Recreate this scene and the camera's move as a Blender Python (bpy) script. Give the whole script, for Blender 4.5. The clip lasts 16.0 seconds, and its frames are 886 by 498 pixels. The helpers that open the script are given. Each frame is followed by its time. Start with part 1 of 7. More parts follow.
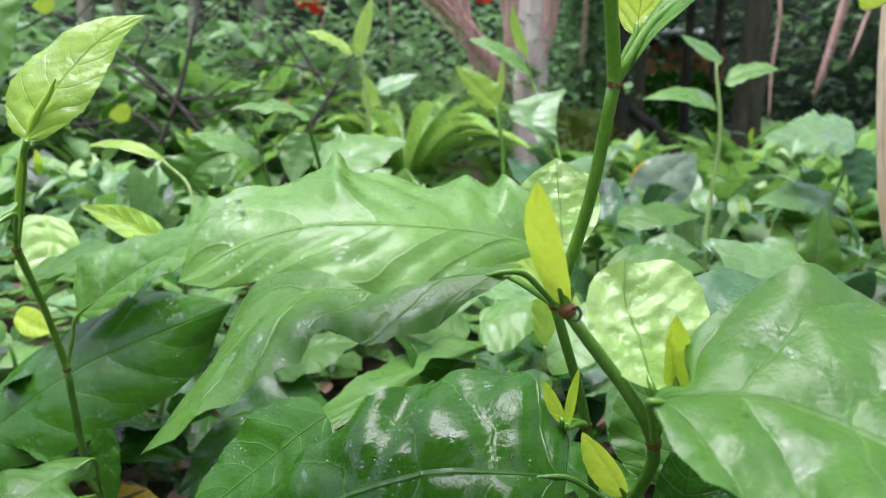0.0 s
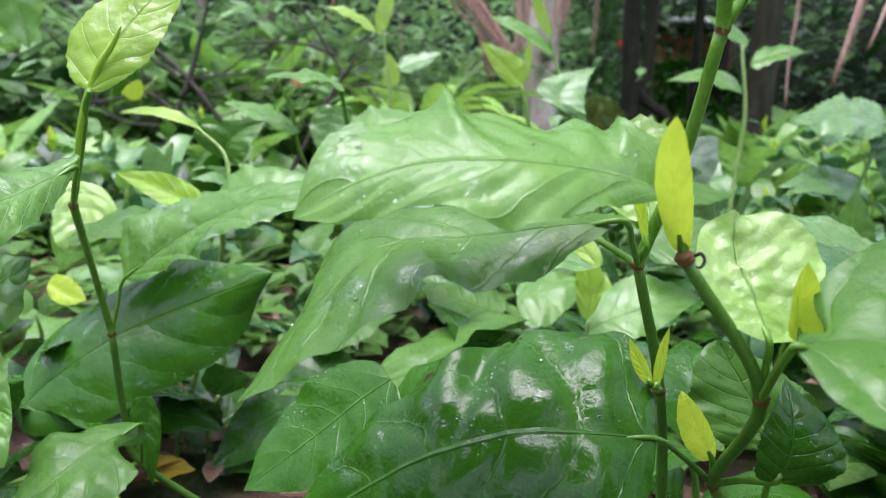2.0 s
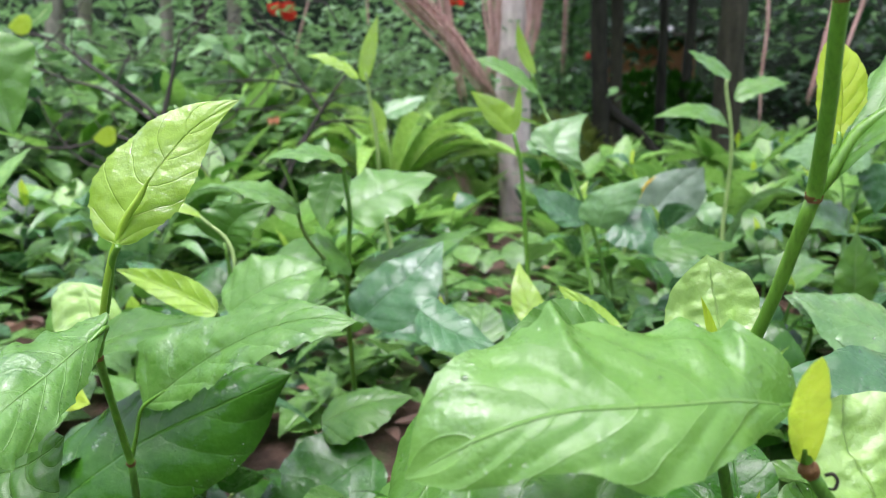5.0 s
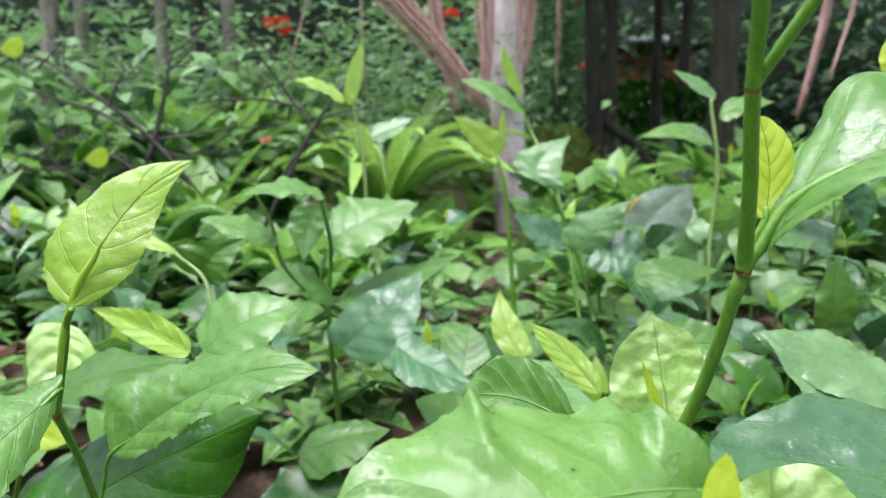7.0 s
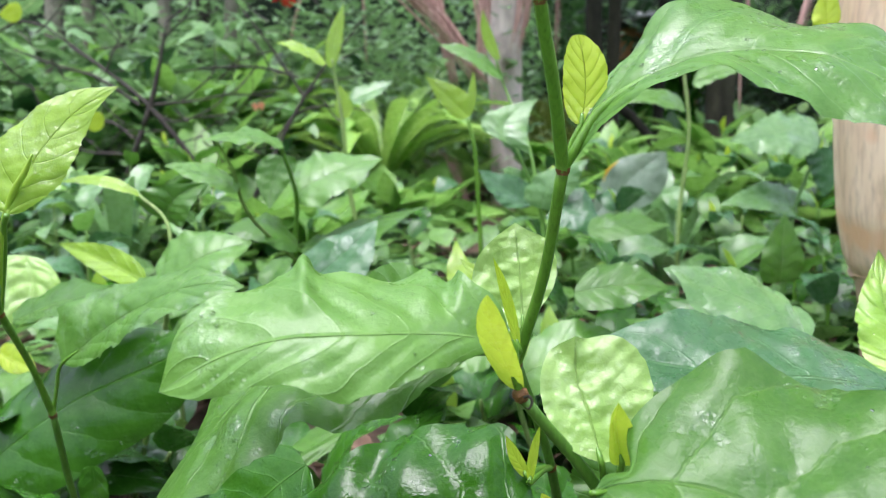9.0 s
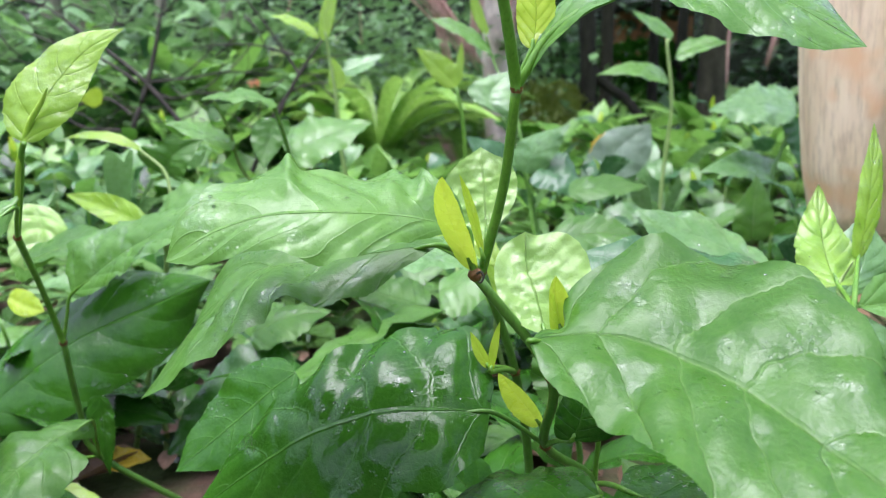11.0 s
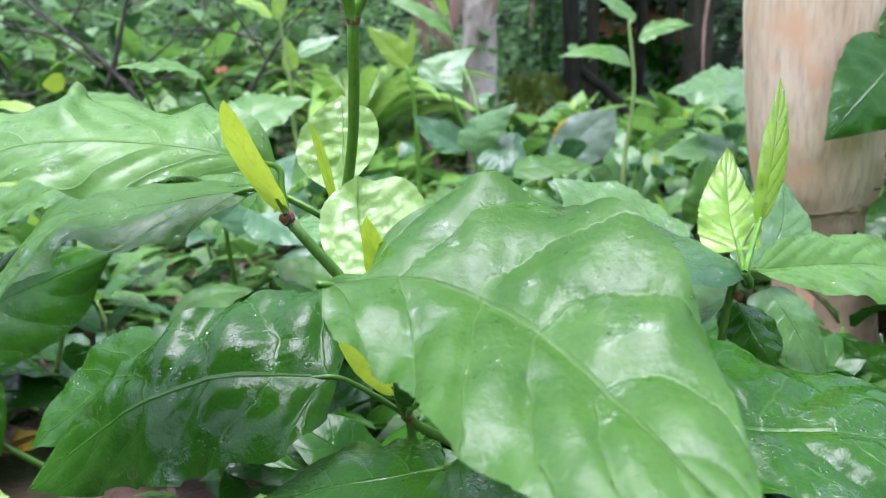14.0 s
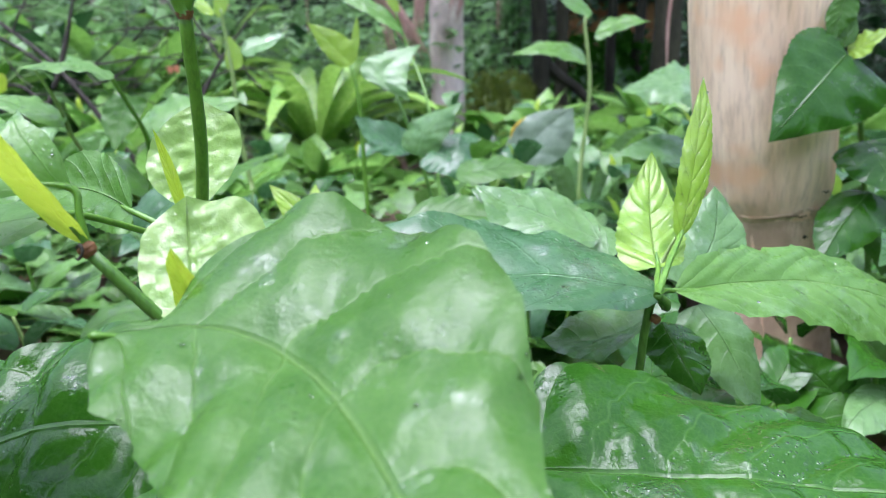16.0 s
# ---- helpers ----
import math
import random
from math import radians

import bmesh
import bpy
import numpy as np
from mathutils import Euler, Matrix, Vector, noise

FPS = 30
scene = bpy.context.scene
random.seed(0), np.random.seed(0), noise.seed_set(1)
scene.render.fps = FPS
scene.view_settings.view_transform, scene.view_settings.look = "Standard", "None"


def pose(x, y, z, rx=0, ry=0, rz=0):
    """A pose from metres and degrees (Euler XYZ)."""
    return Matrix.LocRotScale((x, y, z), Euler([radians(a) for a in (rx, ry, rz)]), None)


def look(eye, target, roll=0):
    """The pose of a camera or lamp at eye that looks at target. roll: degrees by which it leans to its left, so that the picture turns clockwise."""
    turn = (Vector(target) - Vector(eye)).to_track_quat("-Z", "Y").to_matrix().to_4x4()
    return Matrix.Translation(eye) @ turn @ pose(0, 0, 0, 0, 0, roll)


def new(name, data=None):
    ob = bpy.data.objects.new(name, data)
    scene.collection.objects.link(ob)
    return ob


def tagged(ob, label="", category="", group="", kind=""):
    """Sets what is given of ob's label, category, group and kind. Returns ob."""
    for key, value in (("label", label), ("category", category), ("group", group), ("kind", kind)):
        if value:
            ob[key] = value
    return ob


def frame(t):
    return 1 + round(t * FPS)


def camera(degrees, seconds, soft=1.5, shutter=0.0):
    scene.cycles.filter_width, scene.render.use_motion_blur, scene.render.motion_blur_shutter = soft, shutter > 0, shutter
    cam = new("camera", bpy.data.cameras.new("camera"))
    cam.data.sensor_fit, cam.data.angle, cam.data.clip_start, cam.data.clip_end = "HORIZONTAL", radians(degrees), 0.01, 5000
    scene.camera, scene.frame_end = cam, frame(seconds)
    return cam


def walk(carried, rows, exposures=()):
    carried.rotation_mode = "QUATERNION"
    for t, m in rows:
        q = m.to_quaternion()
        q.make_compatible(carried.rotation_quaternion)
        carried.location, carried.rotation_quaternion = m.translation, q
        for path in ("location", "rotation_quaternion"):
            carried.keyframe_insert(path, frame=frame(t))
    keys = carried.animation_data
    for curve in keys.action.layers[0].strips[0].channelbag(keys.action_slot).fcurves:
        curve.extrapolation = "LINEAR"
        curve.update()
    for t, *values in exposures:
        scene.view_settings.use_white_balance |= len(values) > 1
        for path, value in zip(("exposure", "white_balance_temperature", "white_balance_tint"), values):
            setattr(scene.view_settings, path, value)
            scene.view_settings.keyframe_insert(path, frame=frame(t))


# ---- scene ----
cam = camera(62.5, 16.0, soft=1.1)
EXPOSURE, KELVIN, TINT = 1.62, 5980, 25
METRES, EYE, TILT, LEAN, TURN = 0.7, 0.5, -9.0, 0.0, 0.0
ROWS = [
    (0.0, 0.0, 0.0, 0.0, 0.0, 0.0, -0.0),
    (0.5, -0.0164, 0.0018, 0.0002, 0.0, 0.1, -0.24),
    (1.0, -0.0329, 0.0059, -0.0098, -0.05, -0.23, -0.54),
    (1.5, -0.0555, 0.0125, -0.0203, -0.09, -0.51, -0.6),
    (2.0, -0.0753, 0.0196, -0.0306, -0.04, -0.9, -0.77),
    (2.5, -0.0941, 0.0314, -0.0343, -0.22, -1.06, -0.42),
    (3.0, -0.1114, 0.0422, -0.0336, -0.53, -1.07, -0.49),
    (3.5, -0.1304, 0.0502, -0.026, -0.92, -0.98, -0.18),
    (4.0, -0.1517, 0.0561, 0.0129, -1.54, -0.37, 0.63),
    (6.5, -0.1335, 0.0563, 0.147, -2.36, 0.24, 1.93),
    (7.0, -0.106, 0.0498, 0.1525, -2.31, 0.35, 2.33),
    (7.5, -0.0686, 0.0422, 0.1423, -2.24, 0.01, 2.28),
    (8.0, -0.0342, 0.025, 0.1221, -1.99, -0.42, 2.27),
    (8.5, -0.0024, -0.0016, 0.1043, -1.57, -0.67, 1.97),
    (9.0, 0.0172, -0.0395, 0.0811, -1.43, -1.3, 1.65),
    (11.5, 0.0457, -0.1509, -0.012, -1.77, -2.23, 1.38),
    (12.0, 0.0731, -0.1459, -0.0244, -2.23, -2.22, 1.64),
    (12.5, 0.1074, -0.1346, -0.0368, -2.07, -2.51, 1.91),
    (13.0, 0.1356, -0.1158, -0.0427, -2.2, -2.33, 1.87),
    (13.5, 0.1629, -0.0968, -0.0461, -1.85, -2.32, 1.49),
    (14.0, 0.1885, -0.0763, -0.0455, -1.92, -2.4, 1.47),
    (14.5, 0.2189, -0.0566, -0.0419, -2.49, -2.55, 1.59),
    (15.0, 0.2444, -0.0391, -0.0417, -2.9, -2.67, 1.78),
    (15.5, 0.2714, -0.0169, -0.037, -3.19, -2.72, 1.92),
    (16.0, 0.2907, 0.0073, -0.0282, -3.53, -2.61, 2.04),
]
PATH = [(t, pose(0, 0, EYE, TILT, LEAN, TURN) @ pose(METRES * x, METRES * y, METRES * z, 90 + pitch, roll, yaw)) for t, x, y, z, yaw, pitch, roll in ROWS]
PATH += [
    (4.2, look((-0.1135, 0.043, 0.521), (-0.045, 2.014, 0.190), -0.7)),
    (6.3, look((-0.096, 0.059, 0.590), (-0.016, 2.037, 0.290), -1.9)),
    (9.2, look((0.015, -0.028, 0.558), (0.066, 1.938, 0.192), -1.3)),
    (11.3, look((0.030, -0.101, 0.512), (0.085, 1.862, 0.122), -1.4)),
]
walk(cam, sorted(PATH, key=lambda row: row[0]),
     [(0.0, EXPOSURE, KELVIN, TINT), (7.0, EXPOSURE + 0.05, KELVIN, TINT), (8.5, EXPOSURE + 0.05, KELVIN, TINT - 2), (13.0, EXPOSURE + 0.1, KELVIN - 330, TINT + 1), (16.0, EXPOSURE + 0.1, KELVIN - 380, TINT + 2)])
cam.data.dof.use_dof = True
cam.data.dof.focus_distance = 0.46
cam.data.dof.aperture_fstop = 9.5

# overcast daylight above a wooded garden
world = bpy.data.worlds.new("overcast_sky")
scene.world = world
world.use_nodes = True
sky = world.node_tree.nodes.new("ShaderNodeTexSky")
sky.sky_type = "NISHITA"
sky.sun_disc = False
sky.sun_elevation = radians(83)
sky.sun_rotation = radians(241)
sky.dust_density = 4.0
sky.air_density = 1.0
world.node_tree.nodes["Background"].inputs[1].default_value = 0.15
cloud = world.node_tree.nodes.new("ShaderNodeHueSaturation")
cloud.inputs["Saturation"].default_value = 0.5
world.node_tree.links.new(sky.outputs[0], cloud.inputs["Color"])
world.node_tree.links.new(cloud.outputs[0], world.node_tree.nodes["Background"].inputs[0])
sun = new("sun", bpy.data.lights.new("sun", "SUN"))
sun.data.energy = 1.05
sun.data.angle = radians(42)
sun.data.color = (1.0, 0.97, 0.92)
sun.matrix_world = look((-0.9, -0.5, 8.0), (0, 0, 0))


# ---- materials ----
def mat_new(name):
    m = bpy.data.materials.new(name)
    m.use_nodes = True
    return m, m.node_tree.nodes, m.node_tree.links, m.node_tree.nodes["Principled BSDF"]


def math_node(n, l, op, a, b=None, c=None, clamp=False):
    m = n.new("ShaderNodeMath")
    m.operation = op
    m.use_clamp = clamp
    for i, v in enumerate((a, b, c)):
        if v is None:
            continue
        if isinstance(v, (int, float)):
            m.inputs[i].default_value = v
        else:
            l.new(v, m.inputs[i])
    return m.outputs[0]


def mix_colour(n, l, fac, a, b, blend="MIX"):
    m = n.new("ShaderNodeMix")
    m.data_type = "RGBA"
    m.blend_type = blend
    for i, v in ((0, fac), (6, a), (7, b)):
        if isinstance(v, (int, float)):
            m.inputs[i].default_value = v
        elif isinstance(v, tuple):
            m.inputs[i].default_value = (*v, 1)
        else:
            l.new(v, m.inputs[i])
    return m.outputs[2]


def noise_node(n, l, coord, scale, detail=3.0, rough=0.55):
    t = n.new("ShaderNodeTexNoise")
    t.inputs["Scale"].default_value = scale
    t.inputs["Detail"].default_value = detail
    t.inputs["Roughness"].default_value = rough
    l.new(coord, t.inputs["Vector"])
    return t.outputs["Fac"]


def ramp(n, l, fac, lo, hi, a=0.0, b=1.0):
    r = n.new("ShaderNodeMapRange")
    for i, v in ((1, lo), (2, hi), (3, a), (4, b)):
        r.inputs[i].default_value = v
    l.new(fac, r.inputs[0])
    return r.outputs[0]


def leaf_material(name, dark, light, vein, rough=(0.24, 0.4), through_light=0.25, veins=6, puff=0.4, wet=True, vein_mix=0.5, fine_relief=1.0, film_relief=1.0, gloss=0.46, film_area=0.56, groove=0.05, island=False):
    """A leaf blade: two greens in patches, a midrib and arching side veins sunk between soft swellings, a satin sheen, patches of standing water and some light let through."""
    m, n, l, bsdf = mat_new(name)
    uv = n.new("ShaderNodeUVMap")
    uv.uv_map = "blade"
    sep = n.new("ShaderNodeSeparateXYZ")
    l.new(uv.outputs[0], sep.inputs[0])
    geo = n.new("ShaderNodeNewGeometry")
    info = n.new("ShaderNodeObjectInfo")
    rnd = geo.outputs["Random Per Island"] if island else info.outputs["Random"]
    place = geo.outputs["Position"]
    across = math_node(n, l, "ABSOLUTE", math_node(n, l, "MULTIPLY_ADD", sep.outputs[1], 2.0, -1.0))
    slant = math_node(n, l, "MULTIPLY_ADD", math_node(n, l, "POWER", across, 1.3), -0.24, sep.outputs[0])
    slant = math_node(n, l, "MULTIPLY_ADD", math_node(n, l, "SUBTRACT", noise_node(n, l, place, 45.0, 1.0), 0.5), 0.05, slant)
    saw = math_node(n, l, "PINGPONG", math_node(n, l, "MULTIPLY", slant, float(veins)), 0.5)
    side = ramp(n, l, saw, 0.0, 0.035, 1.0, 0.0)
    mid = ramp(n, l, across, 0.0, 0.03, 1.0, 0.0)
    lines = math_node(n, l, "MAXIMUM", math_node(n, l, "MULTIPLY", side, 0.55), mid)
    net = n.new("ShaderNodeTexVoronoi")
    net.feature = "DISTANCE_TO_EDGE"
    net.inputs["Scale"].default_value = 150.0
    l.new(place, net.inputs["Vector"])
    mesh = ramp(n, l, net.outputs["Distance"], 0.0, 0.09, 1.0, 0.0)
    patches = noise_node(n, l, place, 32.0, 3.0)
    fine = noise_node(n, l, place, 420.0, 2.0)
    blend = math_node(n, l, "MULTIPLY_ADD", ramp(n, l, patches, 0.3, 0.7), 0.6, math_node(n, l, "MULTIPLY", rnd, 0.4))
    col = mix_colour(n, l, blend, dark, light)
    col = mix_colour(n, l, math_node(n, l, "MULTIPLY", lines, vein_mix), col, vein)
    col = mix_colour(n, l, math_node(n, l, "MULTIPLY", mesh, 0.16 * vein_mix), col, vein)
    spots = ramp(n, l, noise_node(n, l, place, 140.0, 2.0), 0.70, 0.78, 0.0, 0.35)
    col = mix_colour(n, l, spots, col, tuple(c * 0.6 for c in dark))
    col = mix_colour(n, l, ramp(n, l, fine, 0.35, 0.65, 0.0, 0.12), col, vein)
    l.new(col, bsdf.inputs["Base Color"])
    l.new(ramp(n, l, noise_node(n, l, place, 60.0, 4.0, 0.6), 0.35, 0.65, rough[0], rough[1]), bsdf.inputs["Roughness"])
    bsdf.inputs["Specular IOR Level"].default_value = gloss
    half = math_node(n, l, "MINIMUM", saw, math_node(n, l, "MULTIPLY", across, 1.5))
    quilt = math_node(n, l, "MULTIPLY", half, math_node(n, l, "MULTIPLY_ADD", half, -2.0, 2.0))
    height = math_node(n, l, "MULTIPLY", quilt, puff)
    height = math_node(n, l, "MULTIPLY_ADD", side, -groove, height)
    height = math_node(n, l, "MULTIPLY_ADD", mid, -0.25, height)
    height = math_node(n, l, "MULTIPLY_ADD", noise_node(n, l, place, 60.0, 1.0, 0.4), 0.2 * fine_relief, height)
    height = math_node(n, l, "MULTIPLY_ADD", mesh, -0.008 * fine_relief, height)
    height = math_node(n, l, "MULTIPLY_ADD", noise_node(n, l, place, 210.0, 3.0, 0.55), 0.1 * fine_relief, height)

    def relief(h, strength):
        node = n.new("ShaderNodeBump")
        node.inputs["Strength"].default_value = strength
        node.inputs["Distance"].default_value = 0.004
        l.new(h, node.inputs["Height"])
        return node.outputs[0]

    l.new(relief(height, 0.9), bsdf.inputs["Normal"])
    if wet:
        pools = ramp(n, l, noise_node(n, l, place, 26.0, 3.0, 0.6), film_area, film_area + 0.04)
        drops = n.new("ShaderNodeTexVoronoi")
        drops.inputs["Scale"].default_value = 230.0
        l.new(place, drops.inputs["Vector"])
        beaded = ramp(n, l, noise_node(n, l, place, 22.0, 2.0), 0.56, 0.64)
        beads = math_node(n, l, "MULTIPLY", ramp(n, l, drops.outputs["Distance"], 0.1, 0.4, 1.0, 0.0), beaded)
        wetness = math_node(n, l, "MAXIMUM", pools, ramp(n, l, beads, 0.05, 0.3))
        l.new(wetness, bsdf.inputs["Coat Weight"])
        bsdf.inputs["Coat Roughness"].default_value = 0.025
        bsdf.inputs["Coat IOR"].default_value = 1.5
        film_height = math_node(n, l, "MULTIPLY_ADD", beads, 0.35, height)
        film_height = math_node(n, l, "MULTIPLY_ADD", noise_node(n, l, place, 130.0, 3.0, 0.5), 1.2 * film_relief, film_height)
        l.new(relief(film_height, 0.9), bsdf.inputs["Coat Normal"])
    back = n.new("ShaderNodeBsdfTranslucent")
    l.new(mix_colour(n, l, 0.5, col, light), back.inputs["Color"])
    mixer = n.new("ShaderNodeMixShader")
    mixer.inputs[0].default_value = through_light
    l.new(bsdf.outputs[0], mixer.inputs[1])
    l.new(back.outputs[0], mixer.inputs[2])
    l.new(mixer.outputs[0], n["Material Output"].inputs[0])
    return m


def rough_material(name, dark, light, scale, rough=0.8, stretch=(1, 1, 1), bump_size=0.003, third=None, spec=0.3, grain=0.6):
    """Bark, soil, wood or stem: two tones in long or round patches, fine grain over them, and relief."""
    m, n, l, bsdf = mat_new(name)
    geo = n.new("ShaderNodeNewGeometry")
    mp = n.new("ShaderNodeMapping")
    mp.inputs["Scale"].default_value = stretch
    l.new(geo.outputs["Position"], mp.inputs["Vector"])
    big = noise_node(n, l, mp.outputs[0], scale, 4.0, 0.6)
    fine = noise_node(n, l, mp.outputs[0], scale * 7, 3.0, 0.6)
    col = mix_colour(n, l, ramp(n, l, big, 0.3, 0.7), dark, light)
    col = mix_colour(n, l, ramp(n, l, fine, 0.45, 0.75, 0.0, grain), col, tuple(0.5 * c for c in dark))
    if third:
        col = mix_colour(n, l, ramp(n, l, noise_node(n, l, geo.outputs["Position"], scale * 0.45, 3.0), 0.52, 0.62), col, third)
    l.new(col, bsdf.inputs["Base Color"])
    bsdf.inputs["Roughness"].default_value = rough
    bsdf.inputs["Specular IOR Level"].default_value = spec
    bump = n.new("ShaderNodeBump")
    bump.inputs["Strength"].default_value = 0.7
    bump.inputs["Distance"].default_value = bump_size
    l.new(math_node(n, l, "MULTIPLY_ADD", fine, 0.5, big), bump.inputs["Height"])
    l.new(bump.outputs[0], bsdf.inputs["Normal"])
    return m


LEAF = leaf_material("leaf_green", (0.034, 0.126, 0.009), (0.08, 0.215, 0.022), (0.18, 0.33, 0.09), rough=(0.26, 0.46), gloss=0.4, film_area=0.6, fine_relief=1.5, groove=0.09, through_light=0.3, puff=0.22, vein_mix=0.5)
LEAF_PALE = leaf_material("leaf_pale_green", (0.072, 0.22, 0.024), (0.148, 0.33, 0.055), (0.28, 0.47, 0.15), rough=(0.24, 0.4), fine_relief=1.5, through_light=0.36, puff=0.18, vein_mix=0.42)
LEAF_DARK = leaf_material("leaf_dark_green", (0.011, 0.066, 0.003), (0.03, 0.118, 0.006), (0.08, 0.2, 0.035), rough=(0.09, 0.22), through_light=0.1, vein_mix=0.55, puff=0.16, gloss=0.26, film_area=0.6, fine_relief=1.3)
LEAF_DEEP = leaf_material("leaf_deep_green", (0.014, 0.08, 0.008), (0.04, 0.15, 0.016), (0.08, 0.21, 0.04), rough=(0.2, 0.34), through_light=0.2, vein_mix=0.4, puff=0.2)
# Pale underside; part of its wet sky sheen is put into the colour.
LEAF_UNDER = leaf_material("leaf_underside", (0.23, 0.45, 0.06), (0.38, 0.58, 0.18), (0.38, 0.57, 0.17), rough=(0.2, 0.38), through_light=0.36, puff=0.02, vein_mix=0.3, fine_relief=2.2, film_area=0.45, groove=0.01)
LEAF_YOUNG = leaf_material("leaf_young_lime", (0.24, 0.44, 0.03), (0.36, 0.58, 0.07), (0.44, 0.64, 0.13), rough=(0.16, 0.3), through_light=0.42, puff=0.26, vein_mix=0.4, fine_relief=1.6, film_area=0.5, groove=0.08)
LEAF_CRINKLE = leaf_material("leaf_crinkled_lime", (0.2, 0.42, 0.04), (0.38, 0.6, 0.1), (0.5, 0.68, 0.2), rough=(0.16, 0.34), through_light=0.38, puff=0.45, veins=8, vein_mix=0.35)
LEAF_BUD = leaf_material("leaf_yellow_bud", (0.34, 0.53, 0.014), (0.58, 0.76, 0.06), (0.6, 0.77, 0.12), rough=(0.2, 0.38), through_light=0.42, puff=0.14, vein_mix=0.25)
LEAF_MID = leaf_material("leaf_dull_green", (0.065, 0.18, 0.042), (0.17, 0.335, 0.105), (0.26, 0.45, 0.18), rough=(0.2, 0.36), through_light=0.25, puff=0.2, vein_mix=0.4)
LEAF_BLUE = leaf_material("leaf_blue_green", (0.028, 0.105, 0.032), (0.07, 0.19, 0.065), (0.14, 0.28, 0.11), rough=(0.2, 0.36), through_light=0.2, puff=0.2, vein_mix=0.4, gloss=0.45)
LEAF_GREY = leaf_material("leaf_grey_green", (0.12, 0.19, 0.11), (0.26, 0.36, 0.24), (0.32, 0.4, 0.3), rough=(0.2, 0.36), through_light=0.2, veins=9, puff=0.15)
LEAF_STRAP = leaf_material("leaf_strap", (0.07, 0.23, 0.018), (0.33, 0.56, 0.1), (0.34, 0.54, 0.13), veins=1, puff=0.1, rough=(0.2, 0.4), through_light=0.3, wet=False)
LEAF_FAR = leaf_material("leaf_far", (0.06, 0.2, 0.022), (0.25, 0.49, 0.085), (0.25, 0.44, 0.11), rough=(0.2, 0.45), through_light=0.32, wet=False, island=True)
LEAF_LOW = leaf_material("leaf_low_weed", (0.03, 0.1, 0.016), (0.16, 0.34, 0.065), (0.15, 0.3, 0.08), rough=(0.2, 0.45), through_light=0.25, wet=False, island=True)
LEAF_THICKET = leaf_material("leaf_thicket", (0.045, 0.14, 0.034), (0.23, 0.42, 0.15), (0.2, 0.36, 0.12), rough=(0.2, 0.45), through_light=0.3, wet=False, island=True)
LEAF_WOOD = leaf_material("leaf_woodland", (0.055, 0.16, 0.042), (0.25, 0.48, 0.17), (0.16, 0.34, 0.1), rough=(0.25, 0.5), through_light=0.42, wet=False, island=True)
# Near-black copy of LEAF_WOOD: deep shade put into the leaf colour.
LEAF_SHADE = leaf_material("leaf_shade_colour", (0.008, 0.03, 0.009), (0.03, 0.1, 0.028), (0.03, 0.09, 0.03), rough=(0.3, 0.5), through_light=0.2, wet=False, island=True)
STEM = rough_material("green_stem", (0.075, 0.21, 0.014), (0.14, 0.31, 0.03), 60, 0.35, (1, 1, 0.2), 0.0006, spec=0.5)
STEM_DARK = rough_material("dark_green_stem", (0.05, 0.15, 0.014), (0.1, 0.24, 0.03), 60, 0.4, (1, 1, 0.2), 0.0006, spec=0.5)
STEM_PALE = rough_material("pale_stem", (0.16, 0.28, 0.06), (0.3, 0.42, 0.14), 50, 0.5, (1, 1, 0.2), 0.0006)
STEM_LIME = rough_material("lime_shoot", (0.22, 0.42, 0.02), (0.36, 0.56, 0.06), 60, 0.35, (1, 1, 0.2), 0.0005, spec=0.5, grain=0.1)
COLLAR = rough_material("brown_node_collar", (0.1, 0.045, 0.015), (0.24, 0.12, 0.04), 150, 0.6, (1, 1, 1), 0.0008)
SOIL = rough_material("damp_soil", (0.035, 0.022, 0.013), (0.13, 0.08, 0.052), 9, 0.85, (1, 1, 1), 0.02, third=(0.05, 0.07, 0.02))
LITTER = leaf_material("dead_leaf", (0.1, 0.055, 0.035), (0.42, 0.27, 0.18), (0.25, 0.15, 0.1), rough=(0.4, 0.7), wet=False, island=True)
YELLOW_LITTER = leaf_material("yellow_dead_leaf", (0.6, 0.4, 0.02), (0.8, 0.62, 0.06), (0.7, 0.55, 0.1), rough=(0.2, 0.5), wet=False)
BAMBOO = rough_material("smooth_tan_bark", (0.62, 0.42, 0.24), (0.92, 0.74, 0.52), 17, 0.5, (1, 1, 0.16), 0.005, third=(0.8, 0.5, 0.28), spec=0.4, grain=0.5)
BARK_SCAR = rough_material("rough_brown_bark", (0.46, 0.31, 0.17), (0.8, 0.62, 0.42), 22, 0.75, (1, 1, 0.4), 0.006, third=(0.42, 0.3, 0.18), spec=0.3, grain=0.5)
BARK_PALE = rough_material("pale_grey_bark", (0.44, 0.34, 0.29), (0.88, 0.78, 0.7), 9, 0.85, (1, 1, 0.35), 0.006, third=(0.36, 0.3, 0.26), grain=0.4)
# Near-black: far trunks carry woodland shade in this colour; cracks and roof share it.
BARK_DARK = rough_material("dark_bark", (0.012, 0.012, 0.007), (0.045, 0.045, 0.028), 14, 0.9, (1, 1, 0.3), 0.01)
BARK_GREY = rough_material("lichen_grey_bark", (0.11, 0.108, 0.075), (0.33, 0.315, 0.23), 12, 0.9, (1, 1, 0.3), 0.01, third=(0.16, 0.17, 0.1))
# Darker than BARK_GREY: shade on the right-hand trunks is put into the colour.
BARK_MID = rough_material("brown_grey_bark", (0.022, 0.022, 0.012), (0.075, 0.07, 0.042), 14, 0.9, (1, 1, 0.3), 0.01)
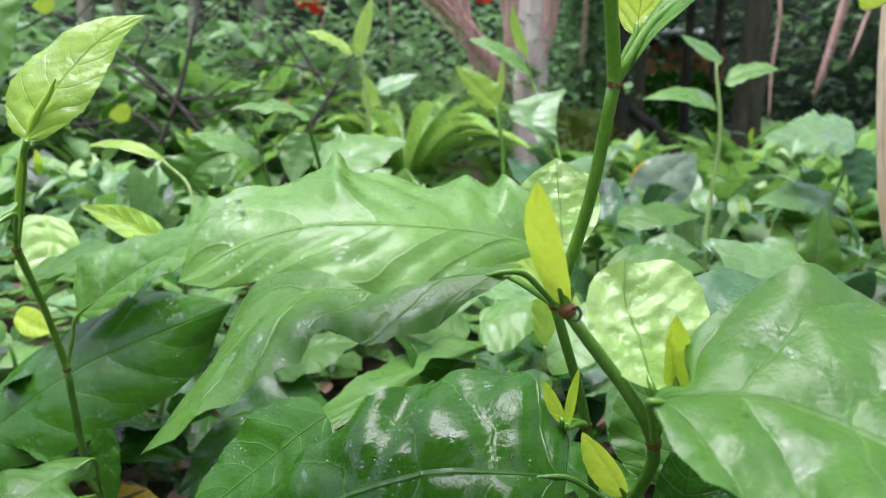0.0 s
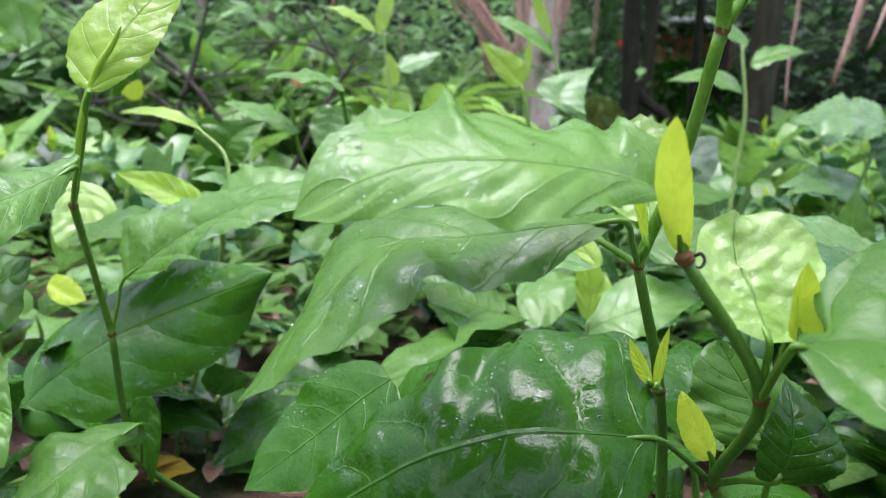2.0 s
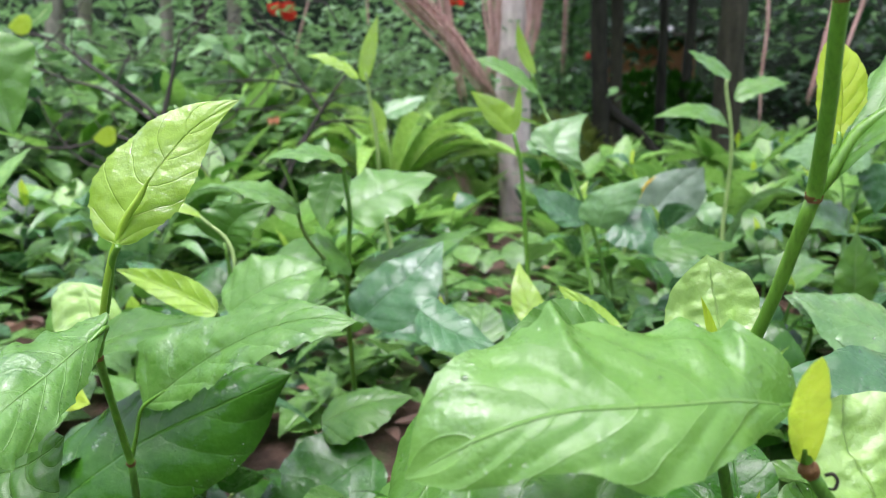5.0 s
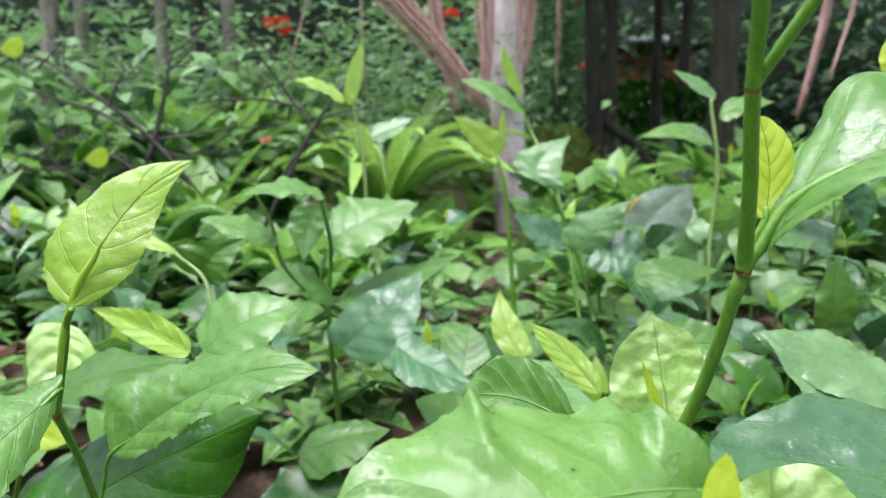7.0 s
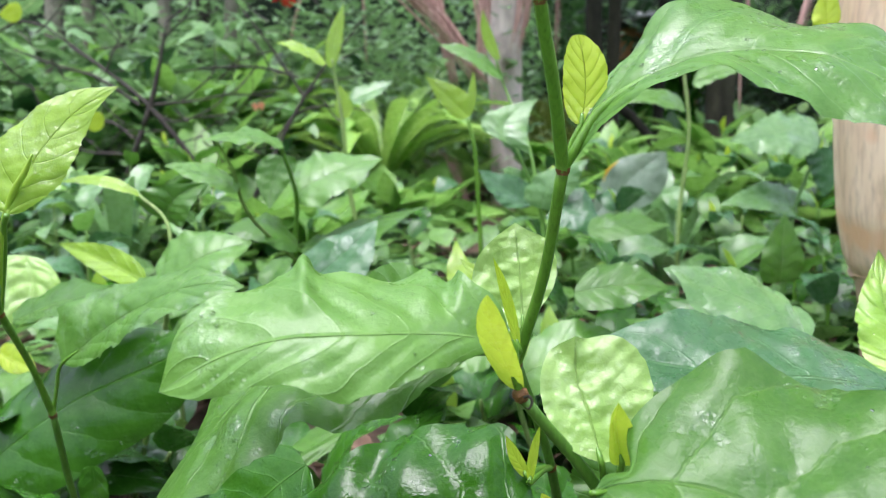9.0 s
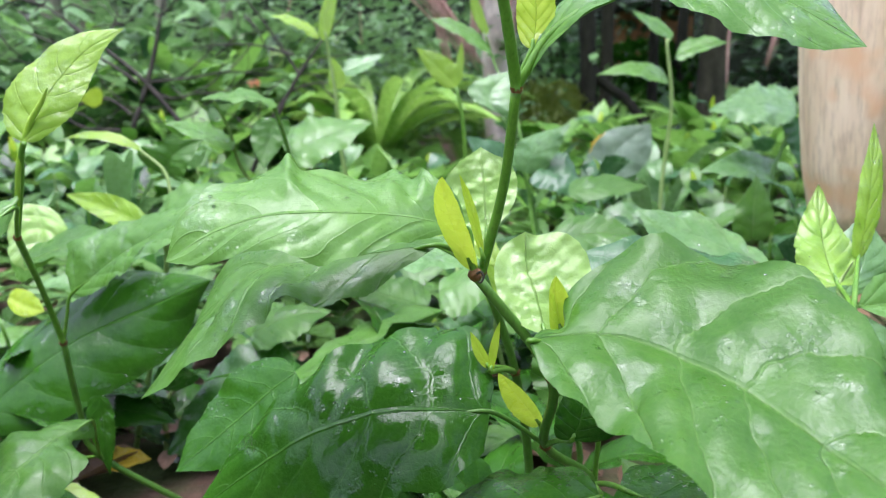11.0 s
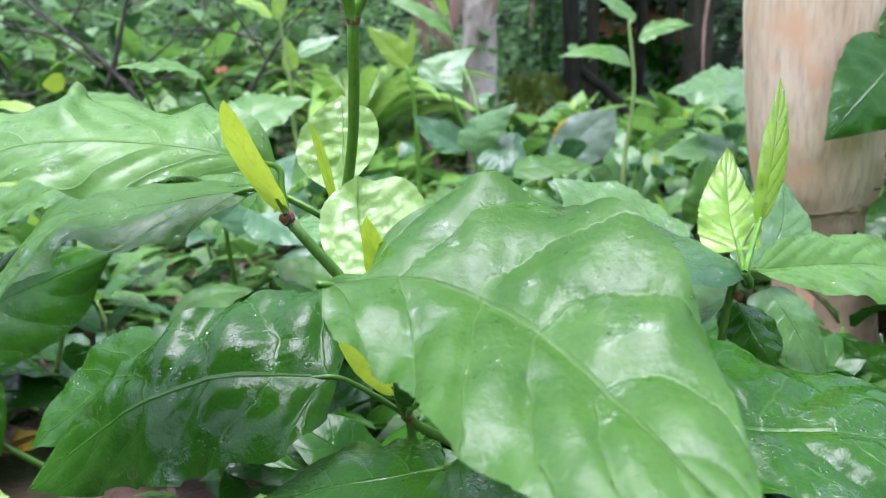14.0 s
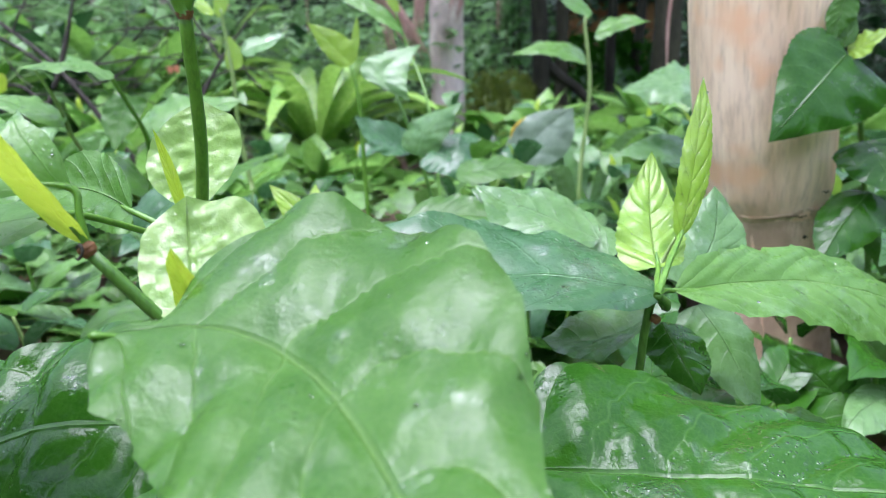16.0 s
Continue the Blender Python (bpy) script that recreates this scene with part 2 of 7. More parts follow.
TWIG = rough_material("wet_twig_bark", (0.018, 0.016, 0.012), (0.075, 0.065, 0.05), 40, 0.7, (1, 1, 1), 0.002)
ROOT = rough_material("aerial_root", (0.33, 0.18, 0.145), (0.7, 0.47, 0.39), 40, 0.8, (1, 1, 0.2), 0.003)
PETAL = leaf_material("red_petal", (0.6, 0.02, 0.015), (0.8, 0.06, 0.03), (0.8, 0.1, 0.06), wet=False, through_light=0.35)
PETAL_PINK = leaf_material("salmon_petal", (0.7, 0.25, 0.15), (0.85, 0.42, 0.26), (0.85, 0.4, 0.3), wet=False, through_light=0.3)


WATER, _n, _l, _b = mat_new("rain_water")
_b.inputs["Transmission Weight"].default_value = 1.0
_b.inputs["Roughness"].default_value = 0.02
_b.inputs["IOR"].default_value = 1.33


# ---- mesh helpers ----
def finish(bm, name, material, parent=None, label=""):
    me = bpy.data.meshes.new(name)
    bm.to_mesh(me)
    bm.free()
    for p in me.polygons:
        p.use_smooth = True
    me.materials.append(material)
    ob = new(name, me)
    ob.parent = parent
    if label:
        ob["label"] = label
    return ob


def part(name, bm, material, parent, label=""):
    return finish(bm, name, material, parent, label)


def mesh_part(name, me, parent, m):
    ob = new(name, me)
    ob.parent = parent
    ob.matrix_basis = m
    return ob


def thing(name, label, category, group="", kind=""):
    return tagged(new(name), label, category, group, kind)


def spline(points, steps):
    """Points along a smooth curve through the given ones."""
    ps = [Vector(p) for p in points]
    ext = [2 * ps[0] - ps[1]] + ps + [2 * ps[-1] - ps[-2]]
    out = []
    for i in range(1, len(ext) - 2):
        a, b, c, d = ext[i - 1:i + 3]
        for k in range(steps):
            t = k / steps
            out.append(0.5 * (2 * b + (c - a) * t + (2 * a - 5 * b + 4 * c - d) * t * t + (3 * b - a - 3 * c + d) * t ** 3))
    return out + [ps[-1]]


def tube(bm, points, radii, sides=8, steps=5, rough=0.0, seed=0):
    """A tapered round stem through the points; radii are spread evenly along it."""
    ps = spline(points, steps)
    rings = []
    up = Vector((0.31, 0.17, 0.93))
    for i, p in enumerate(ps):
        d = (ps[min(i + 1, len(ps) - 1)] - ps[max(i - 1, 0)]).normalized()
        a = d.cross(up)
        if a.length < 0.05:
            a = d.cross(Vector((1, 0, 0)))
        a.normalize()
        b = d.cross(a)
        f = i / (len(ps) - 1) * (len(radii) - 1)
        k = min(int(f), len(radii) - 2)
        r = radii[k] + (radii[k + 1] - radii[k]) * (f - k)
        ring = []
        for s in range(sides):
            an = 2 * math.pi * s / sides
            rr = r * (1 + rough * noise.noise((p * (0.5 / max(r, 0.002)) + Vector((math.cos(an) * 1.3, math.sin(an) * 1.3, seed)))))
            ring.append(bm.verts.new(p + a * (rr * math.cos(an)) + b * (rr * math.sin(an))))
        rings.append(ring)
    for r0, r1 in zip(rings, rings[1:]):
        for s in range(sides):
            bm.faces.new((r0[s], r0[(s + 1) % sides], r1[(s + 1) % sides], r1[s]))
    for ring in (rings[0], rings[-1]):
        c = bm.verts.new(sum((v.co for v in ring), Vector()) / sides)
        for s in range(sides):
            bm.faces.new((c, ring[s], ring[(s + 1) % sides]))
    return bm


def width_at(u, full, blunt=0.0):
    """Half width of a blade along its length; full below 1 moves the widest place towards the base."""
    return max(0.0, math.sin(math.pi * u ** full)) ** (0.46 + 0.5 * u * (1 - blunt))


def blade(bm, base, bend, tip, left, right, seed=0, wave=0.08, teeth=0.04, count=19, full=0.8, nu=48, nv=6, arch=0.18, pucker=0.009, curl=0.0, blunt=0.0):
    """A leaf blade from its base over the middle of its midrib to its tip; left and right are its margins at the widest place."""
    B, M, T, L, R = (Vector(p) for p in (base, bend, tip, left, right))
    C = 2 * M - (B + T) / 2
    rnd = random.Random(seed)
    N = (R - L).cross(T - B).normalized()
    if N.z < 0 and abs(N.z) > 0.15 or (abs(N.z) <= 0.15 and N.y > 0):
        N = -N
    uvs = bm.loops.layers.uv.get("blade") or bm.loops.layers.uv.new("blade")
    ph = [rnd.uniform(0, 6.3) for _ in range(6)]
    grid = []
    for i in range(nu + 1):
        u = i / nu
        P = (1 - u) ** 2 * B + 2 * u * (1 - u) * C + u * u * T
        w = width_at(0.004 + 0.994 * u, full, blunt)
        row = []
        for j in range(-nv, nv + 1):
            v = j / nv
            a = abs(v)
            S = (L - M) if v < 0 else (R - M)
            h = S.length
            s = 0 if v < 0 else 1
            saw = (u * count + ph[2 + s]) % 1.0
            edge = w * (1 + teeth * (saw - 0.5) * a ** 6 * (1.6 if 0.06 < u < 0.95 else 0))
            z = arch * h * (a - a * a) * w
            z += wave * h * a * a * w ** 0.5 * (math.sin(u * 13 + ph[s]) * 0.6 + math.sin(u * 27 + ph[3 + s]) * 0.4)
            z -= curl * h * a ** 3 * w
            z += pucker * h * math.sin((u - 0.24 * a ** 1.3) * 6 * 2 * math.pi) * min(1, a * 4) * w * (1 + 0.5 * a)
            q = P + S * a
            z += wave * 0.55 * h * noise.noise(q * (1.1 / h) + Vector((seed, 0, 0))) * min(1, w * 1.5)
            z += wave * 0.35 * h * math.sin(u * 5 + ph[5]) * w
            row.append((bm.verts.new(P + S * (a * edge) + N * z), u, 0.5 + 0.5 * v))
        grid.append(row)
    for r0, r1 in zip(grid, grid[1:]):
        for j in range(2 * nv):
            q = (r0[j], r0[j + 1], r1[j + 1], r1[j])
            f = bm.faces.new([v[0] for v in q])
            for loop, v in zip(f.loops, q):
                loop[uvs].uv = (v[1], v[2])
    return bm


def broad_blade(bm, rib, left, right, seed=0, teeth=0.05, count=11, nu=84, nv=14, arch=0.2, quilt=0.05, ripple=0.05, veins=6, crumple=0.04):
    """A broad blade over the curve of its midrib, from base to tip, between two margin curves: swellings between its side veins, a sunken midrib, a rippled margin with pointed teeth."""
    def even(points):
        ps = spline(points, 24)
        run = [0.0]
        for p, q in zip(ps, ps[1:]):
            run.append(run[-1] + (q - p).length)
        return ps, run

    def along(curve, u):
        ps, run = curve
        d = u * run[-1]
        i = min(int(np.searchsorted(run, d, side="right")) - 1, len(ps) - 2)
        f = (d - run[i]) / max(run[i + 1] - run[i], 1e-9)
        return ps[i].lerp(ps[i + 1], min(max(f, 0.0), 1.0))

    rib_curve = even(rib)
    sides = (even([rib[0], *left, rib[-1]]), even([rib[0], *right, rib[-1]]))
    broad = max((along(c, 0.5) - along(rib_curve, 0.5)).length for c in sides)
    rnd = random.Random(seed)
    ph = [rnd.uniform(0, 6.3) for _ in range(8)]
    uvs = bm.loops.layers.uv.get("blade") or bm.loops.layers.uv.new("blade")
    grid = []
    for i in range(nu + 1):
        u = i / nu
        P = along(rib_curve, u)
        ahead = along(rib_curve, min(u + 0.02, 1)) - along(rib_curve, max(u - 0.02, 0))
        edges = [along(c, u) for c in sides]
        N = (edges[1] - edges[0]).cross(ahead)
        if N.length < 1e-10:
            N = Vector((0, 0, 1))
        N.normalize()
        if N.z < 0:
            N = -N
        row = []
        for j in range(-nv, nv + 1):
            v = j / nv
            a = abs(v)
            s = 0 if v < 0 else 1
            S = edges[s] - P
            h = S.length
            saw = (u * count + ph[s]) % 1.0
            tooth = teeth * ((1 - saw) ** 3 - 0.25) * a ** 5 * (1 if 0.05 < u < 0.96 else 0)
            q = P + S * (a * (1 + tooth))
            w = min(1.0, 6 * u, 6 * (1 - u))
            vein = (u - 0.24 * a ** 1.3) * veins % 1.0
            swell = math.sqrt(max(0.0, 1 - (2 * abs(vein - 0.5)) ** 2)) - 0.6
            z = arch * h * (a - a * a) * 2
            z += quilt * h * swell * min(1, a * 3.5) * (1 - 0.35 * a) * w
            z += ripple * h * a ** 2.5 * (math.sin(u * 17 + ph[2 + s]) + 0.6 * math.sin(u * 37 + ph[4 + s])) * w
            z += crumple * h * noise.noise(q * (1.7 / broad) + Vector((seed, 0, 0))) * w
            z += 0.5 * crumple * h * noise.noise(q * (5.0 / broad) + Vector((0, seed, 0))) * w
            z += 0.2 * crumple * h * noise.noise(q * (13.0 / broad) + Vector((0, 0, seed))) * w
            row.append((bm.verts.new(q + N * z), u, 0.5 + 0.5 * v))
        grid.append(row)
    for r0, r1 in zip(grid, grid[1:]):
        for j in range(2 * nv):
            q = (r0[j], r0[j + 1], r1[j + 1], r1[j])
            f = bm.faces.new([v[0] for v in q])
            for loop, v in zip(f.loops, q):
                loop[uvs].uv = (v[1], v[2])
    return bm


def broad_leaf(plant, rib, left, right, material, label="", seed=0, stalk=None, drops=0, stem=None, **shape):
    """A large leaf with its raised midrib underneath and, where stalk is given, its petiole from that place on the stem."""
    ob = part("leaf", broad_blade(bmesh.new(), rib, left, right, seed, **shape), material, plant, label)
    if drops:
        water_drops(ob, drops, seed)
    if stalk:
        a, b, c = Vector(stalk), Vector(rib[0]), Vector(rib[1])
        part("petiole", tube(bmesh.new(), [a, a.lerp(b, 0.5) + Vector((0, 0, 0.002)), b, b.lerp(c, 0.5) - Vector((0, 0, 0.0015))], [0.0022, 0.0019, 0.0018, 0.001], 8, 5), stem or STEM, plant)
    return ob


def water_drops(parent, count, seed):
    """Beads of water lying on the upper face of a leaf, away from its margin."""
    rnd = random.Random(seed)
    me = parent.data
    faces = [p for p in me.polygons if p.area > 1e-8]
    bm = bmesh.new()
    for i in range(count):
        p = rnd.choice(faces)
        n = p.normal if p.normal.z > 0 or abs(p.normal.z) < 0.2 and p.normal.y < 0 else -p.normal
        r = rnd.uniform(0.0005, 0.0012)
        m = Matrix.Translation(p.center + n * r * 0.35) @ n.to_track_quat("Z", "Y").to_matrix().to_4x4() @ Matrix.Diagonal((r * rnd.uniform(0.8, 1.5), r, r * 0.6, 1))
        bmesh.ops.create_icosphere(bm, subdivisions=2, radius=1, matrix=m)
    return tagged(part("rain_water", bm, WATER, parent, "clear beads of rain water"), kind="stuff")


def leaf(plant, base, bend, tip, left, right, material, label="", seed=0, name="leaf", stalk=None, drops=0, **shape):
    """One leaf of a plant with, where stalk is given, its petiole from that place on the stem."""
    ob = part(name, blade(bmesh.new(), base, bend, tip, left, right, seed, **shape), material, plant, label)
    if drops:
        water_drops(ob, drops, seed)
    if stalk:
        a, b = Vector(stalk), Vector(base)
        into = b + (Vector(bend) - b) * 0.25
        part("petiole", tube(bmesh.new(), [a, (a + b) / 2 + Vector((0, 0, 0.002)), b, into], [0.0026, 0.0022, 0.002, 0.001], 7, 4), STEM, plant)
    return ob


def collar(plant, at, r, along=(0, 0, 1)):
    """The brown ring where leaves join the stem."""
    a, d = Vector(at), Vector(along).normalized()
    part("node_collar", tube(bmesh.new(), [a - d * r * 0.8, a - d * r * 0.3, a + d * r * 0.3, a + d * r * 0.8], [r * 0.72, r * 0.98, r * 1.02, r * 0.74], 12, 3, 0.2, 3), COLLAR, plant)


def unit_leaf(name, material, seed, ratio=0.23, sag=0.12, fold=0.05, **shape):
    """A leaf one metre long from the origin along y, to be scaled and shared."""
    bm = blade(bmesh.new(), (0, 0, 0), (0, 0.5, sag), (0, 0.97, -sag * 0.9), (-ratio, 0.47, sag + fold), (ratio, 0.47, sag + fold), seed, **shape)
    me = bpy.data.meshes.new(name)
    bm.to_mesh(me)
    bm.free()
    for p in me.polygons:
        p.use_smooth = True
    me.materials.append(material)
    return me


def aim(at, along, length, roll=0.0):
    """The pose that lays a unit leaf at a place, along a direction, with its face up."""
    y = Vector(along).normalized()
    x = y.cross(Vector((0, 0, 1)))
    x = x.normalized() if x.length > 0.02 else Vector((1, 0, 0))
    z = x.cross(y)
    m = Matrix((x, y, z)).transposed().to_4x4()
    return Matrix.Translation(at) @ m @ Matrix.Rotation(roll, 4, "Y") @ Matrix.Scale(length, 4)


# ---- ground ----
def ground():
    bm = bmesh.new()
    rnd = random.Random(4)
    n = 90
    rows = []
    for i in range(n + 1):
        row = []
        for j in range(n + 1):
            a, b = (2 * i / n - 1), (2 * j / n - 1)
            x, y = math.copysign(abs(a) ** 4.0, a) * 400 + a * 5, math.copysign(abs(b) ** 4.0, b) * 400 + b * 5 + 1.5
            z = 0.03 * noise.noise(Vector((x * 1.7, y * 1.7, 0))) + 0.012 * noise.noise(Vector((x * 7, y * 7, 3)))
            row.append(bm.verts.new((x, y, z)))
        rows.append(row)
    for r0, r1 in zip(rows, rows[1:]):
        for j in range(n):
            bm.faces.new((r0[j], r1[j], r1[j + 1], r0[j + 1]))
    return tagged(finish(bm, "ground", SOIL), "damp brown soil strewn with dead leaves", "ground", kind="structure")


ground()


def litter():
    bm = bmesh.new()
    rnd = random.Random(9)
    for i in range(900):
        x, y = rnd.uniform(-1.6, 1.8), rnd.uniform(0.3, 3.2)
        a, s = rnd.uniform(0, 6.3), rnd.uniform(0.02, 0.06)
        d, e = Vector((math.cos(a), math.sin(a), 0)), Vector((-math.sin(a), math.cos(a), 0))
        c = Vector((x, y, 0.03 + rnd.uniform(0, 0.02)))
        up = Vector((0, 0, rnd.uniform(0.1, 0.5) * s))
        blade(bm, c - d * s, c - up * 0.3, c + d * s, c - e * s * 0.45 + up, c + e * s * 0.45 + up, i, nu=6, nv=2, pucker=0, teeth=0)
    return tagged(finish(bm, "leaf_litter", LITTER), "brown dead leaves lying on the soil", "leaf litter", kind="stuff")


litter()


# ---- kinds of background things ----
FAR_TREES = []


def hanging_roots(name, label, points, count, spread, r, seed):
    """A loose bundle of aerial roots along a line, each root a part."""
    ob = thing(name, label, "aerial roots", "aerial roots")
    rnd = random.Random(seed)
    for i in range(count):
        off = Vector((rnd.uniform(-1, 1), rnd.uniform(-0.6, 0.6), rnd.uniform(-0.7, 0.7))) * spread
        ps = []
        stop = rnd.uniform(0.85, 1.12)
        a, b = Vector(points[-2]), Vector(points[-1])
        for k, p in enumerate(points):
            q = Vector(p) if k < len(points) - 1 else a + (b - a) * stop
            ps.append(q + off * (1.1 - 0.15 * k) + Vector((rnd.uniform(-1, 1), rnd.uniform(-1, 1), rnd.uniform(-1, 1))) * spread * 0.18)
        rr = r * rnd.uniform(0.6, 1.3)
        part("root", tube(bmesh.new(), ps, [rr, rr * 0.95, rr * 0.8, rr * 0.3], 6, 5, 0.3, i), ROOT, ob)
    return ob


def flower(at, kind, seed, scale=1.0):
    """A far red blossom: an upright cluster, a hanging bell, or a small salmon one on a stalk."""
    rnd = random.Random(seed)
    c = Vector(at)
    label = {"r": "bright red blossom with ruffled petals", "h": "hanging red bell-shaped blossom", "s": "small salmon blossom on a thin stalk"}[kind]
    ob = thing("flower", label, "flower", "blossoms")
    size = {"r": 0.085, "h": 0.1, "s": 0.03}[kind] * scale
    for i in range(9 if kind == "r" else 6):
        a = i * 2.4 + rnd.random()
        if kind == "h":
            d = Vector((math.cos(a) * 0.25, math.sin(a) * 0.25, -1)).normalized()
        else:
            d = Vector((math.cos(a), math.sin(a) * 0.8, rnd.uniform(-0.2, 0.9))).normalized()
        e = d.cross(Vector((0.1, 0.9, 0.3))).normalized()
        l = size * rnd.uniform(0.75, 1.15)
        part("petal", blade(bmesh.new(), c, c + d * l * 0.5, c + d * l, c + d * l * 0.5 - e * l * 0.38, c + d * l * 0.5 + e * l * 0.38, i, nu=8, nv=2, wave=0.25, full=1.0), PETAL_PINK if kind == "s" else PETAL, ob)
    s = Vector((0.01, 0.02, 0.12)) if kind == "h" else Vector((0.01, 0.03, -0.15))
    part("flower_stalk", tube(bmesh.new(), [c, c + s * 0.5 + Vector((0.01, 0, 0)), c + s], [0.004, 0.003, 0.003], 5, 3), STEM_PALE, ob)
    return ob


def yellow_leaf(at, seed):
    """A roundish yellowed leaf on the bare bush."""
    c = Vector(at)
    ob = thing("yellowed_leaf", "rounded yellow-green leaf on a bare twig", "leaf")
    part("blade", blade(bmesh.new(), c + Vector((0.04, 0, 0.01)), c, c + Vector((-0.04, -0.01, -0.005)), c + Vector((0, 0, -0.035)), c + Vector((0, 0, 0.035)), seed, nu=12, nv=3, full=0.75), LEAF_BUD, ob)
    part("petiole", tube(bmesh.new(), [c + Vector((0.04, 0, 0.01)), c + Vector((0.06, 0.02, 0.03)), c + Vector((0.07, 0.05, 0.06))], [0.002, 0.002, 0.002], 5, 3), STEM_PALE, ob)
    return ob


# ---- plants near the path ----

shrub = thing("shrub", "tall glossy green shrub with jointed stems and broad wet leaves", "shrub")
part("stem", tube(bmesh.new(), [(0.1593, 0.5313, 0.0000), (0.1743, 0.5063, 0.0972), (0.1693, 0.4813, 0.1944), (0.1199, 0.4393, 0.2534), (0.1111, 0.3643, 0.3390), (0.0597, 0.3429, 0.4157)], [0.0046, 0.0044, 0.0041, 0.0037, 0.0036, 0.0031], 10, 6, 0.06), STEM_DARK, shrub)
part("stem", tube(bmesh.new(), [(0.1293, 0.5613, 0.0000), (0.1226, 0.5423, 0.1734), (0.1059, 0.5132, 0.2868), (0.0749, 0.4781, 0.3864)], [0.0044, 0.0043, 0.0038, 0.0036], 10, 6, 0.06), STEM_DARK, shrub)
part("stem", tube(bmesh.new(), [(0.0749, 0.4781, 0.3864), (0.0890, 0.4459, 0.4571), (0.0950, 0.4136, 0.5279)], [0.0041, 0.0038, 0.0038], 10, 6, 0.06), STEM, shrub)
part("stem", tube(bmesh.new(), [(0.0950, 0.4136, 0.5279), (0.0852, 0.3882, 0.5724), (0.0733, 0.3628, 0.6168), (0.0597, 0.3240, 0.6848), (0.0401, 0.2852, 0.7527)], [0.0042, 0.0037, 0.0035, 0.0033, 0.003], 10, 6, 0.06), STEM, shrub)
part("side_shoot", tube(bmesh.new(), [(0.0733, 0.3628, 0.6168), (0.0811, 0.3531, 0.6338), (0.0929, 0.3385, 0.6593), (0.1075, 0.3143, 0.7017)], [0.0022, 0.0027, 0.0027, 0.0022], 10, 6, 0.06), STEM, shrub)
collar(shrub, (0.0950, 0.4136, 0.5279), 0.0045, (0.1, 0.0, 1.0))
collar(shrub, (0.0597, 0.3429, 0.4157), 0.0043, (-0.4, 0.0, 0.8))
collar(shrub, (0.1111, 0.3643, 0.3390), 0.0043, (0.0, 0.0, 1.0))
collar(shrub, (0.0749, 0.4781, 0.3864), 0.0043, (0.0, 0.0, 1.0))
collar(shrub, (0.1059, 0.5132, 0.2868), 0.0042, (0.0, 0.0, 1.0))
collar(shrub, (0.1199, 0.4393, 0.2534), 0.0044, (-0.5, 0.0, 0.7))
collar(shrub, (0.1693, 0.4813, 0.1944), 0.0045, (-0.6, 0.0, 0.6))
collar(shrub, (0.0733, 0.3628, 0.6168), 0.0036, (0.0, 0.0, 1.0))
part("tendril", tube(bmesh.new(), [(0.0600, 0.3314, 0.4190), (0.0623, 0.3296, 0.4203), (0.0636, 0.3282, 0.4177), (0.0621, 0.3277, 0.4146), (0.0602, 0.3287, 0.4146)], [0.0008, 0.0009, 0.0008, 0.0007, 0.0004], 6, 6, 0.06), BARK_DARK, shrub)
broad_leaf(shrub,
           [(0.0554, 0.3450, 0.4440), (0.0210, 0.3260, 0.4552), (-0.0175, 0.3100, 0.4612), (-0.0544, 0.3080, 0.4613), (-0.0852, 0.3070, 0.4531), (-0.1153, 0.3115, 0.4359)],
           [(0.0496, 0.3470, 0.4640), (0.0357, 0.3520, 0.4743), (0.0298, 0.3580, 0.4800), (0.0243, 0.3620, 0.4745), (0.0122, 0.3700, 0.4788), (-0.0033, 0.3680, 0.4748), (-0.0303, 0.3620, 0.4760), (-0.0442, 0.3580, 0.4822), (-0.0516, 0.3565, 0.4919), (-0.0586, 0.3540, 0.4839), (-0.0790, 0.3460, 0.4772), (-0.0954, 0.3360, 0.4730), (-0.1083, 0.3220, 0.4605)],
           [(0.0173, 0.3120, 0.4422), (-0.0099, 0.2920, 0.4399), (-0.0289, 0.2900, 0.4371), (-0.0454, 0.2910, 0.4421), (-0.0619, 0.2940, 0.4438), (-0.0806, 0.2970, 0.4387), (-0.0956, 0.3000, 0.4360), (-0.1068, 0.3050, 0.4361)],
           LEAF_PALE, "broad pale green leaf with a scalloped edge, wet and glossy", seed=11, stalk=(0.0597, 0.3429, 0.4157), teeth=0.05, count=11, arch=0.12, quilt=0.08, ripple=0.05, veins=7, crumple=0.025, drops=10)
broad_leaf(shrub,
           [(0.0394, 0.3770, 0.4282), (-0.0011, 0.3800, 0.4247), (-0.0417, 0.3880, 0.4175), (-0.0873, 0.3950, 0.4096), (-0.1174, 0.3760, 0.3800), (-0.1502, 0.3420, 0.3426)],
           [(0.0394, 0.3950, 0.4294), (-0.0090, 0.4150, 0.4278), (-0.0633, 0.4250, 0.4299), (-0.1008, 0.4300, 0.4170), (-0.1186, 0.4240, 0.4013), (-0.1290, 0.4000, 0.3752), (-0.1420, 0.3700, 0.3542)],
           [(0.0149, 0.3650, 0.4156), (-0.0166, 0.3500, 0.4009), (-0.0381, 0.3420, 0.3981), (-0.0561, 0.3380, 0.4040), (-0.0709, 0.3350, 0.3974), (-0.0904, 0.3320, 0.3791), (-0.1104, 0.3340, 0.3667), (-0.1313, 0.3380, 0.3532)],
           LEAF, "drooping green leaf with a pool of rain water", seed=12, stalk=(0.0749, 0.4781, 0.3864), teeth=0.05, arch=0.1, quilt=0.08, ripple=0.06, drops=8)
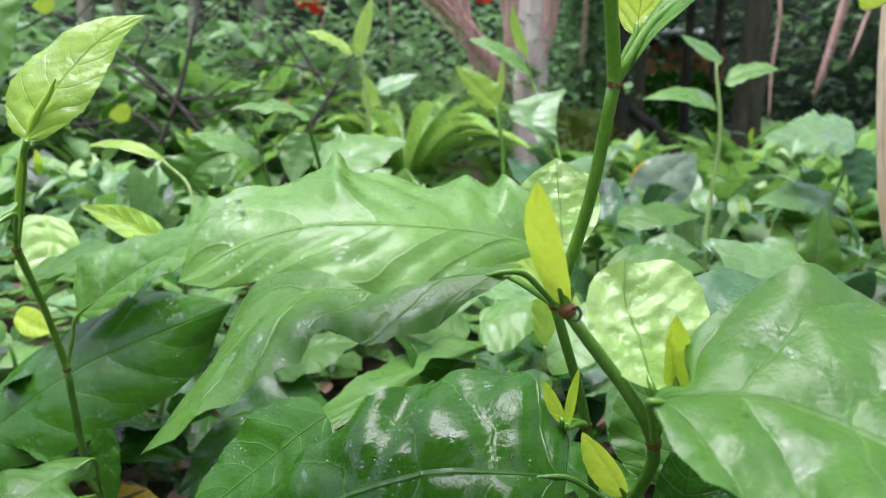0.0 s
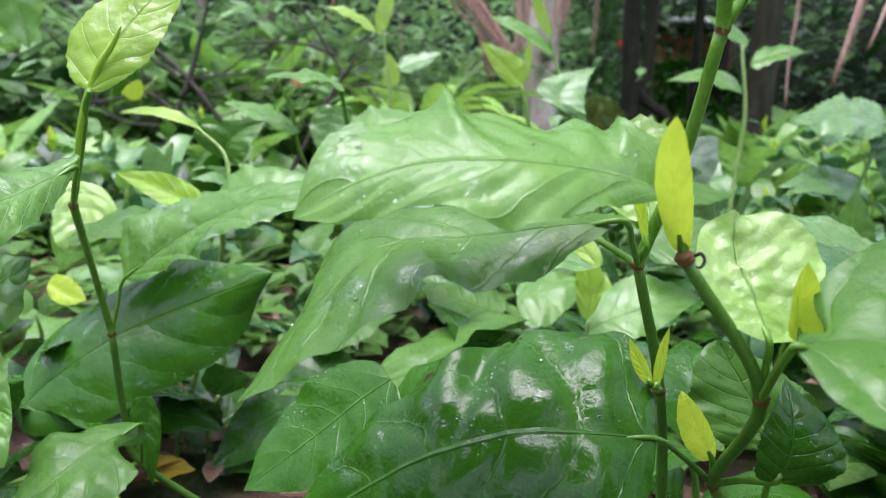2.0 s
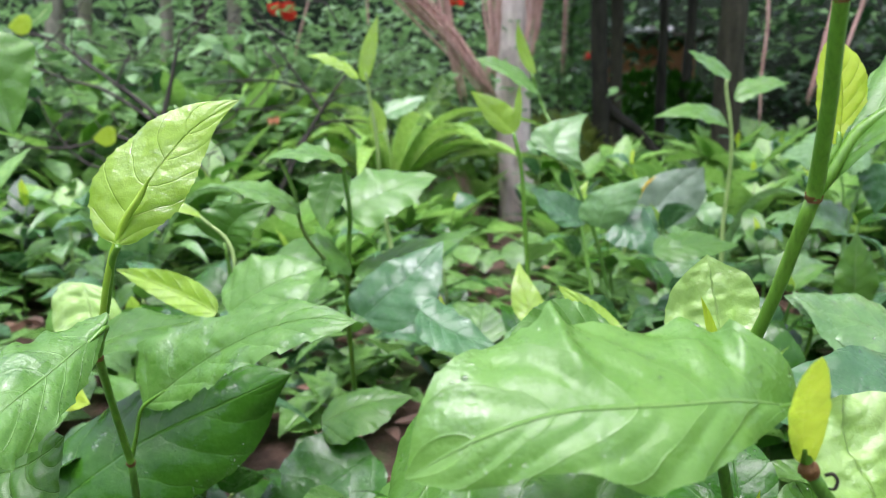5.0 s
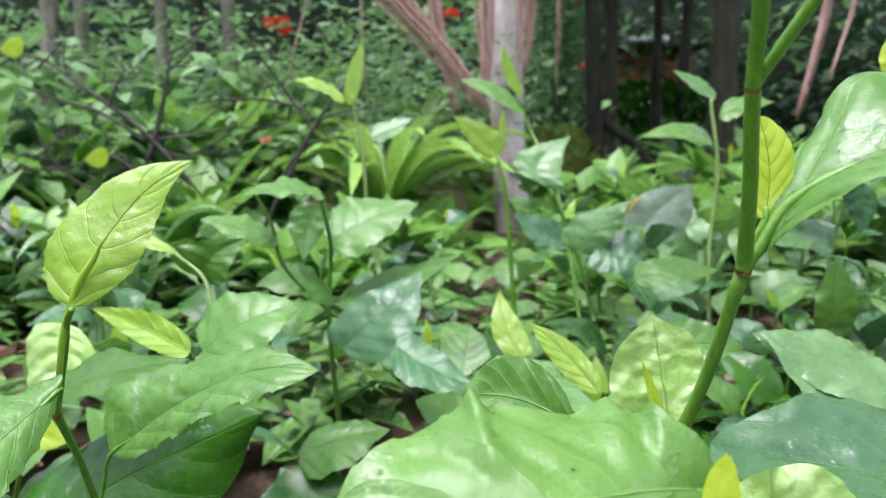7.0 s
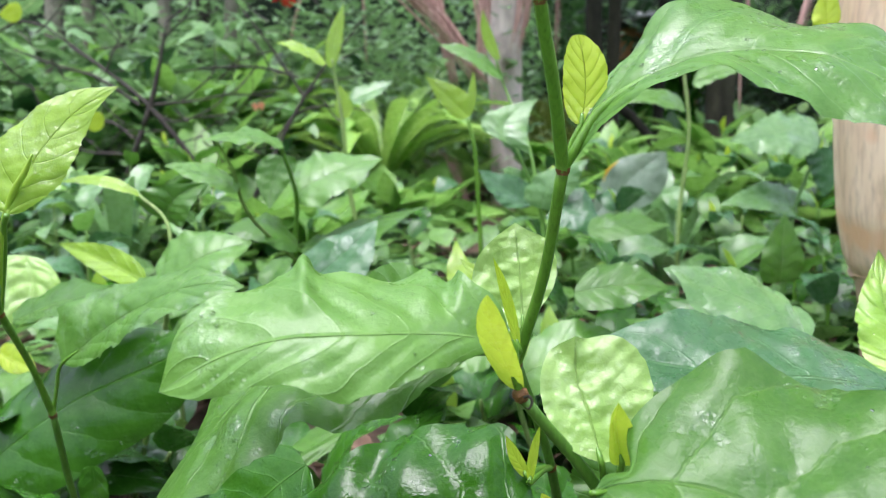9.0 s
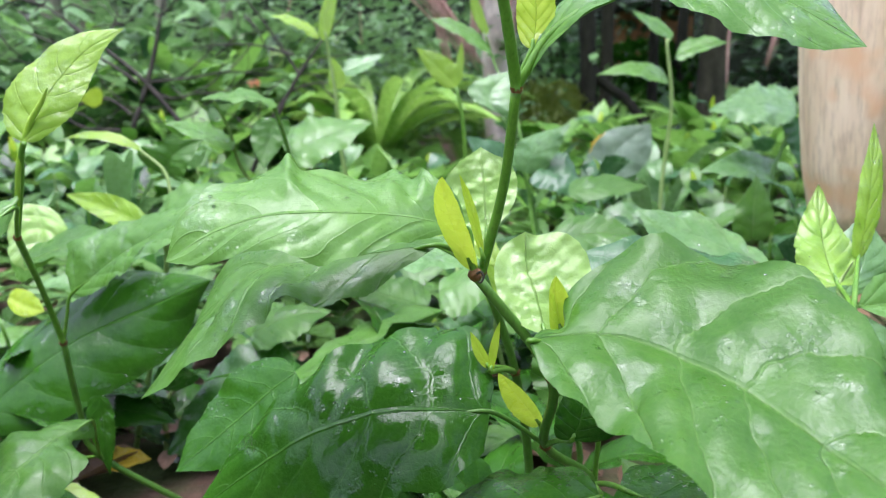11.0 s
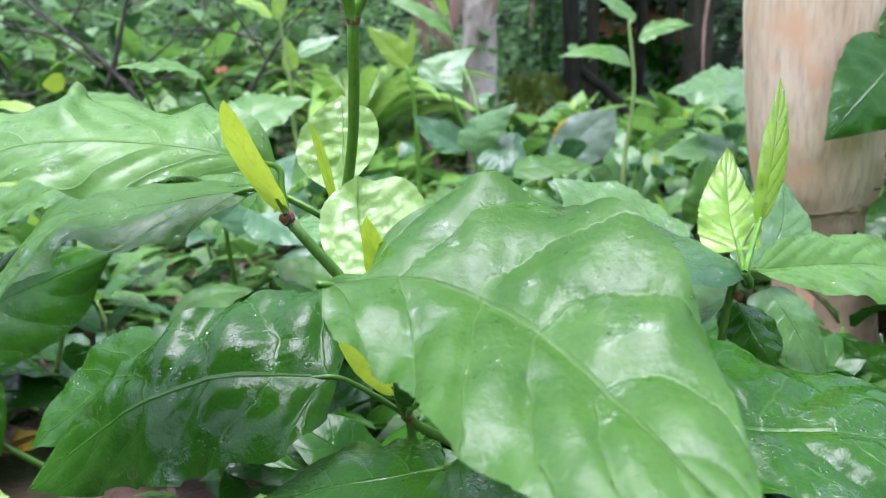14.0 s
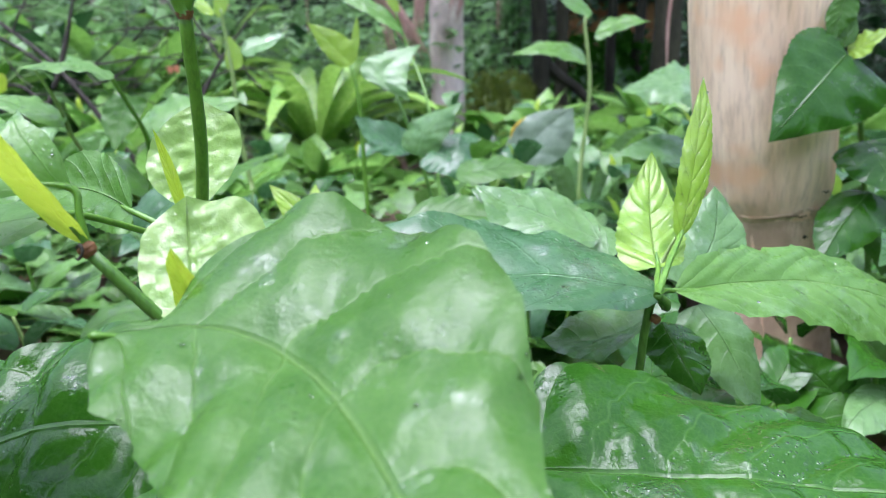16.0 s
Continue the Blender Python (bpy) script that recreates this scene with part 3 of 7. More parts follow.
broad_leaf(shrub,
           [(0.0745, 0.4130, 0.2951), (0.0311, 0.4120, 0.2986), (-0.0083, 0.4130, 0.2973), (-0.0452, 0.4180, 0.2850), (-0.0816, 0.4240, 0.2662), (-0.1629, 0.4480, 0.2014)],
           [(0.0785, 0.4400, 0.3145), (0.0629, 0.4780, 0.3373), (0.0328, 0.4820, 0.3364), (0.0031, 0.4830, 0.3411), (-0.0179, 0.4800, 0.3294), (-0.0377, 0.4750, 0.3268), (-0.0675, 0.4680, 0.3018), (-0.1036, 0.4620, 0.2817), (-0.1373, 0.4560, 0.2376)],
           [(0.0675, 0.3950, 0.2744), (0.0512, 0.3800, 0.2626), (0.0318, 0.3720, 0.2569), (0.0002, 0.3740, 0.2531), (-0.0345, 0.3850, 0.2318), (-0.0699, 0.3980, 0.2287), (-0.1051, 0.4150, 0.2120), (-0.1368, 0.4320, 0.2065)],
           LEAF_DARK, "large dark green leaf with pointed lobes, very glossy", seed=13, stalk=(0.1199, 0.4393, 0.2534), stem=STEM_DARK, teeth=0.07, count=8, arch=0.14, quilt=0.1, ripple=0.07, drops=16)
broad_leaf(shrub,
           [(0.0836, 0.2820, 0.3923), (0.1000, 0.2900, 0.3925), (0.1241, 0.2860, 0.3926), (0.1546, 0.2710, 0.3880), (0.1785, 0.2400, 0.3812), (0.2010, 0.1920, 0.3687), (0.2144, 0.1550, 0.3601), (0.2290, 0.1220, 0.3528)],
           [(0.0932, 0.2950, 0.3947), (0.1065, 0.3030, 0.3936), (0.1122, 0.3250, 0.4029), (0.1411, 0.3380, 0.4202), (0.1673, 0.3400, 0.4343), (0.1996, 0.3260, 0.4295), (0.2237, 0.3080, 0.4246), (0.2373, 0.2850, 0.4174), (0.2472, 0.2550, 0.4035), (0.2439, 0.2050, 0.3816), (0.2396, 0.1650, 0.3648)],
           [(0.0856, 0.2700, 0.3868), (0.0897, 0.2580, 0.3781), (0.0950, 0.2480, 0.3732), (0.1056, 0.2430, 0.3718), (0.1109, 0.2360, 0.3670), (0.1168, 0.2280, 0.3627), (0.1263, 0.2090, 0.3680), (0.1365, 0.1850, 0.3593), (0.1532, 0.1680, 0.3550), (0.1694, 0.1500, 0.3522), (0.1922, 0.1340, 0.3476)],
           LEAF, "huge broad green leaf with sunken side veins", seed=14, stalk=(0.1111, 0.3643, 0.3390), teeth=0.035, count=10, arch=0.1, quilt=0.07, ripple=0.06, drops=12, crumple=0.06)
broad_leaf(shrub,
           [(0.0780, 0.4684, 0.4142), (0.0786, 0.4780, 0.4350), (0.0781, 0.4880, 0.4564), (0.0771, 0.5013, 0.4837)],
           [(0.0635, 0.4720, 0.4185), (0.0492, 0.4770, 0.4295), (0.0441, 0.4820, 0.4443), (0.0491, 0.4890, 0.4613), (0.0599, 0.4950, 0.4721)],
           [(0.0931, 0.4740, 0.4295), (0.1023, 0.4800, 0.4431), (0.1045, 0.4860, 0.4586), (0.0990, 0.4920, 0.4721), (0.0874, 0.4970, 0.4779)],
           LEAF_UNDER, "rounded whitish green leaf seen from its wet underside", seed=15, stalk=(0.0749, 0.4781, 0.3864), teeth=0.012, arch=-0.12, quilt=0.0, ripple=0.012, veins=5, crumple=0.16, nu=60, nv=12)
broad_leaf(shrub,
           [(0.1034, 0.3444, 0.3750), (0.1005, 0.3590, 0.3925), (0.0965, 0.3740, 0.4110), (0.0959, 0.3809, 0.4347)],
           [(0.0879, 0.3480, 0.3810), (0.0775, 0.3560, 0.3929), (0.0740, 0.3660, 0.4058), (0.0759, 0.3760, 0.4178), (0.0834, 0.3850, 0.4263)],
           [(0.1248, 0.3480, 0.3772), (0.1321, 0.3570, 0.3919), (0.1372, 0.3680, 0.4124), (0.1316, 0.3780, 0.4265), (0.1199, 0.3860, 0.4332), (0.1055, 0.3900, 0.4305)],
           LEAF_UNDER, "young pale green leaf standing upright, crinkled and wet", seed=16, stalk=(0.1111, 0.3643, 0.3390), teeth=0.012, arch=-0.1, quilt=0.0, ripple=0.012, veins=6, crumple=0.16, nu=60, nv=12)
leaf(shrub, (0.0588, 0.3455, 0.4183), (0.0440, 0.3207, 0.4551), (0.0397, 0.3047, 0.4798), (0.0365, 0.3191, 0.4541), (0.0515, 0.3164, 0.4561), LEAF_BUD, "lime yellow young leaf, a little folded", seed=17, name="young_leaf", stalk=(0.0597, 0.3429, 0.4157), full=0.8, wave=0.08, teeth=0.03, count=6, arch=0.3, blunt=0.45, nu=40, nv=8)
leaf(shrub, (0.0742, 0.4570, 0.4020), (0.0668, 0.4588, 0.4345), (0.0573, 0.4605, 0.4666), (0.0637, 0.4585, 0.4325), (0.0699, 0.4595, 0.4387), LEAF_BUD, seed=18, name="young_leaf", stalk=(0.0749, 0.4781, 0.3864), full=0.9, wave=0.02, teeth=0, nu=14, nv=3)
broad_leaf(shrub,
           [(0.1105, 0.3310, 0.3799), (0.1079, 0.3300, 0.3964), (0.1053, 0.3260, 0.4086), (0.1048, 0.3188, 0.4197)],
           [(0.1036, 0.3270, 0.3845), (0.1019, 0.3240, 0.3999), (0.1017, 0.3200, 0.4124)],
           [(0.1187, 0.3270, 0.3834), (0.1156, 0.3240, 0.3980), (0.1109, 0.3200, 0.4101)],
           LEAF_BUD, seed=19, stalk=(0.1111, 0.3643, 0.3390), teeth=0, arch=-0.2, quilt=0.05, ripple=0.03, nu=40, nv=6)
leaf(shrub, (0.1146, 0.4302, 0.2748), (0.0963, 0.4092, 0.3047), (0.0781, 0.3882, 0.3345), (0.1020, 0.4092, 0.3081), (0.0869, 0.4092, 0.2989), LEAF_BUD, seed=20, name="young_leaf", stalk=(0.1199, 0.4393, 0.2534), full=0.78, teeth=0.03, count=6, arch=0.35, blunt=0.4)
leaf(shrub, (0.0765, 0.4271, 0.3205), (0.0797, 0.4303, 0.3386), (0.0846, 0.4337, 0.3583), (0.0764, 0.4306, 0.3402), (0.0827, 0.4303, 0.3386), LEAF_BUD, seed=21, name="young_leaf", stalk=(0.1059, 0.5132, 0.2868), full=0.8, teeth=0, nu=14, nv=3)
leaf(shrub, (0.0764, 0.4372, 0.3203), (0.0685, 0.4396, 0.3337), (0.0626, 0.4421, 0.3477), (0.0651, 0.4390, 0.3303), (0.0719, 0.4401, 0.3364), LEAF_BUD, seed=22, name="young_leaf", stalk=(0.1059, 0.5132, 0.2868), full=0.8, teeth=0, nu=14, nv=3)
leaf(shrub, (0.0261, 0.4999, 0.4111), (-0.0099, 0.5203, 0.4251), (-0.0460, 0.5323, 0.4229), (-0.0109, 0.5311, 0.4528), (-0.0066, 0.5051, 0.4018), LEAF_PALE, "broad pale leaf with a wet grey sheen", seed=23, stalk=(0.0749, 0.4781, 0.3864), full=0.68, wave=0.12, blunt=0.4)
broad_leaf(shrub,
           [(0.1004, 0.4130, 0.5309), (0.1126, 0.4100, 0.5562), (0.1325, 0.4050, 0.5745), (0.1651, 0.3950, 0.5888), (0.2047, 0.3850, 0.5912), (0.2351, 0.3650, 0.5829), (0.2870, 0.3350, 0.5450)],
           [(0.1097, 0.4150, 0.5620), (0.1276, 0.4300, 0.5852), (0.1608, 0.4450, 0.6172), (0.1959, 0.4450, 0.6263), (0.2381, 0.4350, 0.6139), (0.2722, 0.4150, 0.6022), (0.2794, 0.3750, 0.5791)],
           [(0.1106, 0.4000, 0.5481), (0.1271, 0.3850, 0.5674), (0.1416, 0.3750, 0.5770), (0.1551, 0.3600, 0.5808), (0.1854, 0.3500, 0.5705), (0.2181, 0.3400, 0.5562), (0.2503, 0.3350, 0.5443)],
           LEAF_PALE, "broad pale green leaf, wet, folded at its base", seed=24, teeth=0.05, count=12, arch=0.1, quilt=0.07, ripple=0.06, veins=7, drops=24)
part("petiole", tube(bmesh.new(), [(0.0950, 0.4136, 0.5279), (0.1006, 0.4104, 0.5377), (0.1154, 0.4111, 0.5602), (0.1392, 0.4034, 0.5769), (0.1569, 0.3988, 0.5825)], [0.0033, 0.003, 0.0033, 0.003, 0.0015], 10, 6, 0.06), STEM, shrub)
leaf(shrub, (0.1053, 0.4131, 0.5533), (0.1088, 0.4179, 0.5799), (0.1049, 0.4226, 0.6054), (0.0956, 0.4188, 0.5835), (0.1222, 0.4184, 0.5845), LEAF_BUD, "lime yellow young leaf", seed=25, name="young_leaf", stalk=(0.0950, 0.4136, 0.5279), full=0.8, wave=0.05, teeth=0.03, blunt=0.85, count=8)
leaf(shrub, (0.1683, 0.4579, 0.2676), (0.1544, 0.4732, 0.2960), (0.1360, 0.4899, 0.3324), (0.1117, 0.4733, 0.2956), (0.1945, 0.4737, 0.2999), LEAF, "rounded green leaf with wet beads", seed=26, stalk=(0.1693, 0.4813, 0.1944), drops=30, full=0.65, wave=0.1, blunt=0.7, pucker=0.01)
leaf(shrub, (0.1261, 0.3712, 0.2904), (0.1346, 0.3755, 0.3129), (0.1402, 0.4007, 0.3374), (0.1173, 0.3762, 0.3134), (0.1635, 0.3735, 0.3083), LEAF_DARK, seed=27, stalk=(0.1199, 0.4393, 0.2534), full=0.7)
leaf(shrub, (0.1441, 0.3627, 0.2520), (0.0741, 0.3633, 0.2425), (-0.0003, 0.3609, 0.2180), (0.0793, 0.4239, 0.2403), (0.0834, 0.3015, 0.2418), LEAF_DARK, "dark green leaf low in the shrub", seed=28, stalk=(0.1693, 0.4813, 0.1944), full=0.7, nu=30)
leaf(shrub, (0.1527, 0.3453, 0.2684), (0.2033, 0.3014, 0.2619), (0.2526, 0.2577, 0.2566), (0.2234, 0.3432, 0.2701), (0.1752, 0.2603, 0.2557), LEAF_DARK, "dark green leaf low in the shrub", seed=29, stalk=(0.1693, 0.4813, 0.1944), full=0.7)
leaf(shrub, (-0.0906, 0.5410, 0.2831), (-0.1490, 0.5360, 0.2389), (-0.2022, 0.5280, 0.1967), (-0.1709, 0.5700, 0.2588), (-0.1226, 0.5000, 0.2203), LEAF_DARK, "dark green leaf, glossy, behind a larger one", seed=30, full=0.7, nu=40, nv=8)
broad_leaf(shrub,
           [(0.3989, 0.5050, 0.3367), (0.3577, 0.5150, 0.3444), (0.3092, 0.5250, 0.3492), (0.2553, 0.5350, 0.3490), (0.2061, 0.5480, 0.3560), (0.1420, 0.5600, 0.3682)],
           [(0.3928, 0.5300, 0.3427), (0.3708, 0.5600, 0.3548), (0.3401, 0.5850, 0.3636), (0.2956, 0.6000, 0.3745), (0.2484, 0.6000, 0.3848), (0.2105, 0.5850, 0.3865), (0.1615, 0.5750, 0.3727)],
           [(0.3768, 0.4950, 0.3294), (0.3357, 0.4800, 0.3328), (0.2992, 0.4750, 0.3379), (0.2566, 0.4750, 0.3350), (0.2199, 0.5000, 0.3431), (0.1404, 0.5300, 0.3569)],
           LEAF_BLUE, "dull blue-green leaf with pale midrib", seed=31, teeth=0.03, arch=0.1, quilt=0.06, ripple=0.04, drops=20)

sapling = thing("shrub_sapling", "slender green sapling with lime top leaf", "shrub")
part("stem", tube(bmesh.new(), [(-0.2889, 0.8078, 0.0000), (-0.3823, 0.7655, 0.0995), (-0.3887, 0.7458, 0.1603), (-0.3789, 0.7078, 0.2654)], [0.0041, 0.0037, 0.0037, 0.0036], 10, 6, 0.06), STEM_DARK, sapling)
part("stem", tube(bmesh.new(), [(-0.3789, 0.7078, 0.2654), (-0.3716, 0.6651, 0.3355), (-0.3404, 0.5755, 0.4085)], [0.0036, 0.0031, 0.0033], 10, 6, 0.06), STEM, sapling)
part("stem", tube(bmesh.new(), [(-0.3404, 0.5755, 0.4085), (-0.3225, 0.5606, 0.4599), (-0.3130, 0.5492, 0.4839), (-0.3049, 0.5413, 0.4948)], [0.0027, 0.0027, 0.0025, 0.0022], 10, 6, 0.06), STEM, sapling)
collar(sapling, (-0.3789, 0.7078, 0.2654), 0.0042, (-0.3, 0.0, 1.0))
collar(sapling, (-0.3404, 0.5755, 0.4085), 0.0036, (0.0, 0.0, 1.0))
broad_leaf(sapling,
           [(-0.3063, 0.5450, 0.4944), (-0.2943, 0.5520, 0.5210), (-0.2785, 0.5620, 0.5482), (-0.2571, 0.5730, 0.5721), (-0.2284, 0.5850, 0.5906)],
           [(-0.3224, 0.5520, 0.5025), (-0.3298, 0.5600, 0.5209), (-0.3255, 0.5680, 0.5412), (-0.3091, 0.5750, 0.5617), (-0.2862, 0.5800, 0.5785), (-0.2592, 0.5840, 0.5887)],
           [(-0.2950, 0.5480, 0.4965), (-0.2738, 0.5500, 0.5109), (-0.2588, 0.5550, 0.5290), (-0.2504, 0.5650, 0.5529), (-0.2420, 0.5750, 0.5735)],
           LEAF_YOUNG, "bright lime young leaf with toothed edge", seed=32, teeth=0.045, count=20, arch=0.06, quilt=0.035, ripple=0.03, veins=7, crumple=0.03)
part("rolled_young_leaf", tube(bmesh.new(), [(-0.3404, 0.5755, 0.4085), (-0.3184, 0.5526, 0.4732), (-0.3026, 0.5481, 0.5088), (-0.2894, 0.5460, 0.5271), (-0.2810, 0.5429, 0.5399)], [0.0022, 0.0024, 0.0027, 0.0022, 0.0006], 10, 6, 0.06), STEM_LIME, sapling)
broad_leaf(sapling,
           [(-0.5191, 0.7800, 0.1539), (-0.4979, 0.8000, 0.1788), (-0.4314, 0.8200, 0.2252), (-0.3817, 0.8350, 0.2478), (-0.3177, 0.8400, 0.2736), (-0.2490, 0.8450, 0.3008)],
           [(-0.5321, 0.8000, 0.1720), (-0.5292, 0.8400, 0.2048), (-0.4951, 0.8700, 0.2408), (-0.4180, 0.8850, 0.2828), (-0.3779, 0.8900, 0.3063), (-0.3116, 0.8700, 0.3059), (-0.2718, 0.8550, 0.3052)],
           [(-0.5108, 0.7700, 0.1310), (-0.4743, 0.7700, 0.1312), (-0.4166, 0.7800, 0.1467), (-0.3734, 0.8000, 0.1698), (-0.3152, 0.8200, 0.1981), (-0.2858, 0.8400, 0.2269), (-0.2660, 0.8450, 0.2728)],
           LEAF_DARK, "large dark green leaf, smooth and wet", seed=33, teeth=0.02, arch=0.16, quilt=0.035, ripple=0.03, crumple=0.02)
broad_leaf(sapling,
           [(-0.3600, 0.7000, 0.3227), (-0.2991, 0.6900, 0.3669), (-0.2441, 0.6800, 0.3956), (-0.1965, 0.6680, 0.4085), (-0.1584, 0.6550, 0.4078)],
           [(-0.3682, 0.7150, 0.3526), (-0.3619, 0.7250, 0.3762), (-0.3236, 0.7250, 0.3937), (-0.2780, 0.7150, 0.4029), (-0.2218, 0.7000, 0.4186), (-0.1778, 0.6750, 0.4126)],
           [(-0.3339, 0.6850, 0.3243), (-0.2926, 0.6650, 0.3504), (-0.2526, 0.6500, 0.3748), (-0.2172, 0.6450, 0.3898), (-0.1886, 0.6450, 0.3958)],
           LEAF_PALE, "green leaf with toothed edge", seed=34, stalk=(-0.3789, 0.7078, 0.2654), teeth=0.14, count=9, arch=0.1, quilt=0.05, ripple=0.06, drops=8)
broad_leaf(sapling,
           [(-0.3156, 0.5350, 0.4415), (-0.3275, 0.5000, 0.4306), (-0.3377, 0.4600, 0.4204), (-0.3460, 0.4300, 0.4111)],
           [(-0.3161, 0.5400, 0.4498), (-0.3395, 0.5400, 0.4410), (-0.3559, 0.5200, 0.4400), (-0.3646, 0.4900, 0.4346)],
           [(-0.3147, 0.5100, 0.4224), (-0.3156, 0.4700, 0.4073), (-0.3217, 0.4400, 0.3984), (-0.3288, 0.4200, 0.3971)],
           LEAF_PALE, "pale green leaf with wavy edge", seed=35, stalk=(-0.3404, 0.5755, 0.4085), teeth=0.12, count=8, quilt=0.06, ripple=0.06, drops=8)
broad_leaf(sapling,
           [(-0.3328, 0.6550, 0.1937), (-0.3564, 0.6200, 0.1882), (-0.3743, 0.5850, 0.1774), (-0.3981, 0.5500, 0.1577)],
           [(-0.3476, 0.6600, 0.1931), (-0.3897, 0.6500, 0.1901), (-0.4156, 0.6300, 0.1830), (-0.4104, 0.5900, 0.1645)],
           [(-0.3303, 0.6500, 0.1768), (-0.3417, 0.6250, 0.1832), (-0.3106, 0.5900, 0.1752), (-0.3368, 0.5500, 0.1580)],
           LEAF, "low green leaf with a curled wet edge", seed=36, stalk=(-0.3823, 0.7655, 0.0995), teeth=0.04, quilt=0.06, ripple=0.06)
broad_leaf(sapling,
           [(-0.5396, 0.7600, 0.0714), (-0.4623, 0.7400, 0.0557), (-0.3954, 0.7100, 0.0397), (-0.3289, 0.6800, 0.0182)],
           [(-0.4953, 0.7700, 0.0869), (-0.4395, 0.7600, 0.0779), (-0.3926, 0.7450, 0.0653), (-0.3455, 0.7200, 0.0483), (-0.3211, 0.7000, 0.0308)],
           [(-0.5056, 0.7200, 0.0432), (-0.4453, 0.7000, 0.0190), (-0.3784, 0.6800, 0.0064)],
           LEAF_YOUNG, "low lime green leaf with a wavy edge", seed=145, stalk=(-0.3823, 0.7655, 0.0995), teeth=0.06, quilt=0.08, ripple=0.06, nu=56, nv=10)
broad_leaf(sapling, [(-0.3898, 0.5000, 0.3551), (-0.3670, 0.5000, 0.3591), (-0.3456, 0.5000, 0.3700), (-0.3332, 0.5000, 0.3804)],
           [(-0.3893, 0.5200, 0.3702), (-0.3723, 0.5250, 0.3761), (-0.3510, 0.5150, 0.3793)], [(-0.3625, 0.4700, 0.3333), (-0.3392, 0.4700, 0.3364), (-0.3325, 0.4850, 0.3554)],
           LEAF, "green leaf with wavy edge", seed=37, teeth=0.05, quilt=0.1, ripple=0.06, nu=56, nv=10)
broad_leaf(sapling, [(-0.3704, 0.4500, 0.3037), (-0.3535, 0.4500, 0.3020), (-0.3356, 0.4450, 0.2969), (-0.3191, 0.4400, 0.2919)],
           [(-0.3705, 0.4700, 0.3240), (-0.3550, 0.4750, 0.3318), (-0.3327, 0.4600, 0.3203)], [(-0.3371, 0.4100, 0.2693), (-0.3201, 0.4100, 0.2652), (-0.3138, 0.4250, 0.2775)],
           LEAF_PALE, "pale green leaf with wavy wet edge", seed=144, teeth=0.06, quilt=0.12, ripple=0.08, nu=56, nv=10)
leaf(sapling, (-0.3798, 0.7785, 0.1727), (-0.3764, 0.7709, 0.1301), (-0.3698, 0.7611, 0.0752), (-0.3949, 0.7709, 0.1299), (-0.3609, 0.7709, 0.1302), LEAF_DARK, seed=38, full=0.7)

mid_a = thing("shrub_sapling", "young green plant with yellowish leaves", "shrub")
leaf(mid_a, (-0.3313, 0.8617, 0.3696), (-0.3990, 0.9078, 0.3905), (-0.4752, 0.9533, 0.4064), (-0.3913, 0.9108, 0.4096), (-0.4055, 0.8957, 0.3780), LEAF_YOUNG, seed=39, full=0.7, teeth=0.03, count=10)
leaf(mid_a, (-0.3341, 0.9202, 0.3547), (-0.2759, 0.9241, 0.3881), (-0.2171, 0.9451, 0.4021), (-0.3049, 0.9705, 0.4172), (-0.2483, 0.8789, 0.3654), LEAF_PALE, seed=40, full=0.65)
leaf(mid_a, (-0.5851, 0.9968, 0.2851), (-0.5284, 0.9742, 0.3408), (-0.4804, 0.9556, 0.3590), (-0.5566, 1.0029, 0.3856), (-0.4988, 0.9391, 0.3189), LEAF_PALE, seed=41, full=0.65)
leaf(mid_a, (-0.3813, 1.0010, 0.4647), (-0.4337, 1.0057, 0.4835), (-0.5005, 1.0277, 0.4819), (-0.4378, 1.0174, 0.4916), (-0.4297, 0.9944, 0.4770), LEAF_YOUNG, seed=42, full=0.75)
leaf(mid_a, (-0.4882, 0.8496, 0.3314), (-0.4217, 0.8512, 0.3521), (-0.3291, 0.8508, 0.3655), (-0.4522, 0.9047, 0.3633), (-0.3978, 0.7994, 0.3499), LEAF, seed=43, full=0.7)
part("stem", tube(bmesh.new(), [(-0.4200, 0.9500, 0.0000), (-0.3393, 0.9409, 0.2966), (-0.3411, 0.8998, 0.3530), (-0.3351, 0.8718, 0.3685)], [0.004, 0.0035, 0.003, 0.002], 10, 6, 0.06), STEM_PALE, mid_a)
part("stem", tube(bmesh.new(), [(-0.3393, 0.9409, 0.2966), (-0.3380, 0.9815, 0.4164), (-0.3828, 1.0011, 0.4647)], [0.003, 0.0026, 0.002], 10, 6, 0.06), STEM_PALE, mid_a)

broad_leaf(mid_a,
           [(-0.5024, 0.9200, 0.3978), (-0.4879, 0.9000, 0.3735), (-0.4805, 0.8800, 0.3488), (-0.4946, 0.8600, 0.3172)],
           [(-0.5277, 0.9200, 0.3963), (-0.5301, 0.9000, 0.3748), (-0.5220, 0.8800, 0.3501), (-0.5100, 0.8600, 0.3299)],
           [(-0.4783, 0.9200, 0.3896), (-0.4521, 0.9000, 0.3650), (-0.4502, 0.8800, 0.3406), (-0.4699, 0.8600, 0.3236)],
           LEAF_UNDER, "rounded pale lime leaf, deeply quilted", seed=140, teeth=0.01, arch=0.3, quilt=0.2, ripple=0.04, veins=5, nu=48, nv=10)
leaf(mid_a, (-0.5714, 0.9500, 0.2600), (-0.5421, 0.9400, 0.2476), (-0.5126, 0.9300, 0.2429), (-0.5453, 0.9300, 0.2353), (-0.5383, 0.9500, 0.2662), LEAF_BUD, "yellowed leaf", seed=141, full=0.75)

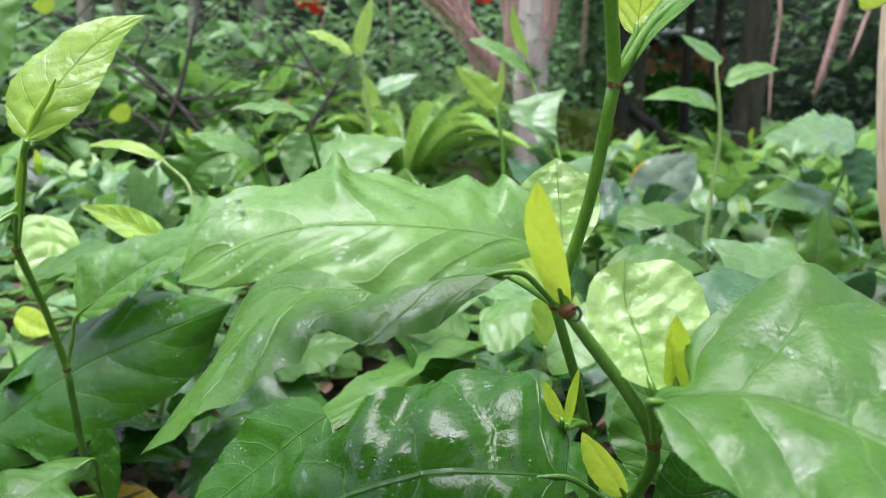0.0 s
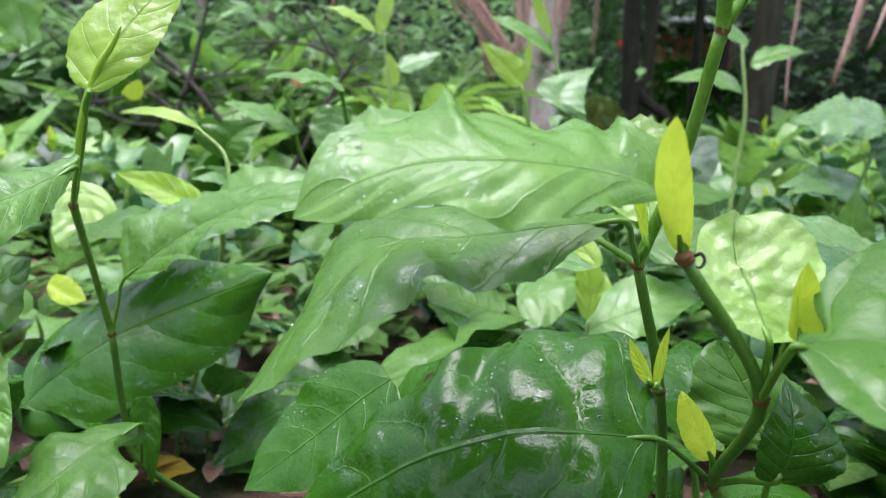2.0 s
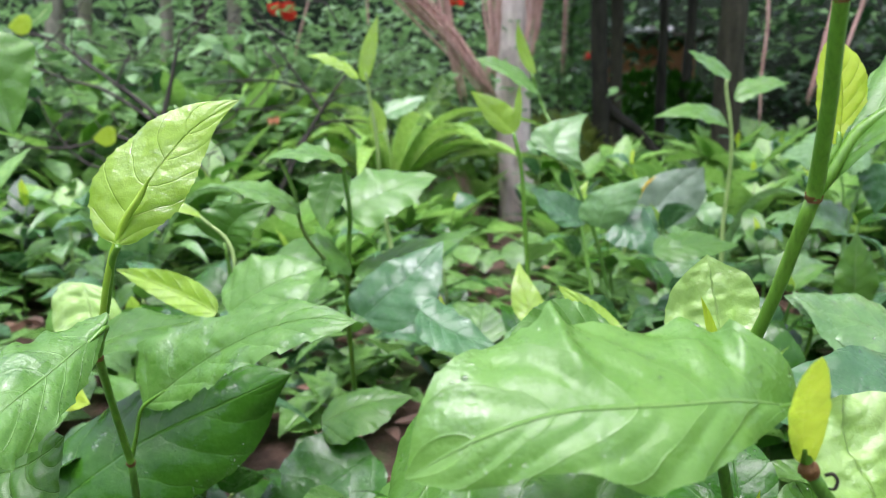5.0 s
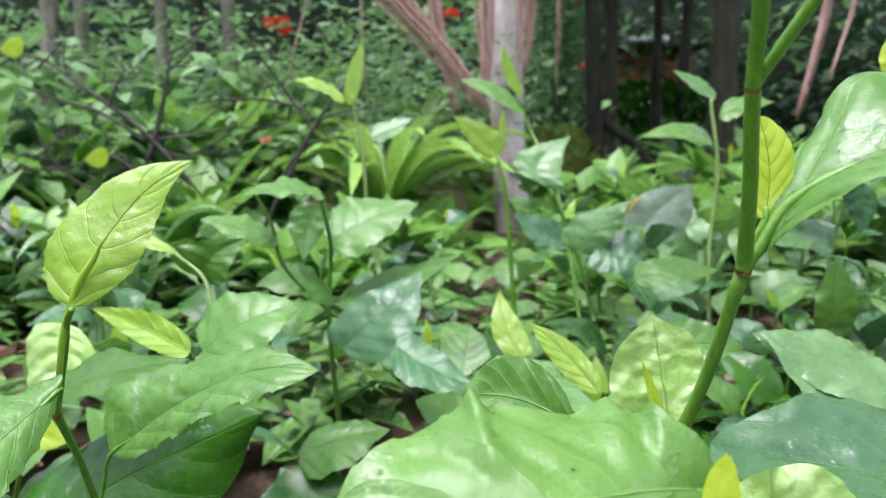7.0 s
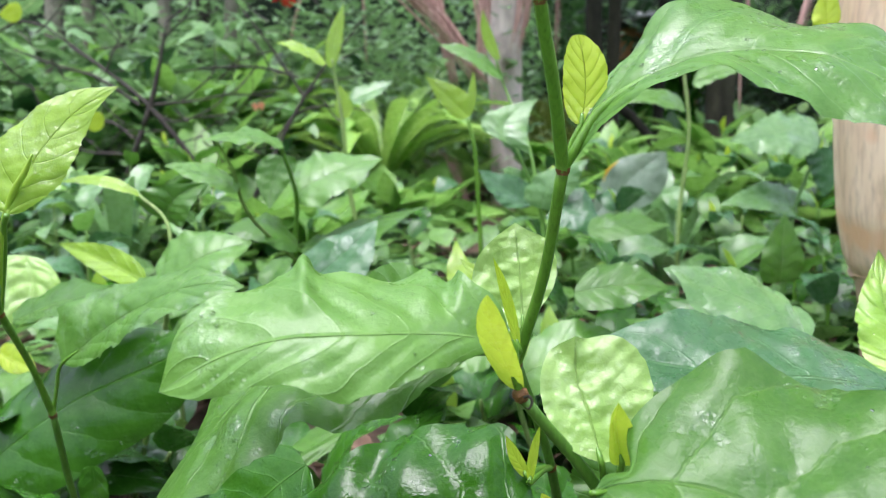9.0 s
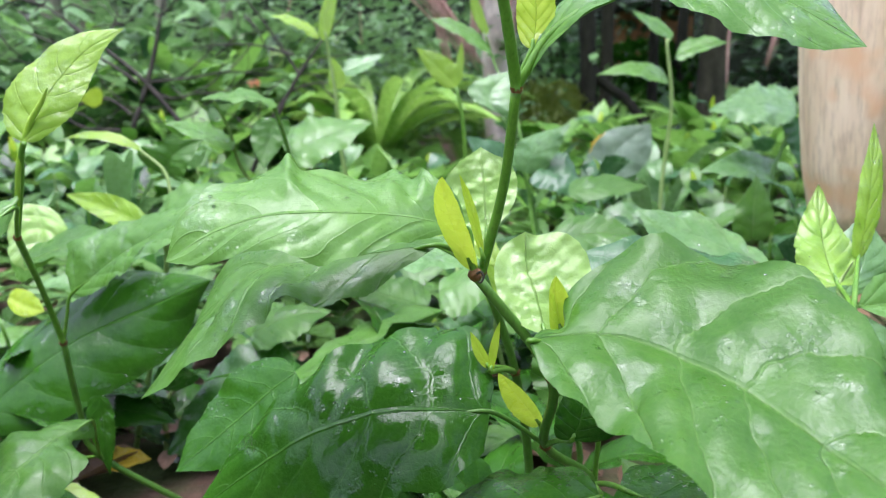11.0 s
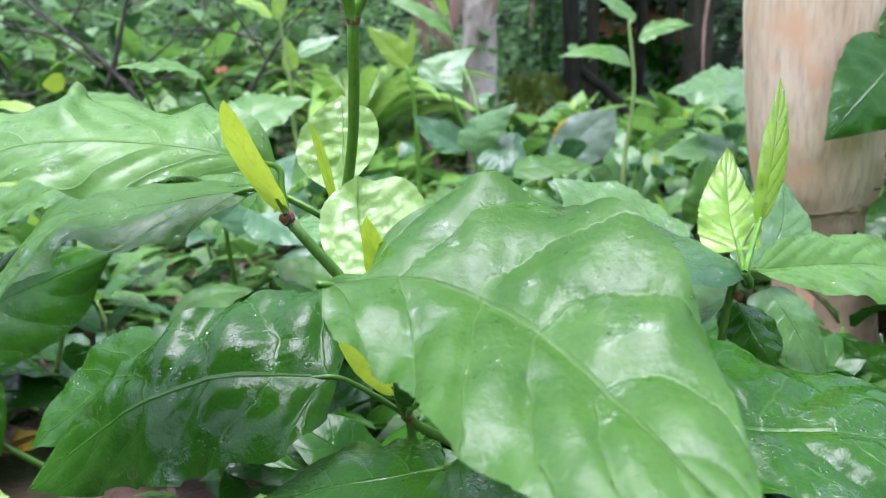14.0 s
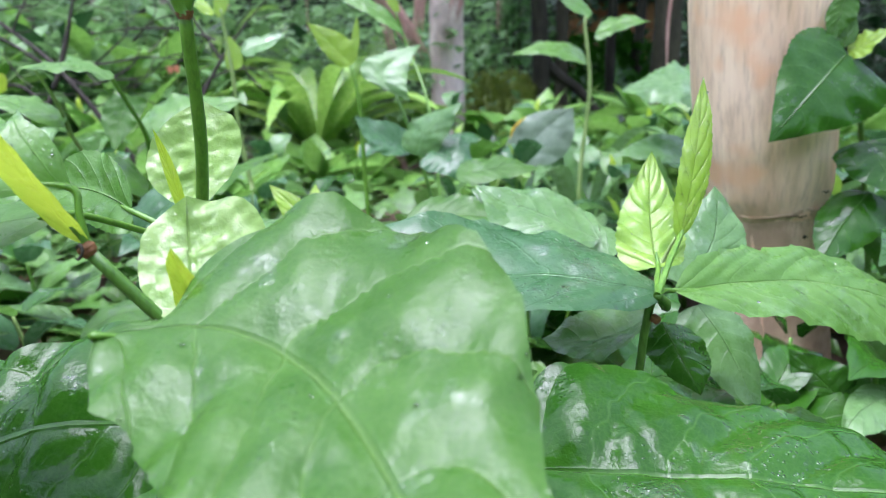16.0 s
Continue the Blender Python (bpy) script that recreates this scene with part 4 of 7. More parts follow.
mid_left = thing("shrub_sapling", "tall young plant with a pale hanging leaf", "shrub")
broad_leaf(mid_left, [(-0.7177, 1.1300, 0.7201), (-0.6943, 1.1200, 0.6765), (-0.6773, 1.1200, 0.6257), (-0.6602, 1.1100, 0.5729)],
           [(-0.7238, 1.1200, 0.6849), (-0.7189, 1.1100, 0.6459), (-0.7008, 1.1100, 0.6068)], [(-0.6888, 1.1400, 0.7205), (-0.6476, 1.1400, 0.7064), (-0.6282, 1.1300, 0.6950), (-0.6342, 1.1200, 0.6441), (-0.6466, 1.1100, 0.5976)],
           LEAF_PALE, "pale green hanging leaf", seed=142, teeth=0.03, arch=0.08, quilt=0.06, nu=48, nv=8)
part("stem", tube(bmesh.new(), [(-0.80, 1.20, 0.0), (-0.79, 1.18, 0.4), (-0.77, 1.15, 0.65), (-0.7177, 1.1300, 0.7201)], [0.005, 0.0045, 0.0035, 0.002], 10, 6, 0.06), STEM, mid_left)

mid_b = thing("shrub_sapling", "young green plant with toothed leaves", "shrub")
part("stem", tube(bmesh.new(), [(-0.2237, 1.3842, 0.0000), (-0.2237, 1.2842, 0.2466), (-0.2194, 1.2829, 0.3592), (-0.2127, 1.2744, 0.4298), (-0.2075, 1.1279, 0.5244)], [0.005, 0.0045, 0.0042, 0.004, 0.003], 10, 6, 0.06), STEM, mid_b)
leaf(mid_b, (-0.2033, 1.1275, 0.5225), (-0.2530, 1.0911, 0.5391), (-0.3024, 1.0509, 0.5329), (-0.2662, 1.1339, 0.5497), (-0.2402, 1.0485, 0.5294), LEAF_PALE, seed=44, full=0.7, wave=0.1, teeth=0.05)
leaf(mid_b, (-0.2144, 1.2840, 0.4267), (-0.1442, 1.3090, 0.4665), (-0.0618, 1.3405, 0.4865), (-0.1793, 1.3667, 0.5010), (-0.1170, 1.2625, 0.4357), LEAF_PALE, seed=45, full=0.62, wave=0.1, teeth=0.05)
leaf(mid_b, (-0.2308, 1.2764, 0.4983), (-0.2497, 1.2598, 0.4570), (-0.2523, 1.2315, 0.4097), (-0.2820, 1.2625, 0.4674), (-0.2171, 1.2586, 0.4560), LEAF, seed=46, full=0.6, teeth=0.05)
leaf(mid_b, (-0.2689, 1.0984, 0.4596), (-0.3165, 1.0841, 0.4868), (-0.3701, 1.0774, 0.4982), (-0.3217, 1.1269, 0.4993), (-0.3122, 1.0514, 0.4745), LEAF_PALE, seed=47, full=0.7, teeth=0.05)
leaf(mid_b, (-0.3580, 1.0437, 0.4208), (-0.3456, 1.0387, 0.4532), (-0.2974, 1.0410, 0.4751), (-0.3923, 1.0429, 0.4702), (-0.3164, 1.0148, 0.4373), LEAF, seed=48, full=0.6)
leaf(mid_b, (-0.1865, 1.1087, 0.2952), (-0.1221, 1.1161, 0.3497), (-0.0631, 1.1433, 0.4004), (-0.1646, 1.1499, 0.3624), (-0.0801, 1.0692, 0.3194), LEAF_BLUE, seed=49, full=0.66)
leaf(mid_b, (-0.2122, 1.2498, 0.3451), (-0.2675, 1.2270, 0.3803), (-0.3285, 1.2078, 0.3763), (-0.2795, 1.2907, 0.3952), (-0.2600, 1.1827, 0.3597), LEAF, seed=50, full=0.7)
leaf(mid_b, (-0.2077, 1.2481, 0.3354), (-0.1343, 1.2997, 0.3531), (0.0082, 1.3033, 0.3984), (-0.1174, 1.3528, 0.3697), (-0.0991, 1.2149, 0.3379), LEAF, seed=51, full=0.7)
part("side_shoot", tube(bmesh.new(), [(-0.2182, 1.2746, 0.3103), (-0.2697, 1.1610, 0.4095), (-0.2763, 1.1031, 0.4862), (-0.2916, 1.0811, 0.5335)], [0.003, 0.003, 0.003, 0.0015], 10, 6, 0.06), STEM_PALE, mid_b)

mid_c = thing("shrub_sapling", "young plant with pale upright leaves", "shrub")
part("stem", tube(bmesh.new(), [(0.0827, 1.2643, 0.0000), (0.0827, 1.1643, 0.1897), (0.0890, 1.1718, 0.2353)], [0.004, 0.0035, 0.003], 10, 6, 0.06), STEM_PALE, mid_c)
leaf(mid_c, (0.0923, 1.1740, 0.2490), (0.0712, 1.2028, 0.2955), (0.0665, 1.2420, 0.3461), (0.0456, 1.2029, 0.2916), (0.0995, 1.2018, 0.2946), LEAF_YOUNG, seed=52, full=0.62, teeth=0.04)
leaf(mid_c, (0.1213, 0.8102, 0.3186), (0.0912, 0.8375, 0.3567), (0.0545, 0.8639, 0.3876), (0.0750, 0.8368, 0.3479), (0.1042, 0.8381, 0.3645), LEAF_YOUNG, seed=53, full=0.7, teeth=0.04)
leaf(mid_c, (-0.1024, 0.9739, 0.3365), (-0.0600, 0.9386, 0.3153), (0.0012, 0.9123, 0.2918), (-0.0510, 0.9713, 0.3333), (-0.0753, 0.8966, 0.3012), LEAF_BLUE, seed=54, full=0.65)
leaf(mid_c, (-0.0127, 0.8192, 0.3415), (0.0426, 0.7767, 0.3438), (0.1023, 0.7321, 0.3330), (0.0655, 0.8372, 0.3482), (0.0266, 0.7149, 0.3320), LEAF_MID, seed=55, full=0.65)
leaf(mid_c, (-0.2415, 1.0056, 0.1742), (-0.1785, 1.0067, 0.1988), (-0.1163, 1.0056, 0.2082), (-0.1806, 1.0393, 0.2128), (-0.1676, 0.9526, 0.1787), LEAF, seed=56, full=0.6)
leaf(mid_c, (0.0602, 0.9087, 0.2297), (-0.0244, 0.8456, 0.2154), (-0.2242, 0.7126, 0.1483), (-0.0783, 0.8860, 0.2133), (-0.1124, 0.7598, 0.1882), LEAF, "long light green leaf", seed=57, full=0.7, nu=44, teeth=0.05)
leaf(mid_c, (-0.1701, 0.9561, 0.1485), (-0.2620, 0.9174, 0.0997), (-0.3478, 0.8752, 0.0315), (-0.2960, 0.9749, 0.1371), (-0.2166, 0.8633, 0.0819), LEAF_DEEP, seed=58, full=0.65, nu=34)
leaf(mid_c, (0.0515, 0.9916, 0.2389), (0.1056, 0.9942, 0.2545), (0.1564, 1.0149, 0.2583), (0.1026, 1.0269, 0.2675), (0.0991, 0.9467, 0.2157), LEAF_PALE, seed=59, full=0.65)
leaf(mid_c, (0.1307, 0.8867, 0.2218), (0.2001, 0.8920, 0.2532), (0.2771, 0.9131, 0.2594), (0.2043, 0.9385, 0.2864), (0.1982, 0.8569, 0.2274), LEAF_PALE, seed=60, full=0.65)
leaf(mid_c, (0.0324, 0.9876, 0.2158), (-0.0258, 0.9904, 0.2306), (-0.0801, 0.9946, 0.2531), (-0.0083, 1.0349, 0.2528), (-0.0495, 0.9464, 0.2109), LEAF, seed=61, full=0.65)
leaf(mid_c, (0.1248, 0.8698, 0.2408), (0.1273, 0.8769, 0.2810), (0.1154, 0.8847, 0.3245), (0.1088, 0.8793, 0.2943), (0.1428, 0.8798, 0.2979), LEAF_YOUNG, seed=62, full=0.7, teeth=0.03)
part("stem", tube(bmesh.new(), [(0.1827, 0.9143, 0.0000), (0.1296, 0.8794, 0.1806), (0.1262, 0.8698, 0.2408)], [0.004, 0.0035, 0.002], 10, 6, 0.06), STEM_PALE, mid_c)

mid_d = thing("shrub_sapling", "young plant with crinkled lime top leaves", "shrub")
part("stem", tube(bmesh.new(), [(0.3782, 0.5534, 0.0000), (0.3852, 0.5171, 0.3032), (0.3956, 0.5009, 0.3273), (0.3782, 0.4734, 0.3451)], [0.0036, 0.0033, 0.003, 0.003], 10, 6, 0.06), STEM_DARK, mid_d)
part("stem", tube(bmesh.new(), [(0.3782, 0.4734, 0.3451), (0.4011, 0.5352, 0.3464), (0.4151, 0.5395, 0.3715)], [0.0022, 0.0019, 0.0009], 10, 6, 0.06), STEM_PALE, mid_d)
collar(mid_d, (0.3906, 0.5092, 0.3164), 0.0040, (0.5, 0.0, 0.7))
leaf(mid_d, (0.4012, 0.5359, 0.3498), (0.4100, 0.5830, 0.3825), (0.4239, 0.6228, 0.4311), (0.3806, 0.5835, 0.3765), (0.4368, 0.5807, 0.3796), LEAF_CRINKLE, "crinkled lime young leaf", seed=63, stalk=(0.3782, 0.4734, 0.3451), drops=10, full=0.62, wave=0.14, pucker=0.03, teeth=0.04, nu=48, nv=8)
leaf(mid_d, (0.4195, 0.5396, 0.3736), (0.4351, 0.5559, 0.4323), (0.4499, 0.5826, 0.4920), (0.4215, 0.5529, 0.4286), (0.4513, 0.5621, 0.4326), LEAF_YOUNG, "long folded lime young leaf", seed=64, stalk=(0.3782, 0.4734, 0.3451), full=0.8, wave=0.05, teeth=0.06, count=16, nu=64, nv=6, pucker=0.006, drops=14)
broad_leaf(mid_d,
           [(0.4009, 0.5050, 0.3387), (0.4683, 0.5300, 0.3360), (0.5391, 0.5500, 0.3280), (0.6236, 0.5650, 0.3011), (0.6928, 0.5700, 0.2562)],
           [(0.4274, 0.5300, 0.3554), (0.4913, 0.5700, 0.3559), (0.5677, 0.6000, 0.3395), (0.6354, 0.6050, 0.3101), (0.6805, 0.5900, 0.2760)],
           [(0.4202, 0.4900, 0.3315), (0.4607, 0.4950, 0.3197), (0.5054, 0.5050, 0.3094), (0.5608, 0.5200, 0.2894), (0.6372, 0.5500, 0.2560)],
           LEAF_PALE, "pale green leaf with wavy toothed edge", seed=65, stalk=(0.3782, 0.4734, 0.3451), teeth=0.1, count=12, arch=0.1, quilt=0.1, ripple=0.06, veins=9, drops=30)
leaf(mid_d, (0.4790, 0.6407, 0.2860), (0.4973, 0.6120, 0.2509), (0.5134, 0.5803, 0.2014), (0.4638, 0.6121, 0.2418), (0.5303, 0.6310, 0.2537), LEAF_MID, seed=66, full=0.7)
leaf(mid_d, (0.4230, 0.5836, 0.2898), (0.4311, 0.5582, 0.2682), (0.4380, 0.5324, 0.2441), (0.4122, 0.5775, 0.2571), (0.4650, 0.5750, 0.2605), LEAF_DARK, seed=67, full=0.7)
leaf(mid_d, (0.4068, 0.5664, 0.3007), (0.3591, 0.5466, 0.2901), (0.3143, 0.5496, 0.2912), (0.3661, 0.5903, 0.3053), (0.3419, 0.5157, 0.2834), LEAF_MID, seed=68, full=0.7)
leaf(mid_d, (0.4538, 0.6272, 0.3121), (0.4943, 0.6514, 0.3423), (0.5077, 0.6811, 0.3913), (0.4646, 0.6664, 0.3569), (0.5316, 0.6587, 0.3395), LEAF_MID, seed=69, full=0.7)
broad_leaf(mid_d,
           [(0.2713, 0.4150, 0.2546), (0.3310, 0.3950, 0.2569), (0.3934, 0.3800, 0.2580), (0.4523, 0.3650, 0.2570), (0.5042, 0.3450, 0.2519), (0.5240, 0.3300, 0.2482)],
           [(0.2810, 0.4500, 0.2792), (0.2982, 0.4700, 0.2943), (0.3270, 0.4750, 0.2967), (0.3591, 0.4750, 0.2901), (0.3960, 0.4650, 0.2789), (0.4318, 0.4550, 0.2704), (0.4715, 0.4400, 0.2643), (0.5025, 0.4200, 0.2529), (0.5300, 0.3850, 0.2429)],
           [(0.2856, 0.3600, 0.2383), (0.3278, 0.3350, 0.2387), (0.3836, 0.3250, 0.2384), (0.4403, 0.3200, 0.2410)],
           LEAF_DARK, "large dark green leaf with pale midrib, swollen between its veins", seed=70, teeth=0.02, count=9, arch=0.1, quilt=0.13, ripple=0.05, veins=5, crumple=0.07)
leaf(mid_d, (0.4113, 0.7362, 0.3321), (0.3516, 0.7655, 0.3577), (0.2842, 0.7952, 0.3825), (0.3666, 0.8097, 0.3780), (0.3218, 0.7329, 0.3391), LEAF_MID, "pale dull green leaf with beads of water", seed=71, drops=45, full=0.64, nu=34)
leaf(mid_d, (0.2095, 0.9293, 0.3219), (0.2723, 0.9293, 0.3324), (0.3383, 0.9262, 0.3253), (0.2899, 0.9636, 0.3581), (0.2696, 0.8951, 0.3096), LEAF, seed=72, full=0.64)
leaf(mid_d, (0.4200, 0.7286, 0.3107), (0.3542, 0.7565, 0.3448), (0.2891, 0.7861, 0.3882), (0.3941, 0.7889, 0.3630), (0.3106, 0.7253, 0.3328), LEAF_MID, seed=73, full=0.64, nu=34)
leaf(mid_d, (0.4877, 0.4604, 0.2074), (0.4629, 0.4965, 0.2261), (0.4466, 0.5300, 0.2351), (0.5046, 0.5252, 0.2292), (0.4319, 0.4665, 0.2206), LEAF_DARK, seed=74, full=0.66)
leaf(mid_d, (0.4722, 0.5405, 0.1943), (0.5390, 0.5565, 0.1927), (0.5823, 0.5276, 0.1642), (0.5716, 0.5957, 0.1940), (0.5153, 0.5062, 0.1898), LEAF, seed=75, full=0.66)

mid_e = thing("shrub_sapling", "thin pale-stemmed plant with serrate leaves", "shrub")
part("stem", tube(bmesh.new(), [(0.6539, 1.7741, -0.0063), (0.6714, 1.8412, 0.2727), (0.7042, 1.8788, 0.5002), (0.6955, 1.9057, 0.6575), (0.7104, 1.9262, 0.6729)], [0.006, 0.0055, 0.005, 0.004, 0.003], 10, 6, 0.06), STEM_PALE, mid_e)
leaf(mid_e, (0.7193, 1.9371, 0.6803), (0.6654, 1.9451, 0.7178), (0.6128, 1.9526, 0.7524), (0.6814, 1.9678, 0.7378), (0.6540, 1.9230, 0.7024), LEAF_PALE, seed=76, full=0.7, teeth=0.06)
leaf(mid_e, (0.7277, 1.9290, 0.6297), (0.7868, 1.9307, 0.6568), (0.8743, 1.9278, 0.6616), (0.8065, 1.9751, 0.6875), (0.7746, 1.8872, 0.6342), LEAF_PALE, seed=77, full=0.65, teeth=0.06)
leaf(mid_e, (0.7023, 1.9101, 0.5657), (0.6134, 1.8987, 0.5995), (0.4991, 1.8807, 0.5829), (0.6256, 1.9319, 0.6211), (0.6082, 1.8649, 0.5756), LEAF_PALE, seed=78, full=0.65, teeth=0.06)

mid_f = thing("shrub_sapling", "green plant with broad serrate leaves", "shrub")
part("stem", tube(bmesh.new(), [(0.8186, 1.5758, 0.0493), (0.8688, 1.6465, 0.2952), (0.9203, 1.6843, 0.4075), (0.9706, 1.7193, 0.5028)], [0.006, 0.005, 0.004, 0.003], 10, 6, 0.06), STEM_DARK, mid_f)
leaf(mid_f, (0.9494, 1.6965, 0.4845), (0.8439, 1.6826, 0.5038), (0.7175, 1.6630, 0.4867), (0.8676, 1.7611, 0.5520), (0.8054, 1.6144, 0.4546), LEAF_MID, seed=79, full=0.62, teeth=0.1, count=16, wave=0.12)
leaf(mid_f, (0.9487, 1.6932, 0.4650), (0.9689, 1.6827, 0.4060), (0.9537, 1.6733, 0.3481), (0.9229, 1.6842, 0.4074), (1.0020, 1.6826, 0.4115), LEAF_BLUE, seed=80, full=0.62)
leaf(mid_f, (0.6549, 1.2593, 0.2496), (0.6611, 1.2692, 0.3090), (0.6768, 1.2995, 0.3703), (0.6205, 1.2689, 0.3003), (0.7011, 1.2670, 0.3028), LEAF, "upright young green leaf", seed=81, full=0.62)
leaf(mid_f, (0.8938, 1.6720, 0.3304), (0.7932, 1.6599, 0.3617), (0.6929, 1.6391, 0.3416), (0.8267, 1.7042, 0.3890), (0.7728, 1.6144, 0.3292), LEAF_MID, seed=82, full=0.62)

mid_g = thing("shrub_sapling", "tall young plant with yellow-lime top leaves", "shrub")
part("stem", tube(bmesh.new(), [(0.1424, 1.5825, 0.1532), (0.1353, 1.6022, 0.3281), (0.1298, 1.6174, 0.4764), (0.1153, 1.6313, 0.5563)], [0.0055, 0.005, 0.0045, 0.004], 10, 6, 0.06), STEM, mid_g)
leaf(mid_g, (0.1153, 1.6313, 0.5563), (0.0761, 1.6399, 0.6002), (0.0246, 1.6495, 0.6482), (0.0510, 1.6391, 0.5912), (0.1017, 1.6432, 0.6239), LEAF_YOUNG, seed=83, full=0.6)
leaf(mid_g, (0.1207, 1.6332, 0.5683), (0.1272, 1.6402, 0.6109), (0.1315, 1.6484, 0.6596), (0.1173, 1.6406, 0.6112), (0.1359, 1.6399, 0.6106), LEAF_YOUNG, seed=84, full=0.8, teeth=0, nu=12, nv=3)
leaf(mid_g, (0.2064, 1.5162, 0.4914), (0.1876, 1.5458, 0.5432), (0.2670, 1.5927, 0.5937), (0.1422, 1.5605, 0.5619), (0.2364, 1.5201, 0.5191), LEAF_MID, seed=85, full=0.6, teeth=0.05)
leaf(mid_g, (0.2319, 2.0009, 0.6613), (0.1510, 2.0132, 0.7203), (0.0646, 2.0207, 0.7498), (0.1460, 2.0383, 0.7476), (0.1551, 1.9778, 0.6915), LEAF_PALE, seed=86, full=0.65)
leaf(mid_g, (0.2230, 2.0088, 0.7062), (0.1983, 2.0210, 0.7740), (0.1856, 2.0327, 0.8414), (0.1802, 2.0216, 0.7745), (0.2133, 2.0204, 0.7735), LEAF_YOUNG, seed=87, full=0.7, teeth=0)
part("stem", tube(bmesh.new(), [(0.3167, 1.7028, 0.1145), (0.2912, 1.8631, 0.4569), (0.2454, 1.9929, 0.6162), (0.2184, 2.0089, 0.7064)], [0.004, 0.004, 0.0035, 0.003], 10, 6, 0.06), STEM, mid_g)
part("stem", tube(bmesh.new(), [(0.2838, 1.4689, 0.2256), (0.2540, 1.4932, 0.3639), (0.2066, 1.5172, 0.4971)], [0.004, 0.004, 0.003], 10, 6, 0.06), STEM_DARK, mid_g)
leaf(mid_g, (0.2693, 1.3944, 0.3823), (0.3182, 1.3703, 0.3676), (0.3486, 1.3415, 0.3228), (0.3401, 1.4165, 0.4046), (0.2808, 1.3464, 0.3405), LEAF_BLUE, seed=88, full=0.6)
leaf(mid_g, (0.2456, 1.4142, 0.3750), (0.2711, 1.4025, 0.4303), (0.3327, 1.3876, 0.4726), (0.2365, 1.4555, 0.4376), (0.3094, 1.3795, 0.4206), LEAF_MID, seed=89, full=0.6)
leaf(mid_g, (0.2428, 1.4956, 0.3757), (0.1888, 1.4814, 0.4025), (0.1257, 1.4712, 0.4513), (0.1987, 1.5077, 0.4401), (0.1551, 1.4399, 0.3915), LEAF_BLUE, seed=90, full=0.6)
leaf(mid_g, (0.3083, 1.2863, 0.3495), (0.3791, 1.2856, 0.3573), (0.4595, 1.2828, 0.3549), (0.3918, 1.3290, 0.3762), (0.3791, 1.2518, 0.3378), LEAF, seed=91, full=0.6)

grey_leaf = thing("shrub_sapling", "broad grey-green leaf with a yellowed edge", "shrub")
broad_leaf(grey_leaf, [(0.4959, 2.0500, 0.2660), (0.5687, 2.0500, 0.3352), (0.6327, 2.0500, 0.3962), (0.7044, 2.0500, 0.4487)],
           [(0.5060, 2.0600, 0.3285), (0.5434, 2.0700, 0.3980), (0.5966, 2.0700, 0.4357)], [(0.5649, 2.0300, 0.2816), (0.6507, 2.0200, 0.3034), (0.7004, 2.0300, 0.3639)],
           LEAF_GREY, seed=143, teeth=0.0, arch=0.1, quilt=0.05, nu=40, nv=8)
part("stem", tube(bmesh.new(), [(0.47, 2.06, 0.0), (0.47, 2.05, 0.15), (0.4959, 2.0500, 0.2660)], [0.006, 0.005, 0.004], 8, 4), STEM_PALE, grey_leaf)
part("leaf_edge", tube(bmesh.new(), [(0.5256, 2.0500, 0.3663), (0.5337, 2.0500, 0.3911), (0.5498, 2.0500, 0.4094), (0.5689, 2.0500, 0.4244)], [0.001, 0.004, 0.004, 0.001], 6, 4), YELLOW_LITTER, grey_leaf, "yellowed leaf edge")

mid_h = thing("shrub_sapling", "slender plant with a pointed lime top shoot", "shrub")
part("stem", tube(bmesh.new(), [(-0.1619, 1.8746, 0.2679), (-0.1838, 1.8797, 0.4140), (-0.1887, 1.8813, 0.5423), (-0.2022, 1.8984, 0.6411), (-0.2111, 1.9106, 0.7116)], [0.006, 0.0055, 0.005, 0.004, 0.003], 10, 6, 0.06), STEM_PALE, mid_h)
leaf(mid_h, (-0.2147, 1.9072, 0.6907), (-0.2019, 1.9198, 0.7675), (-0.1775, 1.9333, 0.8511), (-0.2218, 1.9205, 0.7682), (-0.1803, 1.9203, 0.7739), LEAF_YOUNG, seed=92, full=0.75, teeth=0.03)
leaf(mid_h, (-0.2286, 1.9088, 0.6981), (-0.2912, 1.9176, 0.7394), (-0.3576, 1.9223, 0.7554), (-0.2953, 1.9515, 0.7592), (-0.2924, 1.8746, 0.7250), LEAF_YOUNG, seed=93, full=0.7)
leaf(mid_h, (-0.1880, 1.8848, 0.5634), (-0.1864, 1.8919, 0.6055), (-0.1949, 1.8993, 0.6479), (-0.2078, 1.8926, 0.6061), (-0.1637, 1.8911, 0.6048), LEAF_YOUNG, seed=94, full=0.6)
leaf(mid_h, (-0.1697, 1.9117, 0.6053), (-0.1192, 1.9238, 0.6253), (-0.0581, 1.9577, 0.6561), (-0.1274, 1.9590, 0.6524), (-0.1037, 1.8903, 0.6100), LEAF_MID, seed=95, full=0.6, teeth=0.06)

